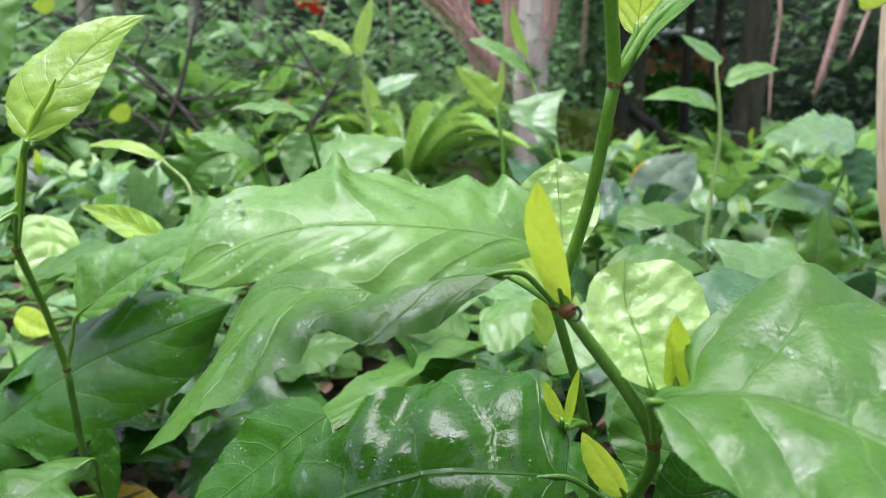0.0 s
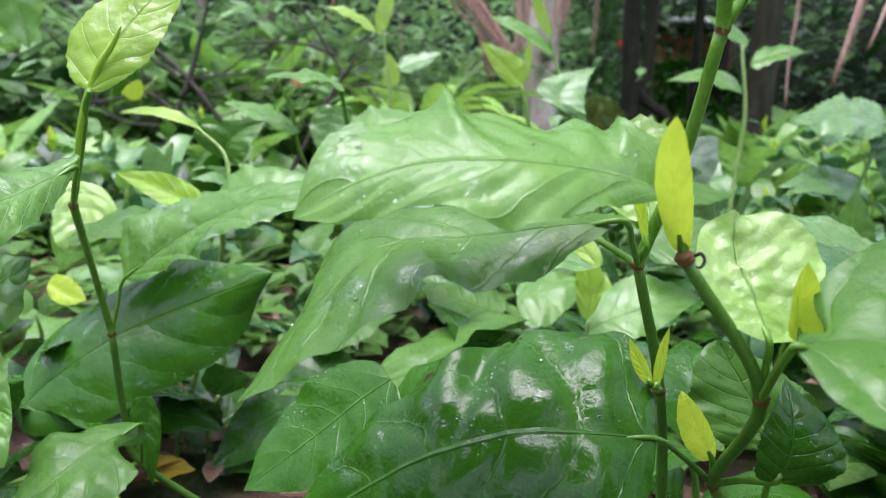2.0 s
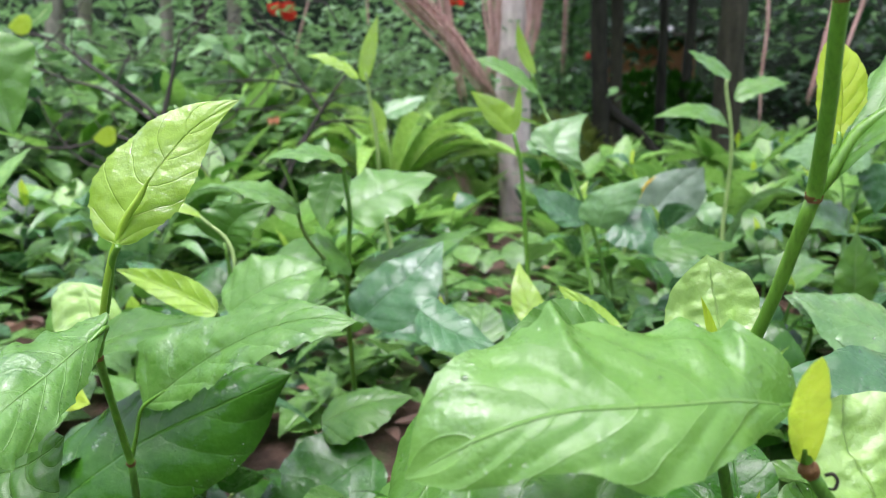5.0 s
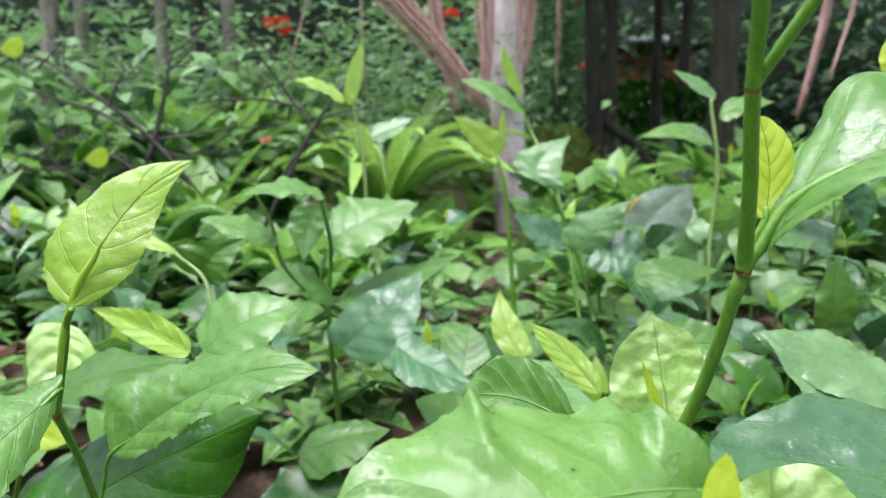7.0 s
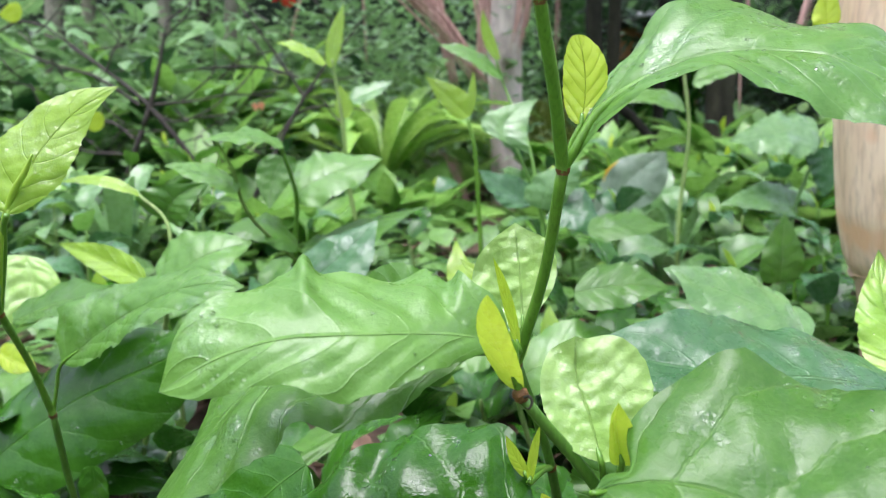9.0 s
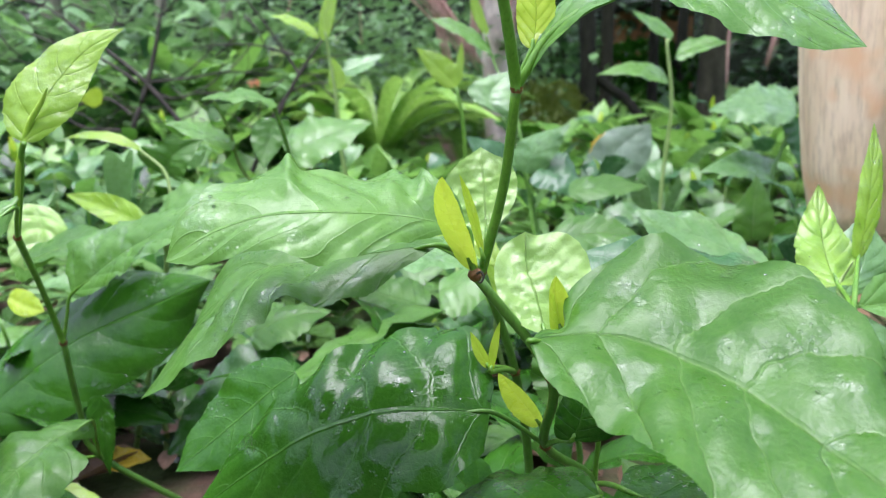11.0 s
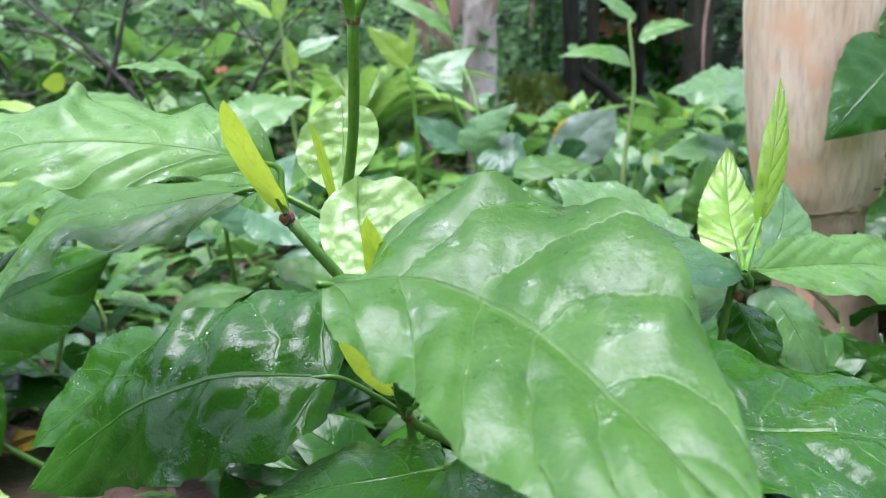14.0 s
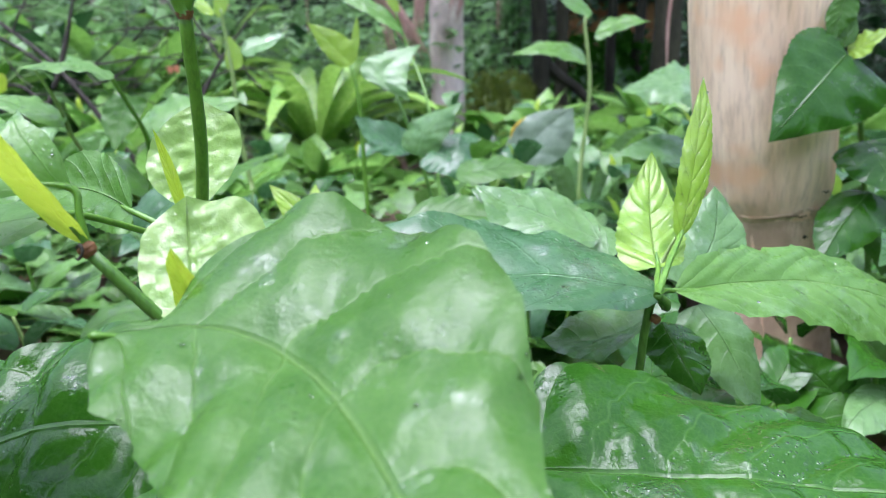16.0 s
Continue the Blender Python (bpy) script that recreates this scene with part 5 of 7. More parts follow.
vine = thing("climbing_vine", "climbing vine with dark heart-shaped leaves on the trunk", "vine")
part("stem", tube(bmesh.new(), [(0.8855, 0.9352, -0.0013), (0.8819, 0.9778, 0.1553), (0.8746, 1.0063, 0.3416), (0.8518, 1.0002, 0.4540), (0.8307, 0.9983, 0.5381), (0.8150, 1.0180, 0.6296)], [0.004, 0.004, 0.004, 0.0035, 0.003, 0.003], 10, 6, 0.06), STEM_DARK, vine)
leaf(vine, (0.8015, 0.9565, 0.5250), (0.7399, 0.9296, 0.4754), (0.6729, 0.9011, 0.4162), (0.7058, 0.9525, 0.5268), (0.8173, 0.9258, 0.4302), LEAF_DARK, "broad heart-shaped dark green leaf", seed=96, full=0.52, nu=36, nv=7, pucker=0.01, wave=0.08)
leaf(vine, (0.8005, 0.9684, 0.5330), (0.8093, 0.9746, 0.5659), (0.8025, 0.9962, 0.6192), (0.7868, 0.9761, 0.5665), (0.8244, 0.9744, 0.5692), LEAF, seed=97, full=0.6)
leaf(vine, (0.8141, 0.9771, 0.5296), (0.8280, 0.9577, 0.5389), (0.8552, 0.9492, 0.5554), (0.8546, 1.0006, 0.5565), (0.8181, 0.9346, 0.5233), LEAF_YOUNG, seed=98, full=0.6)
leaf(vine, (0.8450, 0.9708, 0.4088), (0.8537, 0.9439, 0.3799), (0.8609, 0.9143, 0.3377), (0.8001, 0.9444, 0.3664), (0.8994, 0.9424, 0.3862), LEAF_DARK, seed=99, full=0.56)
leaf(vine, (0.8500, 0.9565, 0.3404), (0.7975, 0.9308, 0.2996), (0.7538, 0.9035, 0.2531), (0.7675, 0.9542, 0.3046), (0.8355, 0.9139, 0.2782), LEAF_DARK, seed=100, full=0.56)
leaf(vine, (0.8649, 0.9524, 0.3248), (0.8747, 0.9423, 0.2790), (0.8610, 0.9323, 0.2263), (0.8245, 0.9457, 0.2803), (0.9094, 0.9400, 0.2782), LEAF, seed=101, full=0.56)
leaf(vine, (0.7105, 0.7778, 0.1262), (0.6906, 0.7940, 0.1492), (0.6667, 0.8108, 0.1742), (0.6687, 0.8035, 0.1394), (0.7187, 0.7853, 0.1652), LEAF_DARK, seed=102, full=0.56)
leaf(vine, (0.7913, 0.8185, 0.1493), (0.7715, 0.8254, 0.1771), (0.7442, 0.8301, 0.1915), (0.7501, 0.8241, 0.1640), (0.7926, 0.8254, 0.1834), LEAF, seed=103, full=0.56)
leaf(vine, (0.7636, 0.7555, 0.1328), (0.6991, 0.7183, 0.1321), (0.6673, 0.6944, 0.1058), (0.7056, 0.7499, 0.1382), (0.7099, 0.6940, 0.1165), LEAF_MID, seed=104, full=0.56)
leaf(vine, (0.8053, 0.9747, 0.5991), (0.7928, 0.9691, 0.5691), (0.7803, 0.9635, 0.5390), (0.7735, 0.9700, 0.5695), (0.8160, 0.9680, 0.5686), LEAF, seed=105, full=0.6)
leaf(vine, (0.5979, 1.0484, 0.6713), (0.5950, 1.0531, 0.6987), (0.6003, 1.0595, 0.7374), (0.5734, 1.0525, 0.6915), (0.6150, 1.0537, 0.7058), LEAF_BUD, seed=106, full=0.6)

tan_trunk = thing("tree", "smooth tan tree trunk with peeled bark and a dark scar", "tree")
part("trunk", tube(bmesh.new(), [(0.8000, 1.0778, -0.0300), (0.7950, 1.0778, 0.1290), (0.7790, 1.0778, 0.2392), (0.7710, 1.0778, 0.2884), (0.7660, 1.0778, 0.3326), (0.7580, 1.0778, 0.4056), (0.7509, 1.0778, 0.4888), (0.7431, 1.0778, 0.6089), (0.7369, 1.0778, 0.8011), (0.7271, 1.0778, 1.1086), (0.7112, 1.0778, 1.6006), (0.6859, 1.0778, 2.3877), (0.6473, 1.0778, 3.5877), (0.6087, 1.0778, 4.7877)], [0.083, 0.074, 0.071, 0.074, 0.091, 0.1, 0.102, 0.103, 0.1009, 0.0989, 0.0969, 0.095, 0.0931, 0.0912], 28, 7, 0.04, 5), BAMBOO, tan_trunk)
bark = tube(bmesh.new(), [(0.8000, 1.0778, -0.0300), (0.7950, 1.0778, 0.1290), (0.7790, 1.0778, 0.2392), (0.7710, 1.0778, 0.2884), (0.7685, 1.0778, 0.3080)], [0.0865, 0.0772, 0.0742, 0.0770, 0.0845], 40, 10, 0.05, 9)
for v in bark.verts:
    if v.co.z > 0.291:
        v.co.z += 0.012 * noise.noise(Vector((v.co.x * 30, v.co.y * 30, 1))) + 0.004 * noise.noise(v.co * 160)
part("lower_bark", bark, BARK_SCAR, tan_trunk, "rough brown bark below the scar")
for z, a0, a1, r, R in ((0.337, -1.2, -0.95, 0.0009, 0.0925), (0.303, -1.75, -1.35, 0.0008, 0.083), (0.271, -1.35, -1.27, 0.0016, 0.078), (0.318, -0.75, -0.5, 0.002, 0.087), (0.0665, -1.35, -1.15, 0.0018, 0.0805)):
    arc = [Vector((0.769 + R * math.cos(a0 + (a1 - a0) * k / 6), 1.0778 + R * math.sin(a0 + (a1 - a0) * k / 6), z + 0.0012 * math.sin(k * 2.1 + z * 90))) for k in range(7)]
    part("bark_crack", tube(bmesh.new(), arc, [r * 0.4, r, r * 1.2, r, r * 0.4], 6, 3, 0.5, 2), BARK_DARK, tan_trunk, "dark crack in the bark")

pale_trunk = thing("tree", "pale grey-brown tree trunk with flaking bark", "tree")
part("trunk", tube(bmesh.new(), [(0.5594, 4.6774, -0.0300), (0.5594, 4.6774, 0.0284), (0.5450, 4.6774, 0.5669), (0.5487, 4.6774, 1.0864), (0.5537, 4.6774, 1.4895), (0.5660, 4.6774, 2.0743), (0.5759, 4.6774, 3.0098), (0.5885, 4.6774, 4.2098)], [0.13, 0.112, 0.105, 0.11, 0.12, 0.125, 0.1225, 0.12], 18, 7, 0.22, 5), BARK_PALE, pale_trunk)

far_trunk = thing("tree", "dark wet tree trunk, shade put into its bark colour", "tree")
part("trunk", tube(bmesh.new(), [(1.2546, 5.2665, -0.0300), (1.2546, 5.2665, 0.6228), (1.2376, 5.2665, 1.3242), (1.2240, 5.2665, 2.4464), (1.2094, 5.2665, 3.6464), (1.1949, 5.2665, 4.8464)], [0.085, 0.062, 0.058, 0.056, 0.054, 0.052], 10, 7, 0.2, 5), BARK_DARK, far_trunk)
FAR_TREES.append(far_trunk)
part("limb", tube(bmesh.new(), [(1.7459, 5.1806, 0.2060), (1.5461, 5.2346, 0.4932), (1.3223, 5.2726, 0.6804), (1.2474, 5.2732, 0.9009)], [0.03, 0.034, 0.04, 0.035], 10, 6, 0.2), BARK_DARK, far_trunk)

far_trunk = thing("tree", "thin grey tree trunk", "tree")
part("trunk", tube(bmesh.new(), [(1.5811, 6.0602, -0.0300), (1.5811, 6.0602, 0.6200), (1.5898, 6.0602, 1.4285), (1.5963, 6.0602, 2.6285), (1.6027, 6.0602, 3.8285), (1.6092, 6.0602, 5.0285)], [0.0688, 0.055, 0.0522, 0.0512, 0.0502, 0.0492], 10, 7, 0.2, 5), BARK_MID, far_trunk)
FAR_TREES.append(far_trunk)

far_trunk = thing("tree", "grey-brown tree trunk, darkened in its bark colour for shade", "tree")
part("trunk", tube(bmesh.new(), [(2.0586, 5.0239, -0.0300), (2.0586, 5.0239, 0.5911), (2.0812, 5.0239, 1.2645), (2.0994, 5.0239, 2.3419), (2.1195, 5.0239, 3.5419), (2.1397, 5.0239, 4.7419)], [0.12, 0.095, 0.09, 0.088, 0.086, 0.084], 10, 7, 0.2, 5), BARK_MID, far_trunk)
FAR_TREES.append(far_trunk)

far_trunk = thing("tree", "pale tan tree trunk", "tree")
part("trunk", tube(bmesh.new(), [(-2.3171, 4.8204, -0.0300), (-2.3171, 4.8204, 0.7344), (-2.2614, 4.8204, 1.3530), (-2.2169, 4.8204, 2.3427), (-2.1629, 4.8204, 3.5427), (-2.1089, 4.8204, 4.7427)], [0.075, 0.06, 0.057, 0.056, 0.055, 0.054], 10, 7, 0.2, 5), BARK_GREY, far_trunk)
FAR_TREES.append(far_trunk)

far_trunk = thing("tree", "grey tree trunk among shrubs", "tree")
part("trunk", tube(bmesh.new(), [(-1.6802, 4.9938, -0.0300), (-1.6802, 4.9938, 0.7153), (-1.6400, 4.9938, 1.3613), (-1.6078, 4.9938, 2.3948), (-1.5704, 4.9938, 3.5948), (-1.5331, 4.9938, 4.7948)], [0.05, 0.04, 0.038, 0.037, 0.036, 0.035], 10, 7, 0.2, 5), BARK_GREY, far_trunk)
FAR_TREES.append(far_trunk)

far_trunk = thing("tree", "grey tree trunk among shrubs", "tree")
part("trunk", tube(bmesh.new(), [(-1.3028, 5.1792, -0.0300), (-1.3028, 5.1792, 0.7051), (-1.2509, 5.1792, 1.3777), (-1.2094, 5.1792, 2.4538), (-1.1631, 5.1792, 3.6538), (-1.1168, 5.1792, 4.8538)], [0.06, 0.048, 0.045, 0.044, 0.043, 0.042], 10, 7, 0.2, 5), BARK_GREY, far_trunk)
FAR_TREES.append(far_trunk)

far_trunk = thing("tree", "dark wet tree trunk, shade put into its bark colour", "tree")
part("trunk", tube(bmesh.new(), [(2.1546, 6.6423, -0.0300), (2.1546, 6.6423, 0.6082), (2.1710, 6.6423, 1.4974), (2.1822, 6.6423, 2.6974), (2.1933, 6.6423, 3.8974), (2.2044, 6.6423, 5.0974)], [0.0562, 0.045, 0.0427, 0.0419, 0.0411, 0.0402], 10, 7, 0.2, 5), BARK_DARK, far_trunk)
FAR_TREES.append(far_trunk)

far_trunk = thing("tree", "thin grey tree trunk", "tree")
part("trunk", tube(bmesh.new(), [(-2.9522, 6.7769, -0.0300), (-2.9522, 6.7769, 0.7801), (-2.8840, 6.7769, 1.6544), (-2.8372, 6.7769, 2.8544), (-2.7904, 6.7769, 4.0544)], [0.075, 0.06, 0.057, 0.0559, 0.0547], 10, 7, 0.2, 5), BARK_GREY, far_trunk)
FAR_TREES.append(far_trunk)

far_trunk = thing("tree", "dark slim tree trunk", "tree")
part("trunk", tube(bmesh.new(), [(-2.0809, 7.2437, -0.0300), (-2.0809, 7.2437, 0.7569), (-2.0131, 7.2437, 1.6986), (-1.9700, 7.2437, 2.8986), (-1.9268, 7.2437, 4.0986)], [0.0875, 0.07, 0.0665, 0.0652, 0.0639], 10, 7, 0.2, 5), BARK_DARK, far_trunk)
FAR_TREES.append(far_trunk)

far_trunk = thing("tree", "dark wet tree trunk, shade put into its bark colour", "tree")
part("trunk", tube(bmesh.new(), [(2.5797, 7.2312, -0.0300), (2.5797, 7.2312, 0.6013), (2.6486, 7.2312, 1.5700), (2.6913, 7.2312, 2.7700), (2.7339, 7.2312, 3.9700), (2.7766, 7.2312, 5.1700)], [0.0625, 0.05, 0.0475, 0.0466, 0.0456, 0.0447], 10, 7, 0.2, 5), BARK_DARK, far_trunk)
FAR_TREES.append(far_trunk)
hanging_roots("aerial_roots", "bundle of dry reddish-brown aerial roots", [(-0.2788, 4.3400, 1.5483), (-0.0354, 4.3400, 1.2693), (0.1673, 4.3400, 1.0472), (0.3632, 4.3400, 0.7566)], 30, 0.07, 0.0075, 1)
hanging_roots("aerial_roots", "brown aerial roots hanging down", [(0.0797, 4.3600, 1.5771), (0.1160, 4.3600, 1.2695), (0.1580, 4.3600, 1.0179), (0.2194, 4.3600, 0.7125)], 14, 0.03, 0.006, 2)
hanging_roots("aerial_roots", "aerial roots running down the trunk", [(0.3797, 4.1700, 1.6734), (0.3666, 4.1700, 1.2644), (0.3692, 4.1700, 1.0548), (0.3467, 4.1700, 0.8424)], 18, 0.05, 0.0065, 3)
hanging_roots("aerial_roots", "aerial roots hanging beside the trunk", [(0.6424, 4.2400, 1.6880), (0.6146, 4.2400, 1.3316), (0.6004, 4.2400, 1.1498), (0.5569, 4.2400, 0.9352)], 16, 0.05, 0.0065, 4)
hanging_roots("aerial_roots", "brown aerial roots hanging in the air", [(1.4392, 2.6576, 1.2234), (1.4134, 2.6576, 0.9964), (1.3761, 2.6576, 0.8227), (1.3260, 2.6576, 0.6361)], 12, 0.018, 0.0036, 5)
hanging_roots("aerial_roots", "brown aerial roots hanging in the air", [(1.6051, 2.7623, 1.2461), (1.5786, 2.7623, 1.0296), (1.5387, 2.7623, 0.8897), (1.4973, 2.7623, 0.7684)], 7, 0.012, 0.0036, 6)
hanging_roots("aerial_roots", "thin hanging aerial root", [(0.9234, 4.8184, 1.7797), (0.9119, 4.8184, 1.3359), (0.8981, 4.8184, 1.0565), (0.8855, 4.8184, 0.8973)], 3, 0.0144, 0.00432, 7)
hanging_roots("aerial_roots", "thin hanging aerial root", [(-0.6266, 4.9069, 1.7688), (-0.7008, 4.9069, 1.4275), (-0.7806, 4.9069, 1.1851), (-0.8280, 4.9069, 1.0095)], 3, 0.0144, 0.00516, 8)
hanging_roots("aerial_roots", "thin hanging aerial root", [(-0.3431, 5.2525, 1.8446), (-0.3597, 5.2525, 1.4390), (-0.3574, 5.2525, 1.1753), (-0.3571, 5.2525, 0.9460)], 2, 0.0072, 0.00606, 9)
hanging_roots("aerial_roots", "thin hanging aerial root", [(1.3350, 3.0531, 1.2825), (1.3562, 3.0531, 0.9754), (1.3395, 3.0531, 0.7509), (1.3410, 3.0531, 0.5440)], 2, 0.004, 0.0054, 11)
hanging_roots("aerial_roots", "tangled thin roots near the ground", [(0.1568, 4.1486, 0.3303), (0.2006, 4.1486, 0.2013), (0.2449, 4.1486, 0.0710), (0.1908, 4.1486, -0.1220)], 10, 0.054, 0.00258, 12)

bare_bush = thing("bush", "leafless bush of wet dark twigs", "bush")
part("branch", tube(bmesh.new(), [(-1.2550, 2.8884, -0.0300), (-1.2377, 2.8877, 0.1415), (-1.1216, 2.9088, 0.4417), (-1.0498, 2.9351, 0.6326), (-0.9998, 2.9625, 0.8241), (-0.9736, 2.9810, 0.9519)], [0.016, 0.015, 0.013, 0.011, 0.007, 0.004], 8, 5, 0.25, 4), TWIG, bare_bush)
part("branch", tube(bmesh.new(), [(-0.6598, 2.8249, 0.0214), (-0.7195, 2.8507, 0.1731), (-0.8843, 2.8946, 0.4136), (-1.0711, 2.9377, 0.6439), (-1.2815, 3.0216, 0.8029), (-1.4990, 3.1049, 0.9564)], [0.0128, 0.0109, 0.009, 0.0051], 7, 5, 0.25, 200), TWIG, bare_bush)
part("branch", tube(bmesh.new(), [(-0.7210, 2.8442, 0.1303), (-0.5350, 2.8917, 0.4894), (-0.4428, 2.9121, 0.6476), (-0.3517, 2.9277, 0.7736)], [0.0104, 0.0088, 0.0073, 0.0042], 7, 5, 0.25, 201), TWIG, bare_bush)
part("branch", tube(bmesh.new(), [(-0.4428, 2.9121, 0.6476), (-0.5043, 2.9298, 0.7458), (-0.6072, 2.9576, 0.8987), (-0.6900, 2.9779, 1.0082)], [0.0064, 0.0054, 0.0045, 0.0026], 7, 5, 0.25, 202), TWIG, bare_bush)
part("branch", tube(bmesh.new(), [(-0.4618, 2.9245, 0.7231), (-0.6119, 2.9374, 0.7660), (-0.7974, 2.9970, 0.7740), (-0.9674, 3.0531, 0.7638)], [0.0056, 0.0048, 0.0039, 0.0022], 7, 5, 0.25, 203), TWIG, bare_bush)
part("branch", tube(bmesh.new(), [(-1.0498, 2.9351, 0.6326), (-0.8761, 2.9298, 0.6448), (-0.7350, 2.9780, 0.6675), (-0.5899, 3.0204, 0.6532)], [0.0056, 0.0048, 0.0039, 0.0022], 7, 5, 0.25, 204), TWIG, bare_bush)
part("branch", tube(bmesh.new(), [(-1.0931, 2.9371, 0.6338), (-1.2625, 2.9614, 0.7458), (-1.4124, 2.9749, 0.7929), (-1.5833, 2.9926, 0.8620)], [0.008, 0.0068, 0.0056, 0.0032], 7, 5, 0.25, 205), TWIG, bare_bush)
part("branch", tube(bmesh.new(), [(-1.2184, 2.9626, 0.7660), (-1.1945, 2.9714, 0.8296), (-1.1598, 2.9797, 0.8929), (-1.1648, 2.9865, 0.9359)], [0.0056, 0.0048, 0.0039, 0.0022], 7, 5, 0.25, 206), TWIG, bare_bush)
part("branch", tube(bmesh.new(), [(-1.0506, 2.9319, 0.6112), (-0.9439, 2.9204, 0.5653), (-0.7902, 2.9232, 0.6252), (-0.7442, 2.9326, 0.6990)], [0.0056, 0.0048, 0.0039, 0.0022], 7, 5, 0.25, 207), TWIG, bare_bush)
part("branch", tube(bmesh.new(), [(-1.1193, 2.9185, 0.5060), (-1.2252, 2.9333, 0.5732), (-1.3999, 2.9348, 0.5353), (-1.6163, 2.9447, 0.5414)], [0.008, 0.0068, 0.0056, 0.0032], 7, 5, 0.25, 208), TWIG, bare_bush)
part("branch", tube(bmesh.new(), [(-1.1432, 2.9098, 0.4423), (-1.3372, 2.9220, 0.4692), (-1.4625, 2.9475, 0.6014), (-1.5229, 2.9701, 0.7317)], [0.0056, 0.0048, 0.0039, 0.0022], 7, 5, 0.25, 209), TWIG, bare_bush)
part("branch", tube(bmesh.new(), [(-0.5798, 2.8871, 0.4478), (-0.4887, 2.9027, 0.5739), (-0.3573, 2.9032, 0.6130), (-0.1850, 2.8920, 0.5867)], [0.0056, 0.0048, 0.0039, 0.0022], 7, 5, 0.25, 210), TWIG, bare_bush)
part("branch", tube(bmesh.new(), [(-0.4428, 2.9121, 0.6476), (-0.3760, 2.9173, 0.6993), (-0.2670, 2.9156, 0.7176), (-0.1580, 2.9138, 0.7360)], [0.004, 0.0034, 0.0028, 0.0016], 7, 5, 0.25, 211), TWIG, bare_bush)
part("branch", tube(bmesh.new(), [(-1.4990, 3.1049, 0.9564), (-1.6103, 3.1134, 0.9817), (-1.7015, 3.1108, 0.9399), (-1.8384, 3.1068, 0.8772)], [0.0064, 0.0054, 0.0045, 0.0026], 7, 5, 0.25, 212), TWIG, bare_bush)
part("branch", tube(bmesh.new(), [(-1.2606, 2.9695, 0.7993), (-1.3661, 2.9859, 0.8773), (-1.3840, 3.0032, 0.9850), (-1.3369, 3.0175, 1.0908)], [0.0048, 0.0041, 0.0034, 0.0019], 7, 5, 0.25, 213), TWIG, bare_bush)
part("branch", tube(bmesh.new(), [(-0.9736, 2.9810, 0.9519), (-0.8848, 2.9868, 1.0137), (-0.8385, 2.9979, 1.0981), (-0.7698, 3.0112, 1.2034)], [0.0048, 0.0041, 0.0034, 0.0019], 7, 5, 0.25, 214), TWIG, bare_bush)
part("branch", tube(bmesh.new(), [(-0.3517, 2.9277, 0.7736), (-0.2617, 2.9384, 0.8675), (-0.2162, 2.9462, 0.9305), (-0.1497, 2.9497, 0.9715)], [0.004, 0.0034, 0.0028, 0.0016], 7, 5, 0.25, 215), TWIG, bare_bush)
part("branch", tube(bmesh.new(), [(-1.4139, 3.0723, 0.5253), (-1.2950, 2.9247, 0.4981), (-1.2383, 2.9154, 0.4532), (-1.1662, 2.9159, 0.4759)], [0.0036, 0.0031, 0.0026, 0.0015], 7, 5, 0.25, 216), TWIG, bare_bush)
part("branch", tube(bmesh.new(), [(-1.2572, 3.0518, 0.9570), (-1.1880, 2.9837, 0.9109), (-1.1429, 2.9729, 0.8533), (-1.0710, 2.9705, 0.8568)], [0.0028, 0.0024, 0.0019, 0.0011], 7, 5, 0.25, 217), TWIG, bare_bush)
part("branch", tube(bmesh.new(), [(-0.4500, 3.1346, 0.8914), (-0.5027, 2.9512, 0.8853), (-0.5772, 2.9569, 0.9023), (-0.6439, 2.9509, 0.8451)], [0.003, 0.0026, 0.0021, 0.0012], 7, 5, 0.25, 218), TWIG, bare_bush)
part("branch", tube(bmesh.new(), [(-1.3124, 3.1387, 0.9256), (-1.2971, 2.9901, 0.9230), (-1.3421, 2.9950, 0.9430), (-1.3887, 2.9926, 0.9148)], [0.0047, 0.004, 0.0033, 0.0019], 7, 5, 0.25, 219), TWIG, bare_bush)
part("branch", tube(bmesh.new(), [(-0.3329, 3.1806, 0.9495), (-0.3657, 2.9594, 0.9763), (-0.4156, 2.9736, 1.0549), (-0.5050, 2.9782, 1.0607)], [0.0048, 0.0041, 0.0033, 0.0019], 7, 5, 0.25, 220), TWIG, bare_bush)
part("branch", tube(bmesh.new(), [(-1.3101, 2.9613, 0.5693), (-1.2688, 2.9375, 0.5886), (-1.2379, 2.9407, 0.6177), (-1.2343, 2.9478, 0.6650)], [0.0035, 0.003, 0.0025, 0.0014], 7, 5, 0.25, 221), TWIG, bare_bush)
part("branch", tube(bmesh.new(), [(-0.2866, 2.8779, 0.7884), (-0.2173, 2.9305, 0.8282), (-0.1438, 2.9360, 0.8837), (-0.1262, 2.9512, 0.9875)], [0.0026, 0.0022, 0.0018, 0.001], 7, 5, 0.25, 222), TWIG, bare_bush)
part("branch", tube(bmesh.new(), [(-1.4910, 2.9957, 0.9174), (-1.4313, 3.0030, 0.9709), (-1.3699, 3.0129, 1.0518), (-1.3782, 3.0300, 1.1611)], [0.0038, 0.0032, 0.0026, 0.0015], 7, 5, 0.25, 223), TWIG, bare_bush)
part("branch", tube(bmesh.new(), [(-0.7722, 2.8851, 0.5494), (-0.7135, 2.9159, 0.5989), (-0.6475, 2.9248, 0.6748), (-0.6491, 2.9418, 0.7849)], [0.0025, 0.0021, 0.0017, 0.001], 7, 5, 0.25, 224), TWIG, bare_bush)
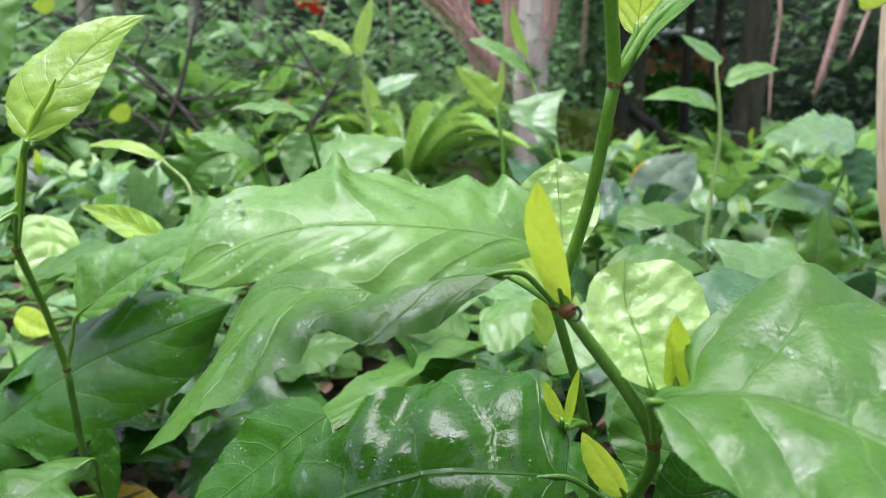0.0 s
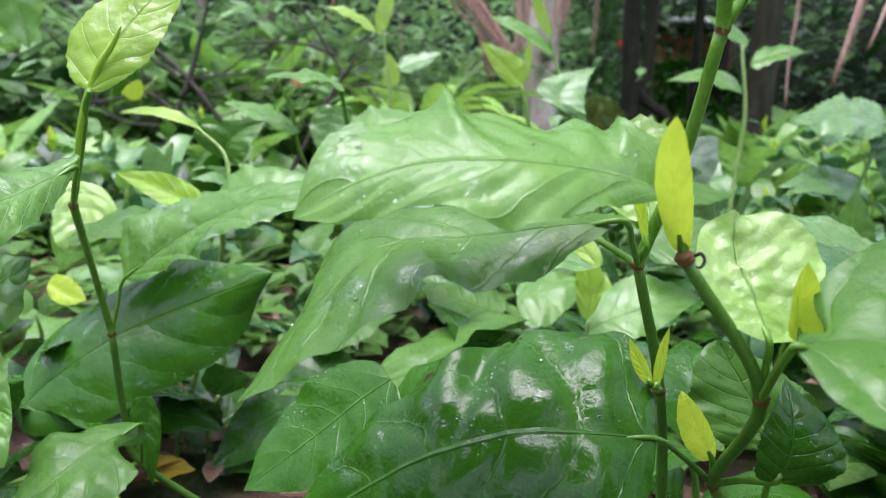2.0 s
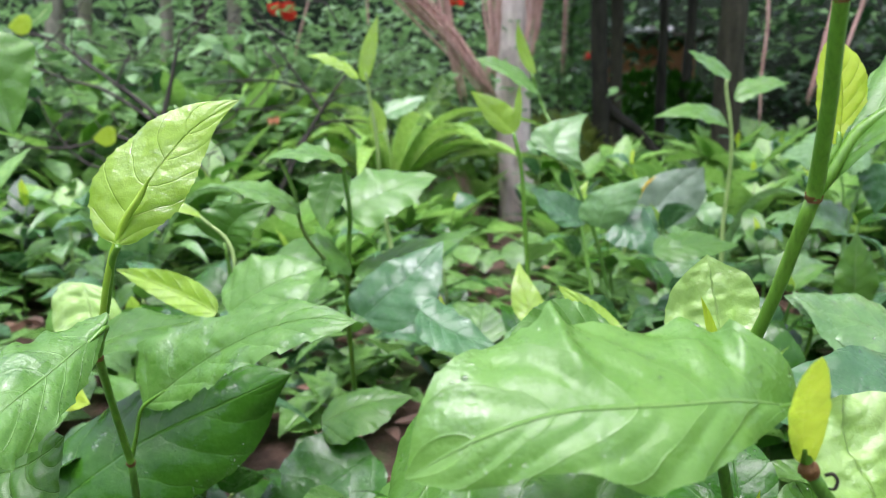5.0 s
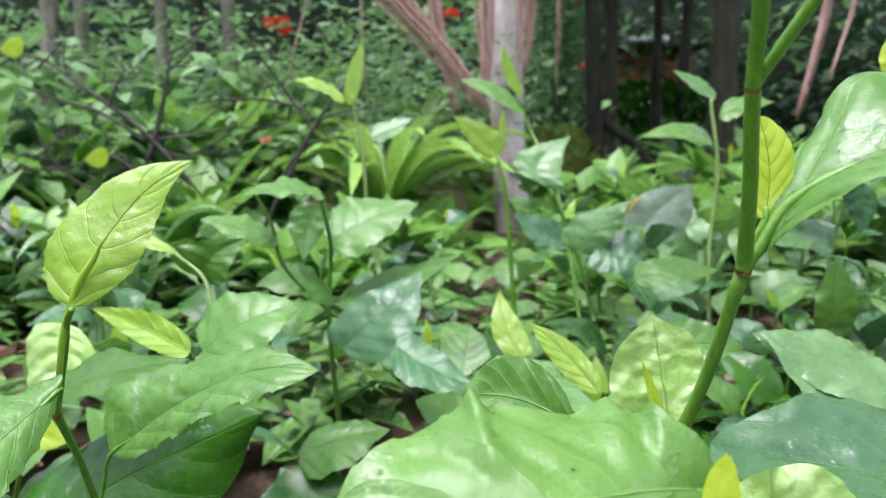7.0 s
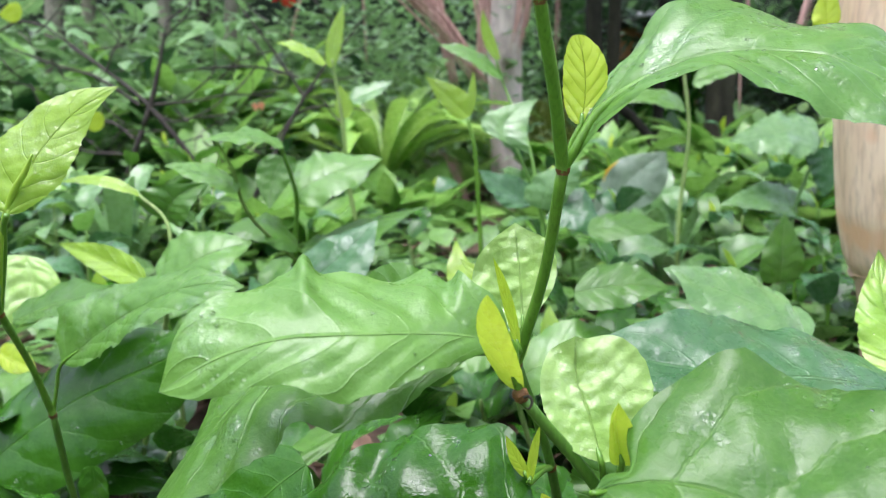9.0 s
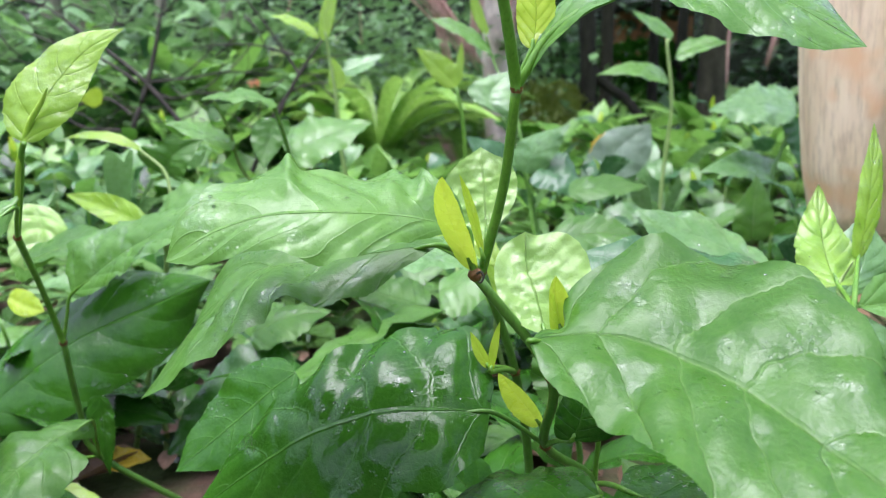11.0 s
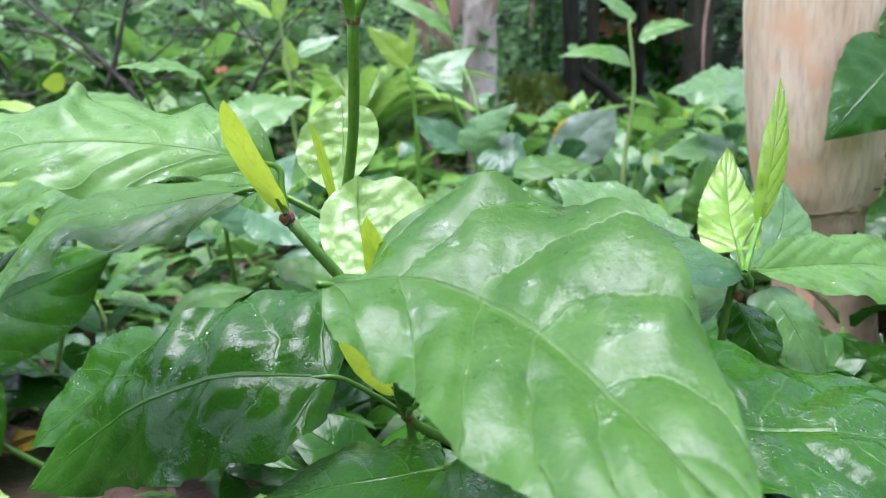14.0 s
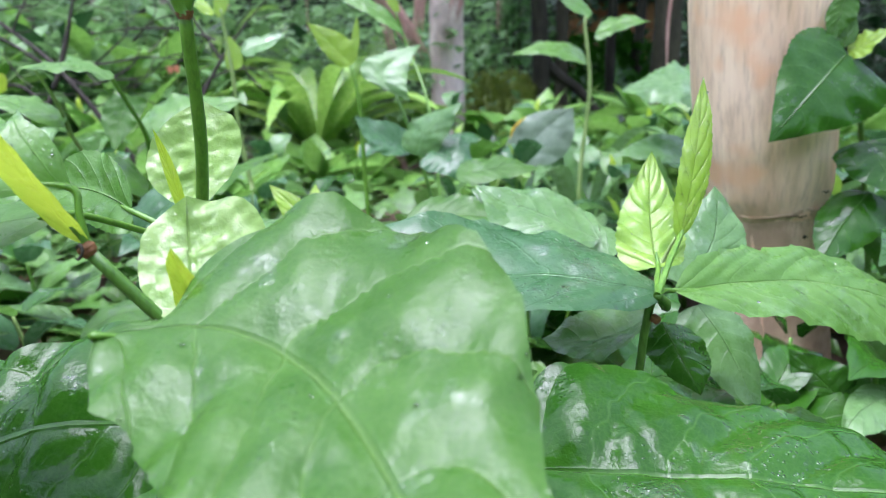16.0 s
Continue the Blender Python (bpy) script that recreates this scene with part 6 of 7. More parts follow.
part("branch", tube(bmesh.new(), [(-0.8799, 2.8423, 0.5631), (-0.9416, 2.9256, 0.6002), (-0.9811, 2.9359, 0.6565), (-1.0480, 2.9388, 0.6572)], [0.003, 0.0025, 0.0021, 0.0012], 7, 5, 0.25, 225), TWIG, bare_bush)
part("branch", tube(bmesh.new(), [(-0.5351, 2.8682, 0.8221), (-0.6187, 2.9452, 0.8148), (-0.6904, 2.9449, 0.7938), (-0.7298, 2.9343, 0.7142)], [0.0033, 0.0028, 0.0023, 0.0013], 7, 5, 0.25, 226), TWIG, bare_bush)
part("branch", tube(bmesh.new(), [(-0.9461, 2.8759, 0.4626), (-1.0418, 2.9115, 0.4811), (-1.1285, 2.9195, 0.5099), (-1.2120, 2.9137, 0.4492)], [0.0027, 0.0023, 0.0019, 0.0011], 7, 5, 0.25, 227), TWIG, bare_bush)
part("branch", tube(bmesh.new(), [(-0.9985, 2.9227, 0.5313), (-1.0832, 2.9210, 0.5319), (-1.1696, 2.9246, 0.5315), (-1.2336, 2.9150, 0.4519)], [0.0034, 0.0029, 0.0024, 0.0014], 7, 5, 0.25, 228), TWIG, bare_bush)
part("branch", tube(bmesh.new(), [(-0.2913, 2.8548, 0.5424), (-0.3378, 2.8978, 0.5829), (-0.3810, 2.9090, 0.6439), (-0.4538, 2.9121, 0.6442)], [0.0041, 0.0035, 0.0029, 0.0016], 7, 5, 0.25, 229), TWIG, bare_bush)
part("branch", tube(bmesh.new(), [(-1.1770, 2.9421, 0.8388), (-1.1420, 2.9765, 0.8767), (-1.0946, 2.9827, 0.9301), (-1.0951, 2.9948, 1.0086)], [0.0026, 0.0022, 0.0018, 0.001], 7, 5, 0.25, 230), TWIG, bare_bush)
part("branch", tube(bmesh.new(), [(-0.9464, 3.0038, 0.6482), (-0.8598, 2.9363, 0.6918), (-0.7930, 2.9440, 0.7598), (-0.7888, 2.9600, 0.8656)], [0.0042, 0.0036, 0.003, 0.0017], 7, 5, 0.25, 231), TWIG, bare_bush)
part("branch", tube(bmesh.new(), [(-0.6697, 2.9025, 0.6144), (-0.6181, 2.9178, 0.6368), (-0.5632, 2.9207, 0.6709), (-0.5452, 2.9311, 0.7436)], [0.0029, 0.0025, 0.0021, 0.0012], 7, 5, 0.25, 232), TWIG, bare_bush)
part("branch", tube(bmesh.new(), [(-1.1464, 2.9057, 0.5608), (-1.2142, 2.9392, 0.6149), (-1.2726, 2.9541, 0.6955), (-1.3698, 2.9580, 0.6947)], [0.003, 0.0026, 0.0021, 0.0012], 7, 5, 0.25, 233), TWIG, bare_bush)
part("branch", tube(bmesh.new(), [(-1.5856, 3.0563, 0.9313), (-1.5238, 2.9954, 0.8964), (-1.4899, 2.9875, 0.8537), (-1.4363, 2.9857, 0.8569)], [0.0043, 0.0037, 0.003, 0.0017], 7, 5, 0.25, 234), TWIG, bare_bush)
part("branch", tube(bmesh.new(), [(-0.8308, 2.8526, 0.4889), (-0.7951, 2.8952, 0.4417), (-0.7465, 2.8828, 0.3746), (-0.6657, 2.8795, 0.3752)], [0.0031, 0.0027, 0.0022, 0.0013], 7, 5, 0.25, 235), TWIG, bare_bush)
part("branch", tube(bmesh.new(), [(-0.5436, 3.1310, 0.6392), (-0.5600, 2.9081, 0.5899), (-0.6093, 2.8994, 0.5198), (-0.5993, 2.8850, 0.4287)], [0.003, 0.0025, 0.0021, 0.0012], 7, 5, 0.25, 236), TWIG, bare_bush)
part("branch", tube(bmesh.new(), [(-1.5888, 2.9351, 0.7369), (-1.5462, 2.9698, 0.7236), (-1.4831, 2.9638, 0.7016), (-1.4216, 2.9679, 0.7450)], [0.0034, 0.0029, 0.0024, 0.0014], 7, 5, 0.25, 237), TWIG, bare_bush)
part("branch", tube(bmesh.new(), [(-0.7872, 2.9867, 0.7280), (-0.7283, 2.9424, 0.7671), (-0.6802, 2.9500, 0.8296), (-0.6861, 2.9633, 0.9147)], [0.0042, 0.0036, 0.0029, 0.0017], 7, 5, 0.25, 238), TWIG, bare_bush)
part("branch", tube(bmesh.new(), [(-0.5909, 2.7532, 0.4392), (-0.6702, 2.8926, 0.4592), (-0.7244, 2.9012, 0.5000), (-0.7918, 2.9005, 0.4770)], [0.0032, 0.0027, 0.0022, 0.0013], 7, 5, 0.25, 239), TWIG, bare_bush)
part("branch", tube(bmesh.new(), [(-1.1164, 2.8806, 0.7622), (-1.1911, 2.9614, 0.7652), (-1.2372, 2.9628, 0.7621), (-1.2693, 2.9574, 0.7178)], [0.0032, 0.0027, 0.0022, 0.0013], 7, 5, 0.25, 240), TWIG, bare_bush)
part("branch", tube(bmesh.new(), [(-0.7039, 2.8854, 0.6768), (-0.6670, 2.9332, 0.7238), (-0.6200, 2.9419, 0.7931), (-0.6313, 2.9559, 0.8816)], [0.0039, 0.0034, 0.0028, 0.0016], 7, 5, 0.25, 241), TWIG, bare_bush)
part("branch", tube(bmesh.new(), [(-0.6577, 2.9759, 0.6684), (-0.5887, 2.9222, 0.6734), (-0.5296, 2.9213, 0.6838), (-0.4926, 2.9291, 0.7447)], [0.0031, 0.0027, 0.0022, 0.0013], 7, 5, 0.25, 242), TWIG, bare_bush)
part("branch", tube(bmesh.new(), [(-1.3606, 3.1484, 1.0448), (-1.3478, 3.0096, 1.0364), (-1.3933, 3.0142, 1.0542), (-1.4390, 3.0115, 1.0241)], [0.0025, 0.0022, 0.0018, 0.001], 7, 5, 0.25, 243), TWIG, bare_bush)
part("branch", tube(bmesh.new(), [(-1.2623, 2.9758, 0.8506), (-1.1880, 2.9757, 0.8592), (-1.1127, 2.9747, 0.8728), (-1.0659, 2.9847, 0.9507)], [0.0039, 0.0034, 0.0028, 0.0016], 7, 5, 0.25, 244), TWIG, bare_bush)
part("branch", tube(bmesh.new(), [(-0.9921, 3.1636, 0.9760), (-0.8563, 2.9788, 0.9693), (-0.7735, 2.9792, 0.9941), (-0.7285, 2.9914, 1.0862)], [0.0028, 0.0024, 0.002, 0.0011], 7, 5, 0.25, 245), TWIG, bare_bush)
part("branch", tube(bmesh.new(), [(-1.5104, 2.9638, 0.4945), (-1.4314, 2.9371, 0.5417), (-1.3667, 2.9451, 0.6118), (-1.3654, 2.9613, 0.7170)], [0.0029, 0.0024, 0.002, 0.0011], 7, 5, 0.25, 246), TWIG, bare_bush)
part("branch", tube(bmesh.new(), [(-1.4186, 2.9436, 0.8164), (-1.4067, 2.9737, 0.7867), (-1.3788, 2.9651, 0.7384), (-1.3258, 2.9620, 0.7324)], [0.0042, 0.0035, 0.0029, 0.0017], 7, 5, 0.25, 247), TWIG, bare_bush)
part("branch", tube(bmesh.new(), [(-0.7925, 2.7009, 0.5783), (-0.7900, 2.9169, 0.5844), (-0.7296, 2.9162, 0.5966), (-0.6928, 2.9244, 0.6599)], [0.0042, 0.0036, 0.0029, 0.0017], 7, 5, 0.25, 248), TWIG, bare_bush)
part("branch", tube(bmesh.new(), [(-1.2404, 2.9295, 0.5702), (-1.2880, 2.9414, 0.6086), (-1.3334, 2.9520, 0.6655), (-1.4050, 2.9543, 0.6612)], [0.0027, 0.0023, 0.0019, 0.0011], 7, 5, 0.25, 249), TWIG, bare_bush)
part("branch", tube(bmesh.new(), [(-1.4650, 3.1305, 0.5441), (-1.4641, 2.9423, 0.5671), (-1.5500, 2.9502, 0.5954), (-1.6326, 2.9444, 0.5351)], [0.0045, 0.0039, 0.0032, 0.0018], 7, 5, 0.25, 250), TWIG, bare_bush)
part("branch", tube(bmesh.new(), [(-0.6793, 3.0683, 0.8964), (-0.6082, 2.9472, 0.8310), (-0.5597, 2.9328, 0.7503), (-0.4699, 2.9277, 0.7418)], [0.0043, 0.0037, 0.003, 0.0017], 7, 5, 0.25, 251), TWIG, bare_bush)
part("branch", tube(bmesh.new(), [(-1.4713, 3.1363, 0.6817), (-1.4308, 2.9528, 0.6443), (-1.4718, 2.9470, 0.5952), (-1.4694, 2.9362, 0.5255)], [0.0048, 0.0041, 0.0033, 0.0019], 7, 5, 0.25, 252), TWIG, bare_bush)
part("branch", tube(bmesh.new(), [(-0.7964, 2.7217, 0.5096), (-0.9001, 2.9072, 0.4918), (-0.9550, 2.9067, 0.4735), (-0.9835, 2.8983, 0.4111)], [0.0032, 0.0028, 0.0023, 0.0013], 7, 5, 0.25, 253), TWIG, bare_bush)
part("branch", tube(bmesh.new(), [(-0.5473, 2.8350, 0.9224), (-0.6291, 2.9709, 0.9794), (-0.6893, 2.9830, 1.0417), (-0.7756, 2.9843, 1.0272)], [0.0032, 0.0027, 0.0022, 0.0013], 7, 5, 0.25, 254), TWIG, bare_bush)
part("branch", tube(bmesh.new(), [(-1.5095, 2.9258, 0.7997), (-1.5932, 2.9798, 0.7760), (-1.6498, 2.9757, 0.7336), (-1.6637, 2.9640, 0.6540)], [0.0025, 0.0021, 0.0017, 0.001], 7, 5, 0.25, 255), TWIG, bare_bush)
part("branch", tube(bmesh.new(), [(-1.2491, 2.9860, 1.0179), (-1.2020, 2.9931, 0.9687), (-1.1489, 2.9791, 0.8921), (-1.0584, 2.9751, 0.8906)], [0.0033, 0.0028, 0.0023, 0.0013], 7, 5, 0.25, 256), TWIG, bare_bush)
part("branch", tube(bmesh.new(), [(-0.3869, 2.9442, 0.7740), (-0.3570, 2.9312, 0.7948), (-0.3282, 2.9350, 0.8278), (-0.3288, 2.9424, 0.8758)], [0.0034, 0.0029, 0.0024, 0.0014], 7, 5, 0.25, 257), TWIG, bare_bush)
part("branch", tube(bmesh.new(), [(-0.8444, 2.9725, 0.8397), (-0.8909, 2.9619, 0.8497), (-0.9410, 2.9664, 0.8657), (-0.9889, 2.9630, 0.8303)], [0.0024, 0.0021, 0.0017, 0.001], 7, 5, 0.25, 258), TWIG, bare_bush)
part("branch", tube(bmesh.new(), [(-1.6160, 3.0919, 0.7551), (-1.5971, 2.9806, 0.7804), (-1.6368, 2.9894, 0.8268), (-1.6972, 2.9910, 0.8209)], [0.0047, 0.004, 0.0033, 0.0019], 7, 5, 0.25, 259), TWIG, bare_bush)
part("branch", tube(bmesh.new(), [(-1.0429, 3.1209, 0.8972), (-0.9373, 2.9761, 0.9299), (-0.8773, 2.9847, 1.0018), (-0.8806, 3.0005, 1.1039)], [0.0041, 0.0035, 0.0029, 0.0017], 7, 5, 0.25, 260), TWIG, bare_bush)
part("branch", tube(bmesh.new(), [(-0.7459, 2.8839, 0.5763), (-0.8108, 2.9121, 0.5474), (-0.8694, 2.9077, 0.5035), (-0.8836, 2.8957, 0.4210)], [0.0026, 0.0022, 0.0018, 0.0011], 7, 5, 0.25, 261), TWIG, bare_bush)
flower((-1.1296, 6.3127, 1.5482), "r", 488, 1.50)
flower((0.4202, 7.8144, 1.8558), "r", 800, 1.30)
flower((1.7997, 7.8838, 1.3536), "h", 1033, 1.00)
flower((1.9054, 7.9624, 1.8984), "h", 1047, 1.00)
flower((-0.6233, 2.9099, 0.6112), "s", 470, 1.00)
flower((1.7513, 7.9937, 2.0628), "h", 1020, 1.00)
yellow_leaf((-1.4708, 2.7967, 0.9690), 22)
yellow_leaf((-1.1852, 2.7244, 0.5711), 172)


# ---- yellow dead leaf on the soil ----
fallen = thing("fallen_leaf", "yellow fallen leaf lying on brown litter", "leaf")
part("blade", blade(bmesh.new(), (-0.427, 0.858, 0.04), (-0.392, 0.848, 0.05), (-0.357, 0.860, 0.045), (-0.392, 0.868, 0.06), (-0.392, 0.830, 0.045), 5, nu=16, nv=4, wave=0.2), YELLOW_LITTER, fallen)


# ---- strap-leaved rosette ----
def rosette(at, count, length, seed, label, width=0.035, upright=0.5, material=None):
    ob = thing("strap_leaf_plant", label, "plant", "strap-leaved rosettes")
    rnd = random.Random(seed)
    c = Vector(at)
    for i in range(count):
        a = i * 2.39996 + rnd.uniform(-0.2, 0.2)
        k = i / count
        d = Vector((math.cos(a), math.sin(a), 0))
        e = Vector((-math.sin(a), math.cos(a), 0))
        l = length * rnd.uniform(0.75, 1.1)
        rise = (0.25 + upright * k) * l
        m = c + d * l * (0.5 - 0.2 * k) + Vector((0, 0, rise * 1.15))
        t = c + d * l * (0.98 - 0.3 * k) + Vector((0, 0, rise * (0.7 + 0.7 * k)))
        w = width * rnd.uniform(0.8, 1.15)
        up = Vector((0, 0, w * 0.5))
        part("leaf", blade(bmesh.new(), c, m, t, m - e * w + up, m + e * w + up, i, nu=14, nv=2, wave=0.03, teeth=0, full=1.15, pucker=0, arch=0), material or LEAF_STRAP, ob)
    if c.z > 0.1:
        part("stem_base", tube(bmesh.new(), [(c.x, c.y, -0.02), (c.x, c.y, c.z * 0.5), c], [0.05, 0.045, 0.03], 10, 3, 0.2, seed), STEM_DARK, ob)
    return ob


rosette((-0.22, 4.1, 0.16), 30, 1.0, 3, "clump of arching strap-shaped green leaves", 0.055, 0.2)
rosette((-0.82, 4.2, 0.3), 22, 0.6, 4, "clump of arching strap-shaped green leaves", 0.05, 0.55)
rosette((0.75, 2.15, 0.0), 12, 0.4, 5, "clump of long pointed green leaves", 0.04, 0.5, LEAF_MID)
rosette((-1.0, 2.4, 0.0), 12, 0.45, 6, "clump of long pointed green leaves", 0.04, 0.6, LEAF_MID)


# ---- scattered saplings ----
SHAPES = [unit_leaf("leaf", mat, s, r, sag, nu=12, nv=3, full=f, wave=0.12, teeth=0.05)
          for s, (mat, r, sag, f) in enumerate([(LEAF, 0.26, 0.1, 0.7), (LEAF_MID, 0.28, 0.14, 0.66), (LEAF_PALE, 0.24, 0.08, 0.7), (LEAF_BLUE, 0.22, 0.18, 0.75), (LEAF_DARK, 0.27, 0.12, 0.7), (LEAF_BLUE, 0.3, 0.16, 0.62)])]
YOUNG = [unit_leaf("young_leaf", mat, s, r, 0.05, nu=10, nv=3, full=0.75, wave=0.08, teeth=0.04) for s, (mat, r) in enumerate([(LEAF_YOUNG, 0.2), (LEAF_BUD, 0.14)])]


def sapling(x, y, height, seed, shoot=0.55, shapes=None):
    rnd = random.Random(seed)
    ob = thing("shrub_sapling", "small green sapling with pointed glossy leaves", "shrub", "saplings of the undergrowth")
    lean = Vector((rnd.uniform(-0.12, 0.12), rnd.uniform(-0.1, 0.1), 1))
    foot = Vector((x, y, 0))
    mids = [foot + lean * height * k + Vector((rnd.uniform(-0.01, 0.01), 0, 0)) for k in (0, 0.35, 0.7, 1.0)]
    part("stem", tube(bmesh.new(), mids, [0.005, 0.0045, 0.004, 0.0025], 6, 3), rnd.choice((STEM, STEM_DARK, STEM_PALE)), ob)
    pairs = max(3, int(height / 0.085))
    turn = rnd.uniform(0, 3)
    for i in range(pairs):
        k = 0.18 + 0.8 * i / (pairs - 1)
        at = foot + lean * height * k
        for s in (0, math.pi):
            a = turn + s + i * 1.4 + rnd.uniform(-0.3, 0.3)
            d = Vector((math.cos(a), math.sin(a), rnd.uniform(-0.15, 0.55) + 0.3 * k))
            mesh_part("leaf", rnd.choice(shapes or SHAPES), ob, aim(at + d.normalized() * 0.012, d, rnd.uniform(0.12, 0.2) * (1.1 - 0.35 * k), rnd.uniform(-0.5, 0.5)))
    if rnd.random() < shoot:
        mesh_part("young_leaf", rnd.choice(YOUNG), ob, aim(foot + lean * height, (rnd.uniform(-0.5, 0.5), rnd.uniform(-0.3, 0.3), 1), rnd.uniform(0.06, 0.1), 0))
    return ob


def bare(x, y):
    """The gap between the plants where litter lies open on the soil."""
    k = (y - 0.018) / 0.830
    return math.hypot(x - -0.392, y - 0.848) < 0.09 or (abs(x - -0.066 - k * -0.326) < 0.07 and 0.5 < k < 1.0) or math.hypot(x + 0.1, y - 1.2) < 0.16 or math.hypot(x + 0.24, y - 1.0) < 0.12 or math.hypot(x + 0.25, y - 0.62) < 0.14


place = random.Random(21)
spots = []
tries = 0
while len(spots) < 95 and tries < 5000:
    tries += 1
    y = 1.0 + 2.6 * place.random() ** 1.2
    x = place.uniform(-0.75, 0.95) * (0.35 + 0.75 * y)
    if min([math.hypot(x - a, y - b) for a, b in spots] or [9]) < 0.13 or math.hypot(x - 0.75, y - 1.1) < 0.3:
        continue
    if bare(x, y) or (y > 1.5 and abs(x + 0.05 - 0.11 * y) < 0.14):
        continue
    spots.append((x, y))
    sapling(x, y, min(0.42, 0.12 + 0.1 * y) * (0.7 if abs(x + 0.1) < 0.4 else 1) * place.uniform(0.7, 1.1), tries)


DARK_SHAPES = [SHAPES[4], SHAPES[4], unit_leaf("leaf", LEAF_DEEP, 9, 0.28, 0.14, nu=12, nv=3, full=0.66, wave=0.12, teeth=0.05)]
near = random.Random(8)
for i in range(44):
    x, y = (near.uniform(-0.6, 0.6), near.uniform(0.5, 1.05)) if i < 28 else (near.uniform(0.1, 0.7), near.uniform(0.95, 1.6))
    if math.hypot(x - 0.75, y - 1.1) < 0.2:
        continue
    if bare(x, y):
        continue
    sapling(x, y, near.uniform(0.1, 0.19), 700 + i, 0.0, DARK_SHAPES)


# ---- undergrowth, woods and what closes the place ----
for x, y, height in ((0.70, 0.90, 0.16), (0.80, 0.86, 0.2), (0.92, 0.92, 0.24), (0.62, 0.78, 0.12), (1.0, 1.02, 0.3)):
    sapling(x, y, height, int(900 * x), 0.0, DARK_SHAPES)


def quick_blades(name, material, label, category, spec, seed):
    """Many small blades in one mesh: each has six corners, folded along its midrib."""
    rnd = random.Random(seed)
    verts, faces = [], []
    for c, d, l, w in spec(rnd):
        d = d.normalized()
        e = d.cross(Vector((rnd.uniform(-0.3, 0.3), rnd.uniform(-0.3, 0.3), 1)))
        e = e.normalized() if e.length > 0.01 else Vector((1, 0, 0))
        n = e.cross(d) * (w * 0.3)
        m1, m2, t = c + d * l * 0.33, c + d * l * 0.68 - n * 0.4, c + d * l - n * 1.2
        b = len(verts)
        verts += [c, m1 - e * w + n, m1, m1 + e * w + n, m2 - e * w * 0.75 + n * 0.6, m2, m2 + e * w * 0.75 + n * 0.6, t]
        faces += [(b, b + 2, b + 1), (b, b + 3, b + 2), (b + 1, b + 2, b + 5, b + 4), (b + 2, b + 3, b + 6, b + 5), (b + 4, b + 5, b + 7), (b + 5, b + 6, b + 7)]
    me = bpy.data.meshes.new(name)
    me.from_pydata([tuple(v) for v in verts], [], faces)
    layer = me.uv_layers.new(name="blade")
    table = ((0, 0.5), (0.33, 0), (0.33, 0.5), (0.33, 1), (0.68, 0), (0.68, 0.5), (0.68, 1), (1, 0.5))
    index = np.empty(len(me.loops), dtype=np.int32)
    me.loops.foreach_get("vertex_index", index)
    layer.data.foreach_set("uv", np.array(table, dtype=np.float32)[index % 8].ravel())
    for p in me.polygons:
        p.use_smooth = True
    me.materials.append(material)
    ob = new(name, me)
    if label:
        tagged(ob, label, category, kind="stuff")
    return ob


def crown(tree, at, reach, count, seed):
    """Loose leaf clumps on boughs above a tree, added out of view to block and break up sky light; the clumps leave
    gaps for the sky.
    """
    rnd = random.Random(seed)
    c = Vector(at)
    clumps = []
    for i in range(count):
        a, r = rnd.uniform(0, 6.3), reach * math.sqrt(rnd.random())
        q = c + Vector((math.cos(a) * r, math.sin(a) * r, rnd.uniform(-0.4, 0.7) * reach))
        clumps.append(q)
        if i % 4 == 0:
            mid = (c + q) / 2 + Vector((0, 0, 0.15))
            part("bough", tube(bmesh.new(), [c - Vector((0, 0, 0.8)), mid, q], [0.035, 0.022, 0.008], 6, 4, 0.2, i), BARK_MID, tree)

    def leaves(r2):
        for q in clumps:
            for k in range(60):
                b = r2.uniform(0, 6.3)
                l = r2.uniform(0.08, 0.17)
                yield q + Vector((r2.gauss(0, 0.24), r2.gauss(0, 0.24), r2.gauss(0, 0.15))), Vector((math.cos(b), math.sin(b), r2.uniform(-0.9, 0.3))), l, l * r2.uniform(0.2, 0.34)

    ob = quick_blades("crown", LEAF_SHADE, "", "", leaves, seed)
    ob.parent = tree
    return ob


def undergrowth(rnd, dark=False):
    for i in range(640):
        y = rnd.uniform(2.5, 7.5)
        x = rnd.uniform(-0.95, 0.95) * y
        # Some clumps take the dark LEAF_SHADE colour, which paints in shaded gaps.
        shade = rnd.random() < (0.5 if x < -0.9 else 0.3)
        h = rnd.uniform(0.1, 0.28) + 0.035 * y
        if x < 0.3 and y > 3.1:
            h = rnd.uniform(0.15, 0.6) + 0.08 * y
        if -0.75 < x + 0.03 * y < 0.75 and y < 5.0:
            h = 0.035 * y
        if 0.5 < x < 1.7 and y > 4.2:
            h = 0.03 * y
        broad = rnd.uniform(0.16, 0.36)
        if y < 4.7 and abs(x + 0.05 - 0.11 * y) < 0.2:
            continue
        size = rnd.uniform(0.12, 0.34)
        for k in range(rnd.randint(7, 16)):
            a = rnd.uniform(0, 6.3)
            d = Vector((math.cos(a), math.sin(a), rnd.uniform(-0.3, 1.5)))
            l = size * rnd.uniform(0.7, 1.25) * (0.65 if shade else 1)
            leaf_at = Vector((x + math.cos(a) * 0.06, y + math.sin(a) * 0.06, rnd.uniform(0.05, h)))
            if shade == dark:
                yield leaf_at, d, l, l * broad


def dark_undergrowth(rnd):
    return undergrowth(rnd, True)


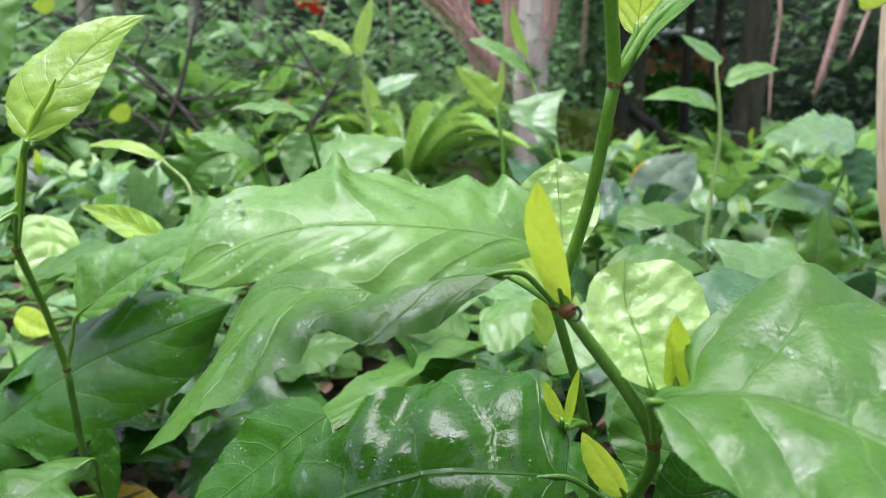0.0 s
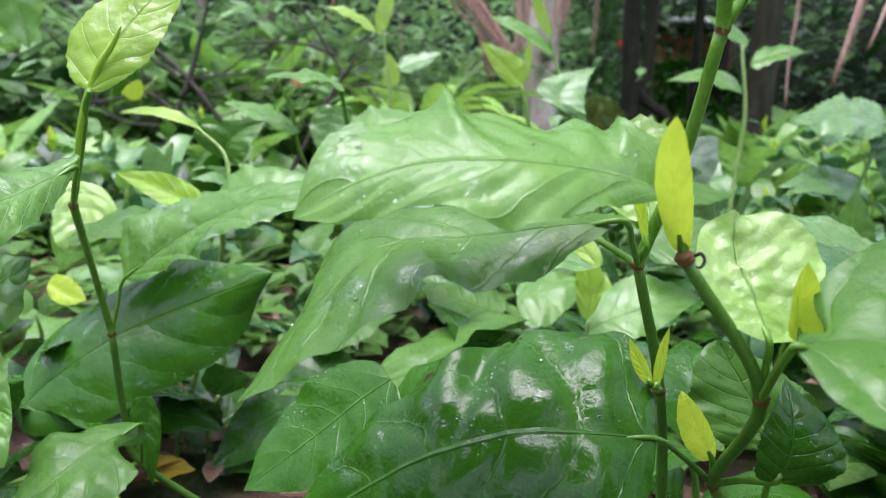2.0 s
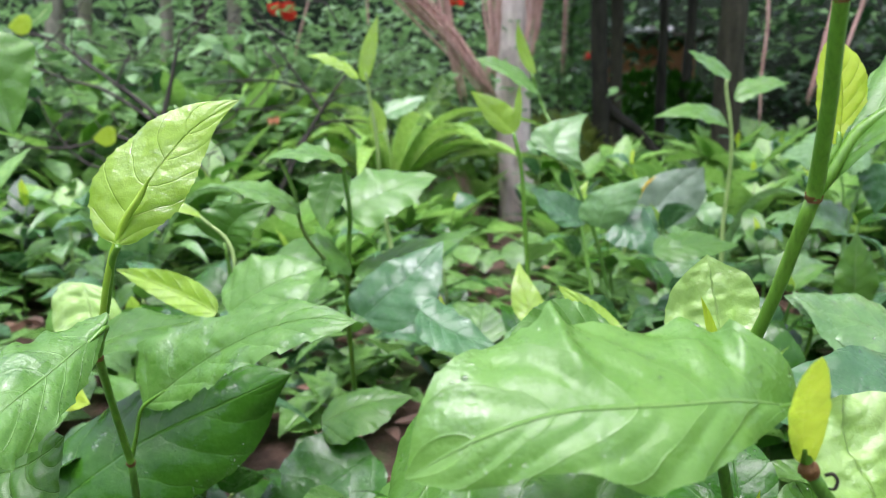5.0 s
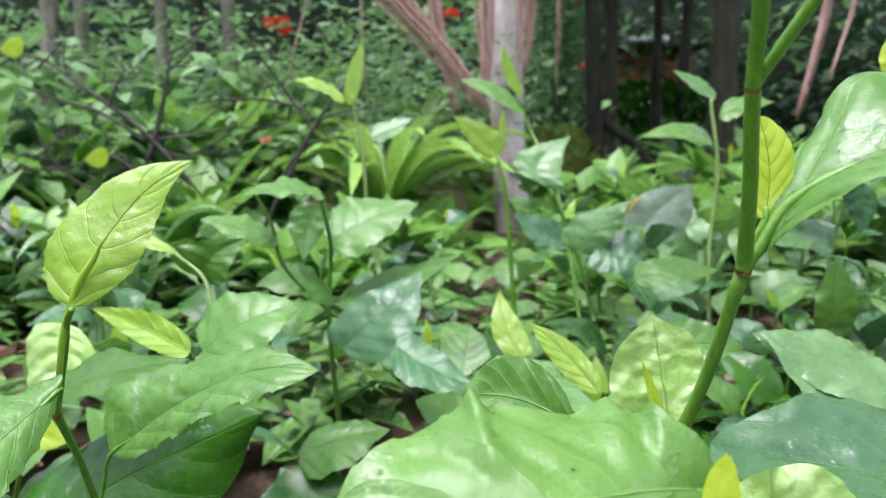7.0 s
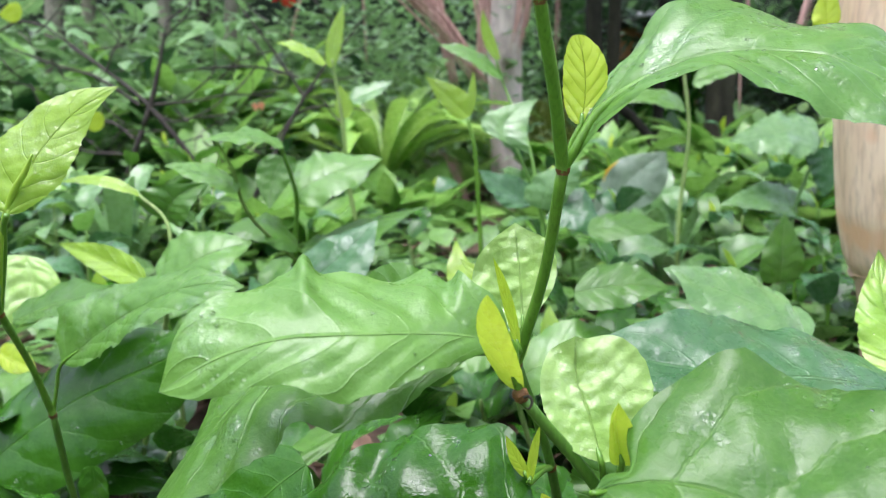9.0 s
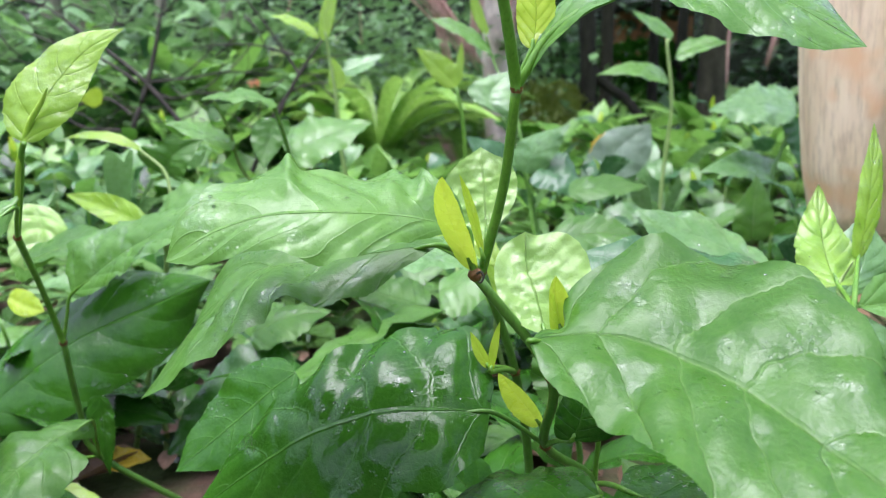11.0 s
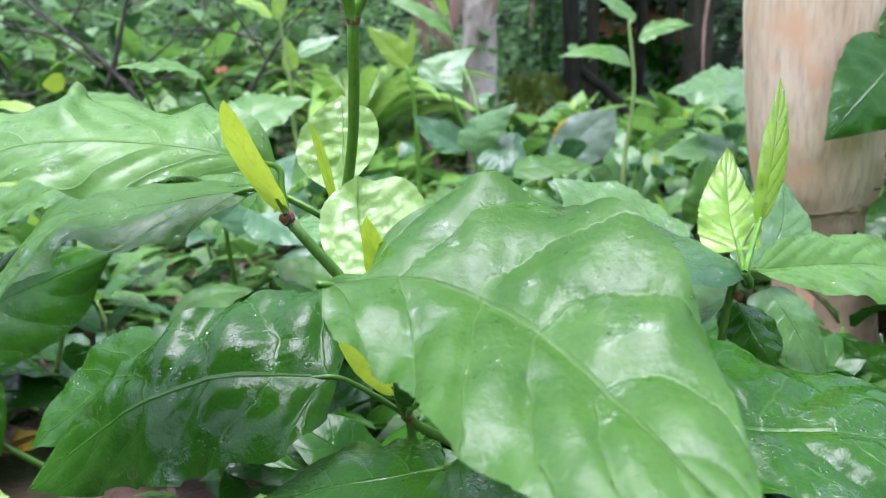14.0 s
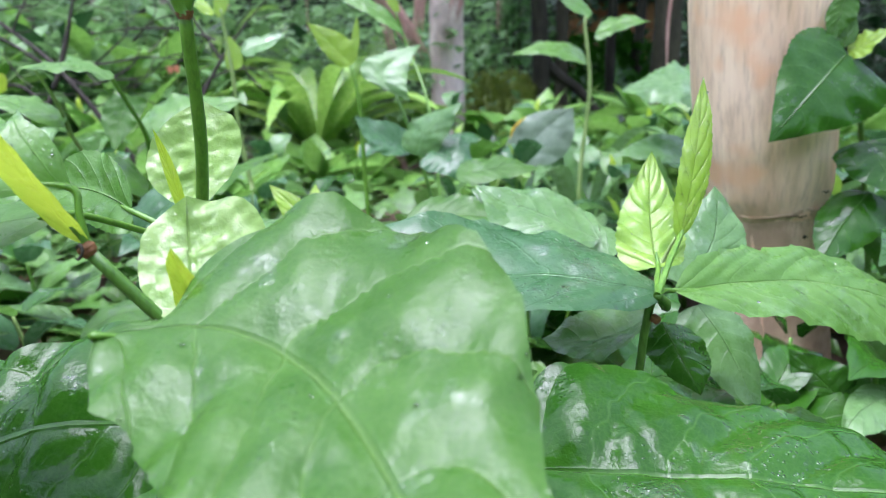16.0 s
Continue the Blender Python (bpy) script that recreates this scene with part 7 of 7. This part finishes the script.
def low_weeds(rnd):
    for i in range(4000):
        y = rnd.uniform(0.3, 3.4)
        x = rnd.uniform(-0.9, 0.95) * (0.5 + 0.75 * y)
        if noise.noise(Vector((x * 2.2, y * 2.2, 5))) < -0.22 or bare(x, y) or (y < 1.2 and rnd.random() < 0.86) or math.hypot(x - 0.68, y - 0.7) < 0.15:
            continue
        a = rnd.uniform(0, 6.3)
        l = rnd.uniform(0.05, 0.16)
        yield Vector((x, y, rnd.uniform(0.03, 0.13))), Vector((math.cos(a), math.sin(a), rnd.uniform(-0.1, 0.8))), l, l * rnd.uniform(0.22, 0.36)


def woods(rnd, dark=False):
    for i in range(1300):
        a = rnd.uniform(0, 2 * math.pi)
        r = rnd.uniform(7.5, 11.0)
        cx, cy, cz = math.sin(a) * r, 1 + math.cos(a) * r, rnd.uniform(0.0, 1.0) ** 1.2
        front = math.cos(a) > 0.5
        # Foliage behind the view is unseen, added for reflections, kept low for light.
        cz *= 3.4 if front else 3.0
        # Lit clumps keep LEAF_WOOD; right and high ones get the colour of deep shade.
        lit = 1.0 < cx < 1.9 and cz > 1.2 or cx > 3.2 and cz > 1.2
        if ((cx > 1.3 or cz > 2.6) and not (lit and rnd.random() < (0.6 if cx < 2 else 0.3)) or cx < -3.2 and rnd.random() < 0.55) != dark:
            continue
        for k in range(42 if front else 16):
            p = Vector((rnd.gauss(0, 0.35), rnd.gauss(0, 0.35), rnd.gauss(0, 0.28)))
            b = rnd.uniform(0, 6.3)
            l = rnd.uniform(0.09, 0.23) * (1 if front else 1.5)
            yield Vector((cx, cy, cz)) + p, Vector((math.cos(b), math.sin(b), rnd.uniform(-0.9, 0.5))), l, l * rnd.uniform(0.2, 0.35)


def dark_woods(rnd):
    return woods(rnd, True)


def shrub_leaves(rnd):
    for i in range(170):
        x, y = rnd.uniform(-5.0, 4.5), rnd.uniform(4.3, 6.8)
        if x > 1.5 or (0.85 < x and y < 6.5):
            continue
        cz = rnd.uniform(0.2, 1.35)
        for k in range(55):
            p = Vector((rnd.gauss(0, 0.25), rnd.gauss(0, 0.25), rnd.gauss(0, 0.2)))
            b = rnd.uniform(0, 6.3)
            l = rnd.uniform(0.05, 0.13)
            yield Vector((x, y, cz)) + p, Vector((math.cos(b), math.sin(b), rnd.uniform(-0.6, 0.7))), l, l * rnd.uniform(0.2, 0.35)


def thicket_leaves(rnd):
    for i in range(150):
        x, y = rnd.uniform(-3.4, -0.75), rnd.uniform(3.3, 4.6)
        cz = rnd.uniform(0.15, 0.26 * y - 0.1)
        for k in range(30):
            p = Vector((rnd.gauss(0, 0.17), rnd.gauss(0, 0.17), rnd.gauss(0, 0.13)))
            b = rnd.uniform(0, 6.3)
            l = rnd.uniform(0.07, 0.2)
            yield Vector((x, y, cz)) + p, Vector((math.cos(b), math.sin(b), rnd.uniform(-0.7, 0.9))), l, l * rnd.uniform(0.2, 0.36)


quick_blades("thicket", LEAF_THICKET, "dense thicket of small leaves behind the bare bush", "thicket", thicket_leaves, 16)
quick_blades("undergrowth", LEAF_FAR, "tangled green undergrowth of broad upright leaves", "undergrowth", undergrowth, 3)
quick_blades("dark_undergrowth", LEAF_SHADE, "undergrowth leaves darkened in colour to stand for shaded gaps", "undergrowth", dark_undergrowth, 3)
quick_blades("low_weeds", LEAF_LOW, "low green weeds between the saplings", "weeds", low_weeds, 4)


def weeds_around(rnd):
    for i in range(9000):
        x, y = rnd.uniform(-6, 6), rnd.uniform(-6, 5)
        if (abs(x) < 0.9 * (0.5 + 0.75 * y) and y > 0.3) or math.hypot(x, y) < 0.35:
            continue
        a = rnd.uniform(0, 6.3)
        l = rnd.uniform(0.06, 0.2)
        yield Vector((x, y, rnd.uniform(0.03, 0.16))), Vector((math.cos(a), math.sin(a), rnd.uniform(-0.1, 0.9))), l, l * rnd.uniform(0.22, 0.36)


quick_blades("garden_weeds", LEAF_FAR, "low leafy weeds covering the garden soil", "weeds", weeds_around, 14)
quick_blades("far_woods", LEAF_WOOD, "green woodland foliage, the lighter lit copy", "woods", woods, 5)
quick_blades("dark_woods", LEAF_SHADE, "woodland foliage with deep shade put into its dark colour", "woods", dark_woods, 5)
quick_blades("hedge_foliage", LEAF_THICKET, "dense leafy green bushes behind the garden", "bushes", shrub_leaves, 6)


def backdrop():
    """A rough bank of woodland all round, behind the leaves; its shade is put into a near-black colour."""
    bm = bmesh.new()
    # The unseen sides and rear are added as well and block the low sky.
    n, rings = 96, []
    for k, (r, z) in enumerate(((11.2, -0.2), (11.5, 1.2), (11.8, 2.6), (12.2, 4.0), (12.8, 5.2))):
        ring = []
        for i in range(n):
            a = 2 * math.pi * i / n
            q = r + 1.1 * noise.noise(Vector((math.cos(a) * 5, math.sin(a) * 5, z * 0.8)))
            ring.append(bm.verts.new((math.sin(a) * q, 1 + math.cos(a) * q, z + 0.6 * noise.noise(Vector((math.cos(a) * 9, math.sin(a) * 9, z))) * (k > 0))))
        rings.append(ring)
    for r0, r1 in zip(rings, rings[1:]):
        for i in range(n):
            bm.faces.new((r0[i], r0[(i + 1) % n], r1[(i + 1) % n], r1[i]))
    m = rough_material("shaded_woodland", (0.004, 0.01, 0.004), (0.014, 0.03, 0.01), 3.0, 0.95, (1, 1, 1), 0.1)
    return tagged(finish(bm, "backdrop", m), "bank of distant woodland, its shade put into a near-black colour", "woods", kind="structure")


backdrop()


# crowns of the trees, unseen above the view, added to shape the light
crown(pale_trunk, (0.45, 5.2, 3.6), 1.6, 6, 31)
crown(tan_trunk, (1.7, 1.6, 4.6), 1.9, 18, 32)
for i, tree in enumerate(FAR_TREES):
    top = tree.children[0].data.vertices[-1].co
    # Most clumps go to the right, to shade the trunks there.
    crown(tree, (top.x, top.y, 3.3 + 0.35 * (i % 3)), 1.5, 20 if top.x > 1 else 8 if top.x < -1.2 else 3, 40 + i)


# olive bush and what shows between the far trunks
def olive(rnd):
    for k in range(1500):
        d = Vector((rnd.gauss(0, 1), rnd.gauss(0, 1), abs(rnd.gauss(0, 1)))).normalized()
        l = rnd.uniform(0.05, 0.12)
        yield Vector((0.98 + 0.42 * d.x, 5.4 + 0.35 * d.y, 0.1 + 0.5 * d.z)), d + Vector((rnd.gauss(0, 0.4), rnd.gauss(0, 0.4), 0.3)), l, l * 0.2


LEAF_OLIVE = leaf_material("leaf_olive", (0.13, 0.2, 0.03), (0.3, 0.38, 0.08), (0.28, 0.36, 0.08), rough=(0.3, 0.6), wet=False, island=True)
olive_bush = thing("bush", "rounded olive-green grassy bush in half shade", "bush")
tuft = quick_blades("foliage", LEAF_OLIVE, "", "", olive, 51)
tuft.parent = olive_bush
part("bush_core", tube(bmesh.new(), [(0.98, 5.4, 0), (0.98, 5.4, 0.2), (0.98, 5.4, 0.5)], [0.38, 0.4, 0.1], 14, 4, 0.2), LEAF_OLIVE, olive_bush)


def light_foliage(rnd):
    for k in range(900):
        z = rnd.uniform(0.75, 2.7)
        b = rnd.uniform(0, 6.3)
        l = rnd.uniform(0.07, 0.16)
        yield Vector((1.27 + rnd.gauss(0, 0.15), 6.6 + rnd.gauss(0, 0.2), z)), Vector((math.cos(b), math.sin(b), rnd.uniform(-0.8, 0.6))), l, l * rnd.uniform(0.22, 0.36)


tall_bush = thing("bush", "tall loose bush with light green leaves between the trunks", "bush")
tuft = quick_blades("foliage", LEAF_WOOD, "", "", light_foliage, 53)
tuft.parent = tall_bush
for i in range(3):
    part("stem", tube(bmesh.new(), [(1.25 + 0.03 * i, 6.6, 0), (1.23 + 0.05 * i, 6.62, 0.9), (1.15 + 0.12 * i, 6.6, 2.5)], [0.012, 0.01, 0.005], 6, 5, 0.2, i), BARK_MID, tall_bush)

PLASTER = rough_material("orange_plaster", (0.2, 0.09, 0.03), (0.34, 0.17, 0.07), 3, 0.8, (1, 1, 1), 0.01)
# White of the glints by the hut, put in as plain colour.
WHITE = rough_material("glint_white", (0.75, 0.75, 0.75), (0.85, 0.85, 0.85), 8, 0.4, (1, 1, 1), 0.002, grain=0.1)


def box(bm, lo, hi):
    vs = [bm.verts.new((x, y, z)) for x in (lo[0], hi[0]) for y in (lo[1], hi[1]) for z in (lo[2], hi[2])]
    for f in ((0, 1, 3, 2), (4, 6, 7, 5), (0, 4, 5, 1), (2, 3, 7, 6), (0, 2, 6, 4), (1, 5, 7, 3)):
        bm.faces.new([vs[i] for i in f])
    bmesh.ops.bevel(bm, geom=bm.edges[:], offset=0.02, segments=1, affect="EDGES")
    return bm


def screen(rnd):
    for k in range(1500):
        d = Vector((rnd.gauss(0, 1), rnd.gauss(0, 1), abs(rnd.gauss(0, 1)))).normalized()
        l = rnd.uniform(0.07, 0.15)
        yield Vector((2.35 + 0.8 * d.x, 7.4 + 0.4 * d.y, 0.1 + 0.95 * d.z)), d + Vector((rnd.gauss(0, 0.5), rnd.gauss(0, 0.5), 0.2)), l, l * 0.3


dark_bush = thing("bush", "dark leafy bush in deep shade", "bush")
tuft = quick_blades("foliage", LEAF_DARK, "", "", screen, 52)
tuft.parent = dark_bush
part("bush_core", tube(bmesh.new(), [(2.35, 7.4, 0), (2.35, 7.4, 0.4), (2.35, 7.4, 0.95)], [0.5, 0.5, 0.2], 14, 4, 0.2), LEAF_DARK, dark_bush)

hut = thing("hut", "small orange-plastered garden hut among the trees", "hut")
part("wall", box(bmesh.new(), (2.45, 8.9, 0), (3.35, 9.6, 1.55)), PLASTER, hut)
part("roof", box(bmesh.new(), (2.3, 8.7, 1.55), (3.5, 9.8, 1.62)), BARK_DARK, hut)
# Bright glints above the wall, made as an added row of white pieces.
for i in range(5):
    x = 2.62 + 0.085 * i
    part("roof_tile_end", tube(bmesh.new(), [(x, 8.66, 1.66), (x, 8.7, 1.66), (x, 9.0, 1.68)], [0.03, 0.04, 0.04], 8, 2), WHITE, hut, "white rounded piece standing in for a bright glint")
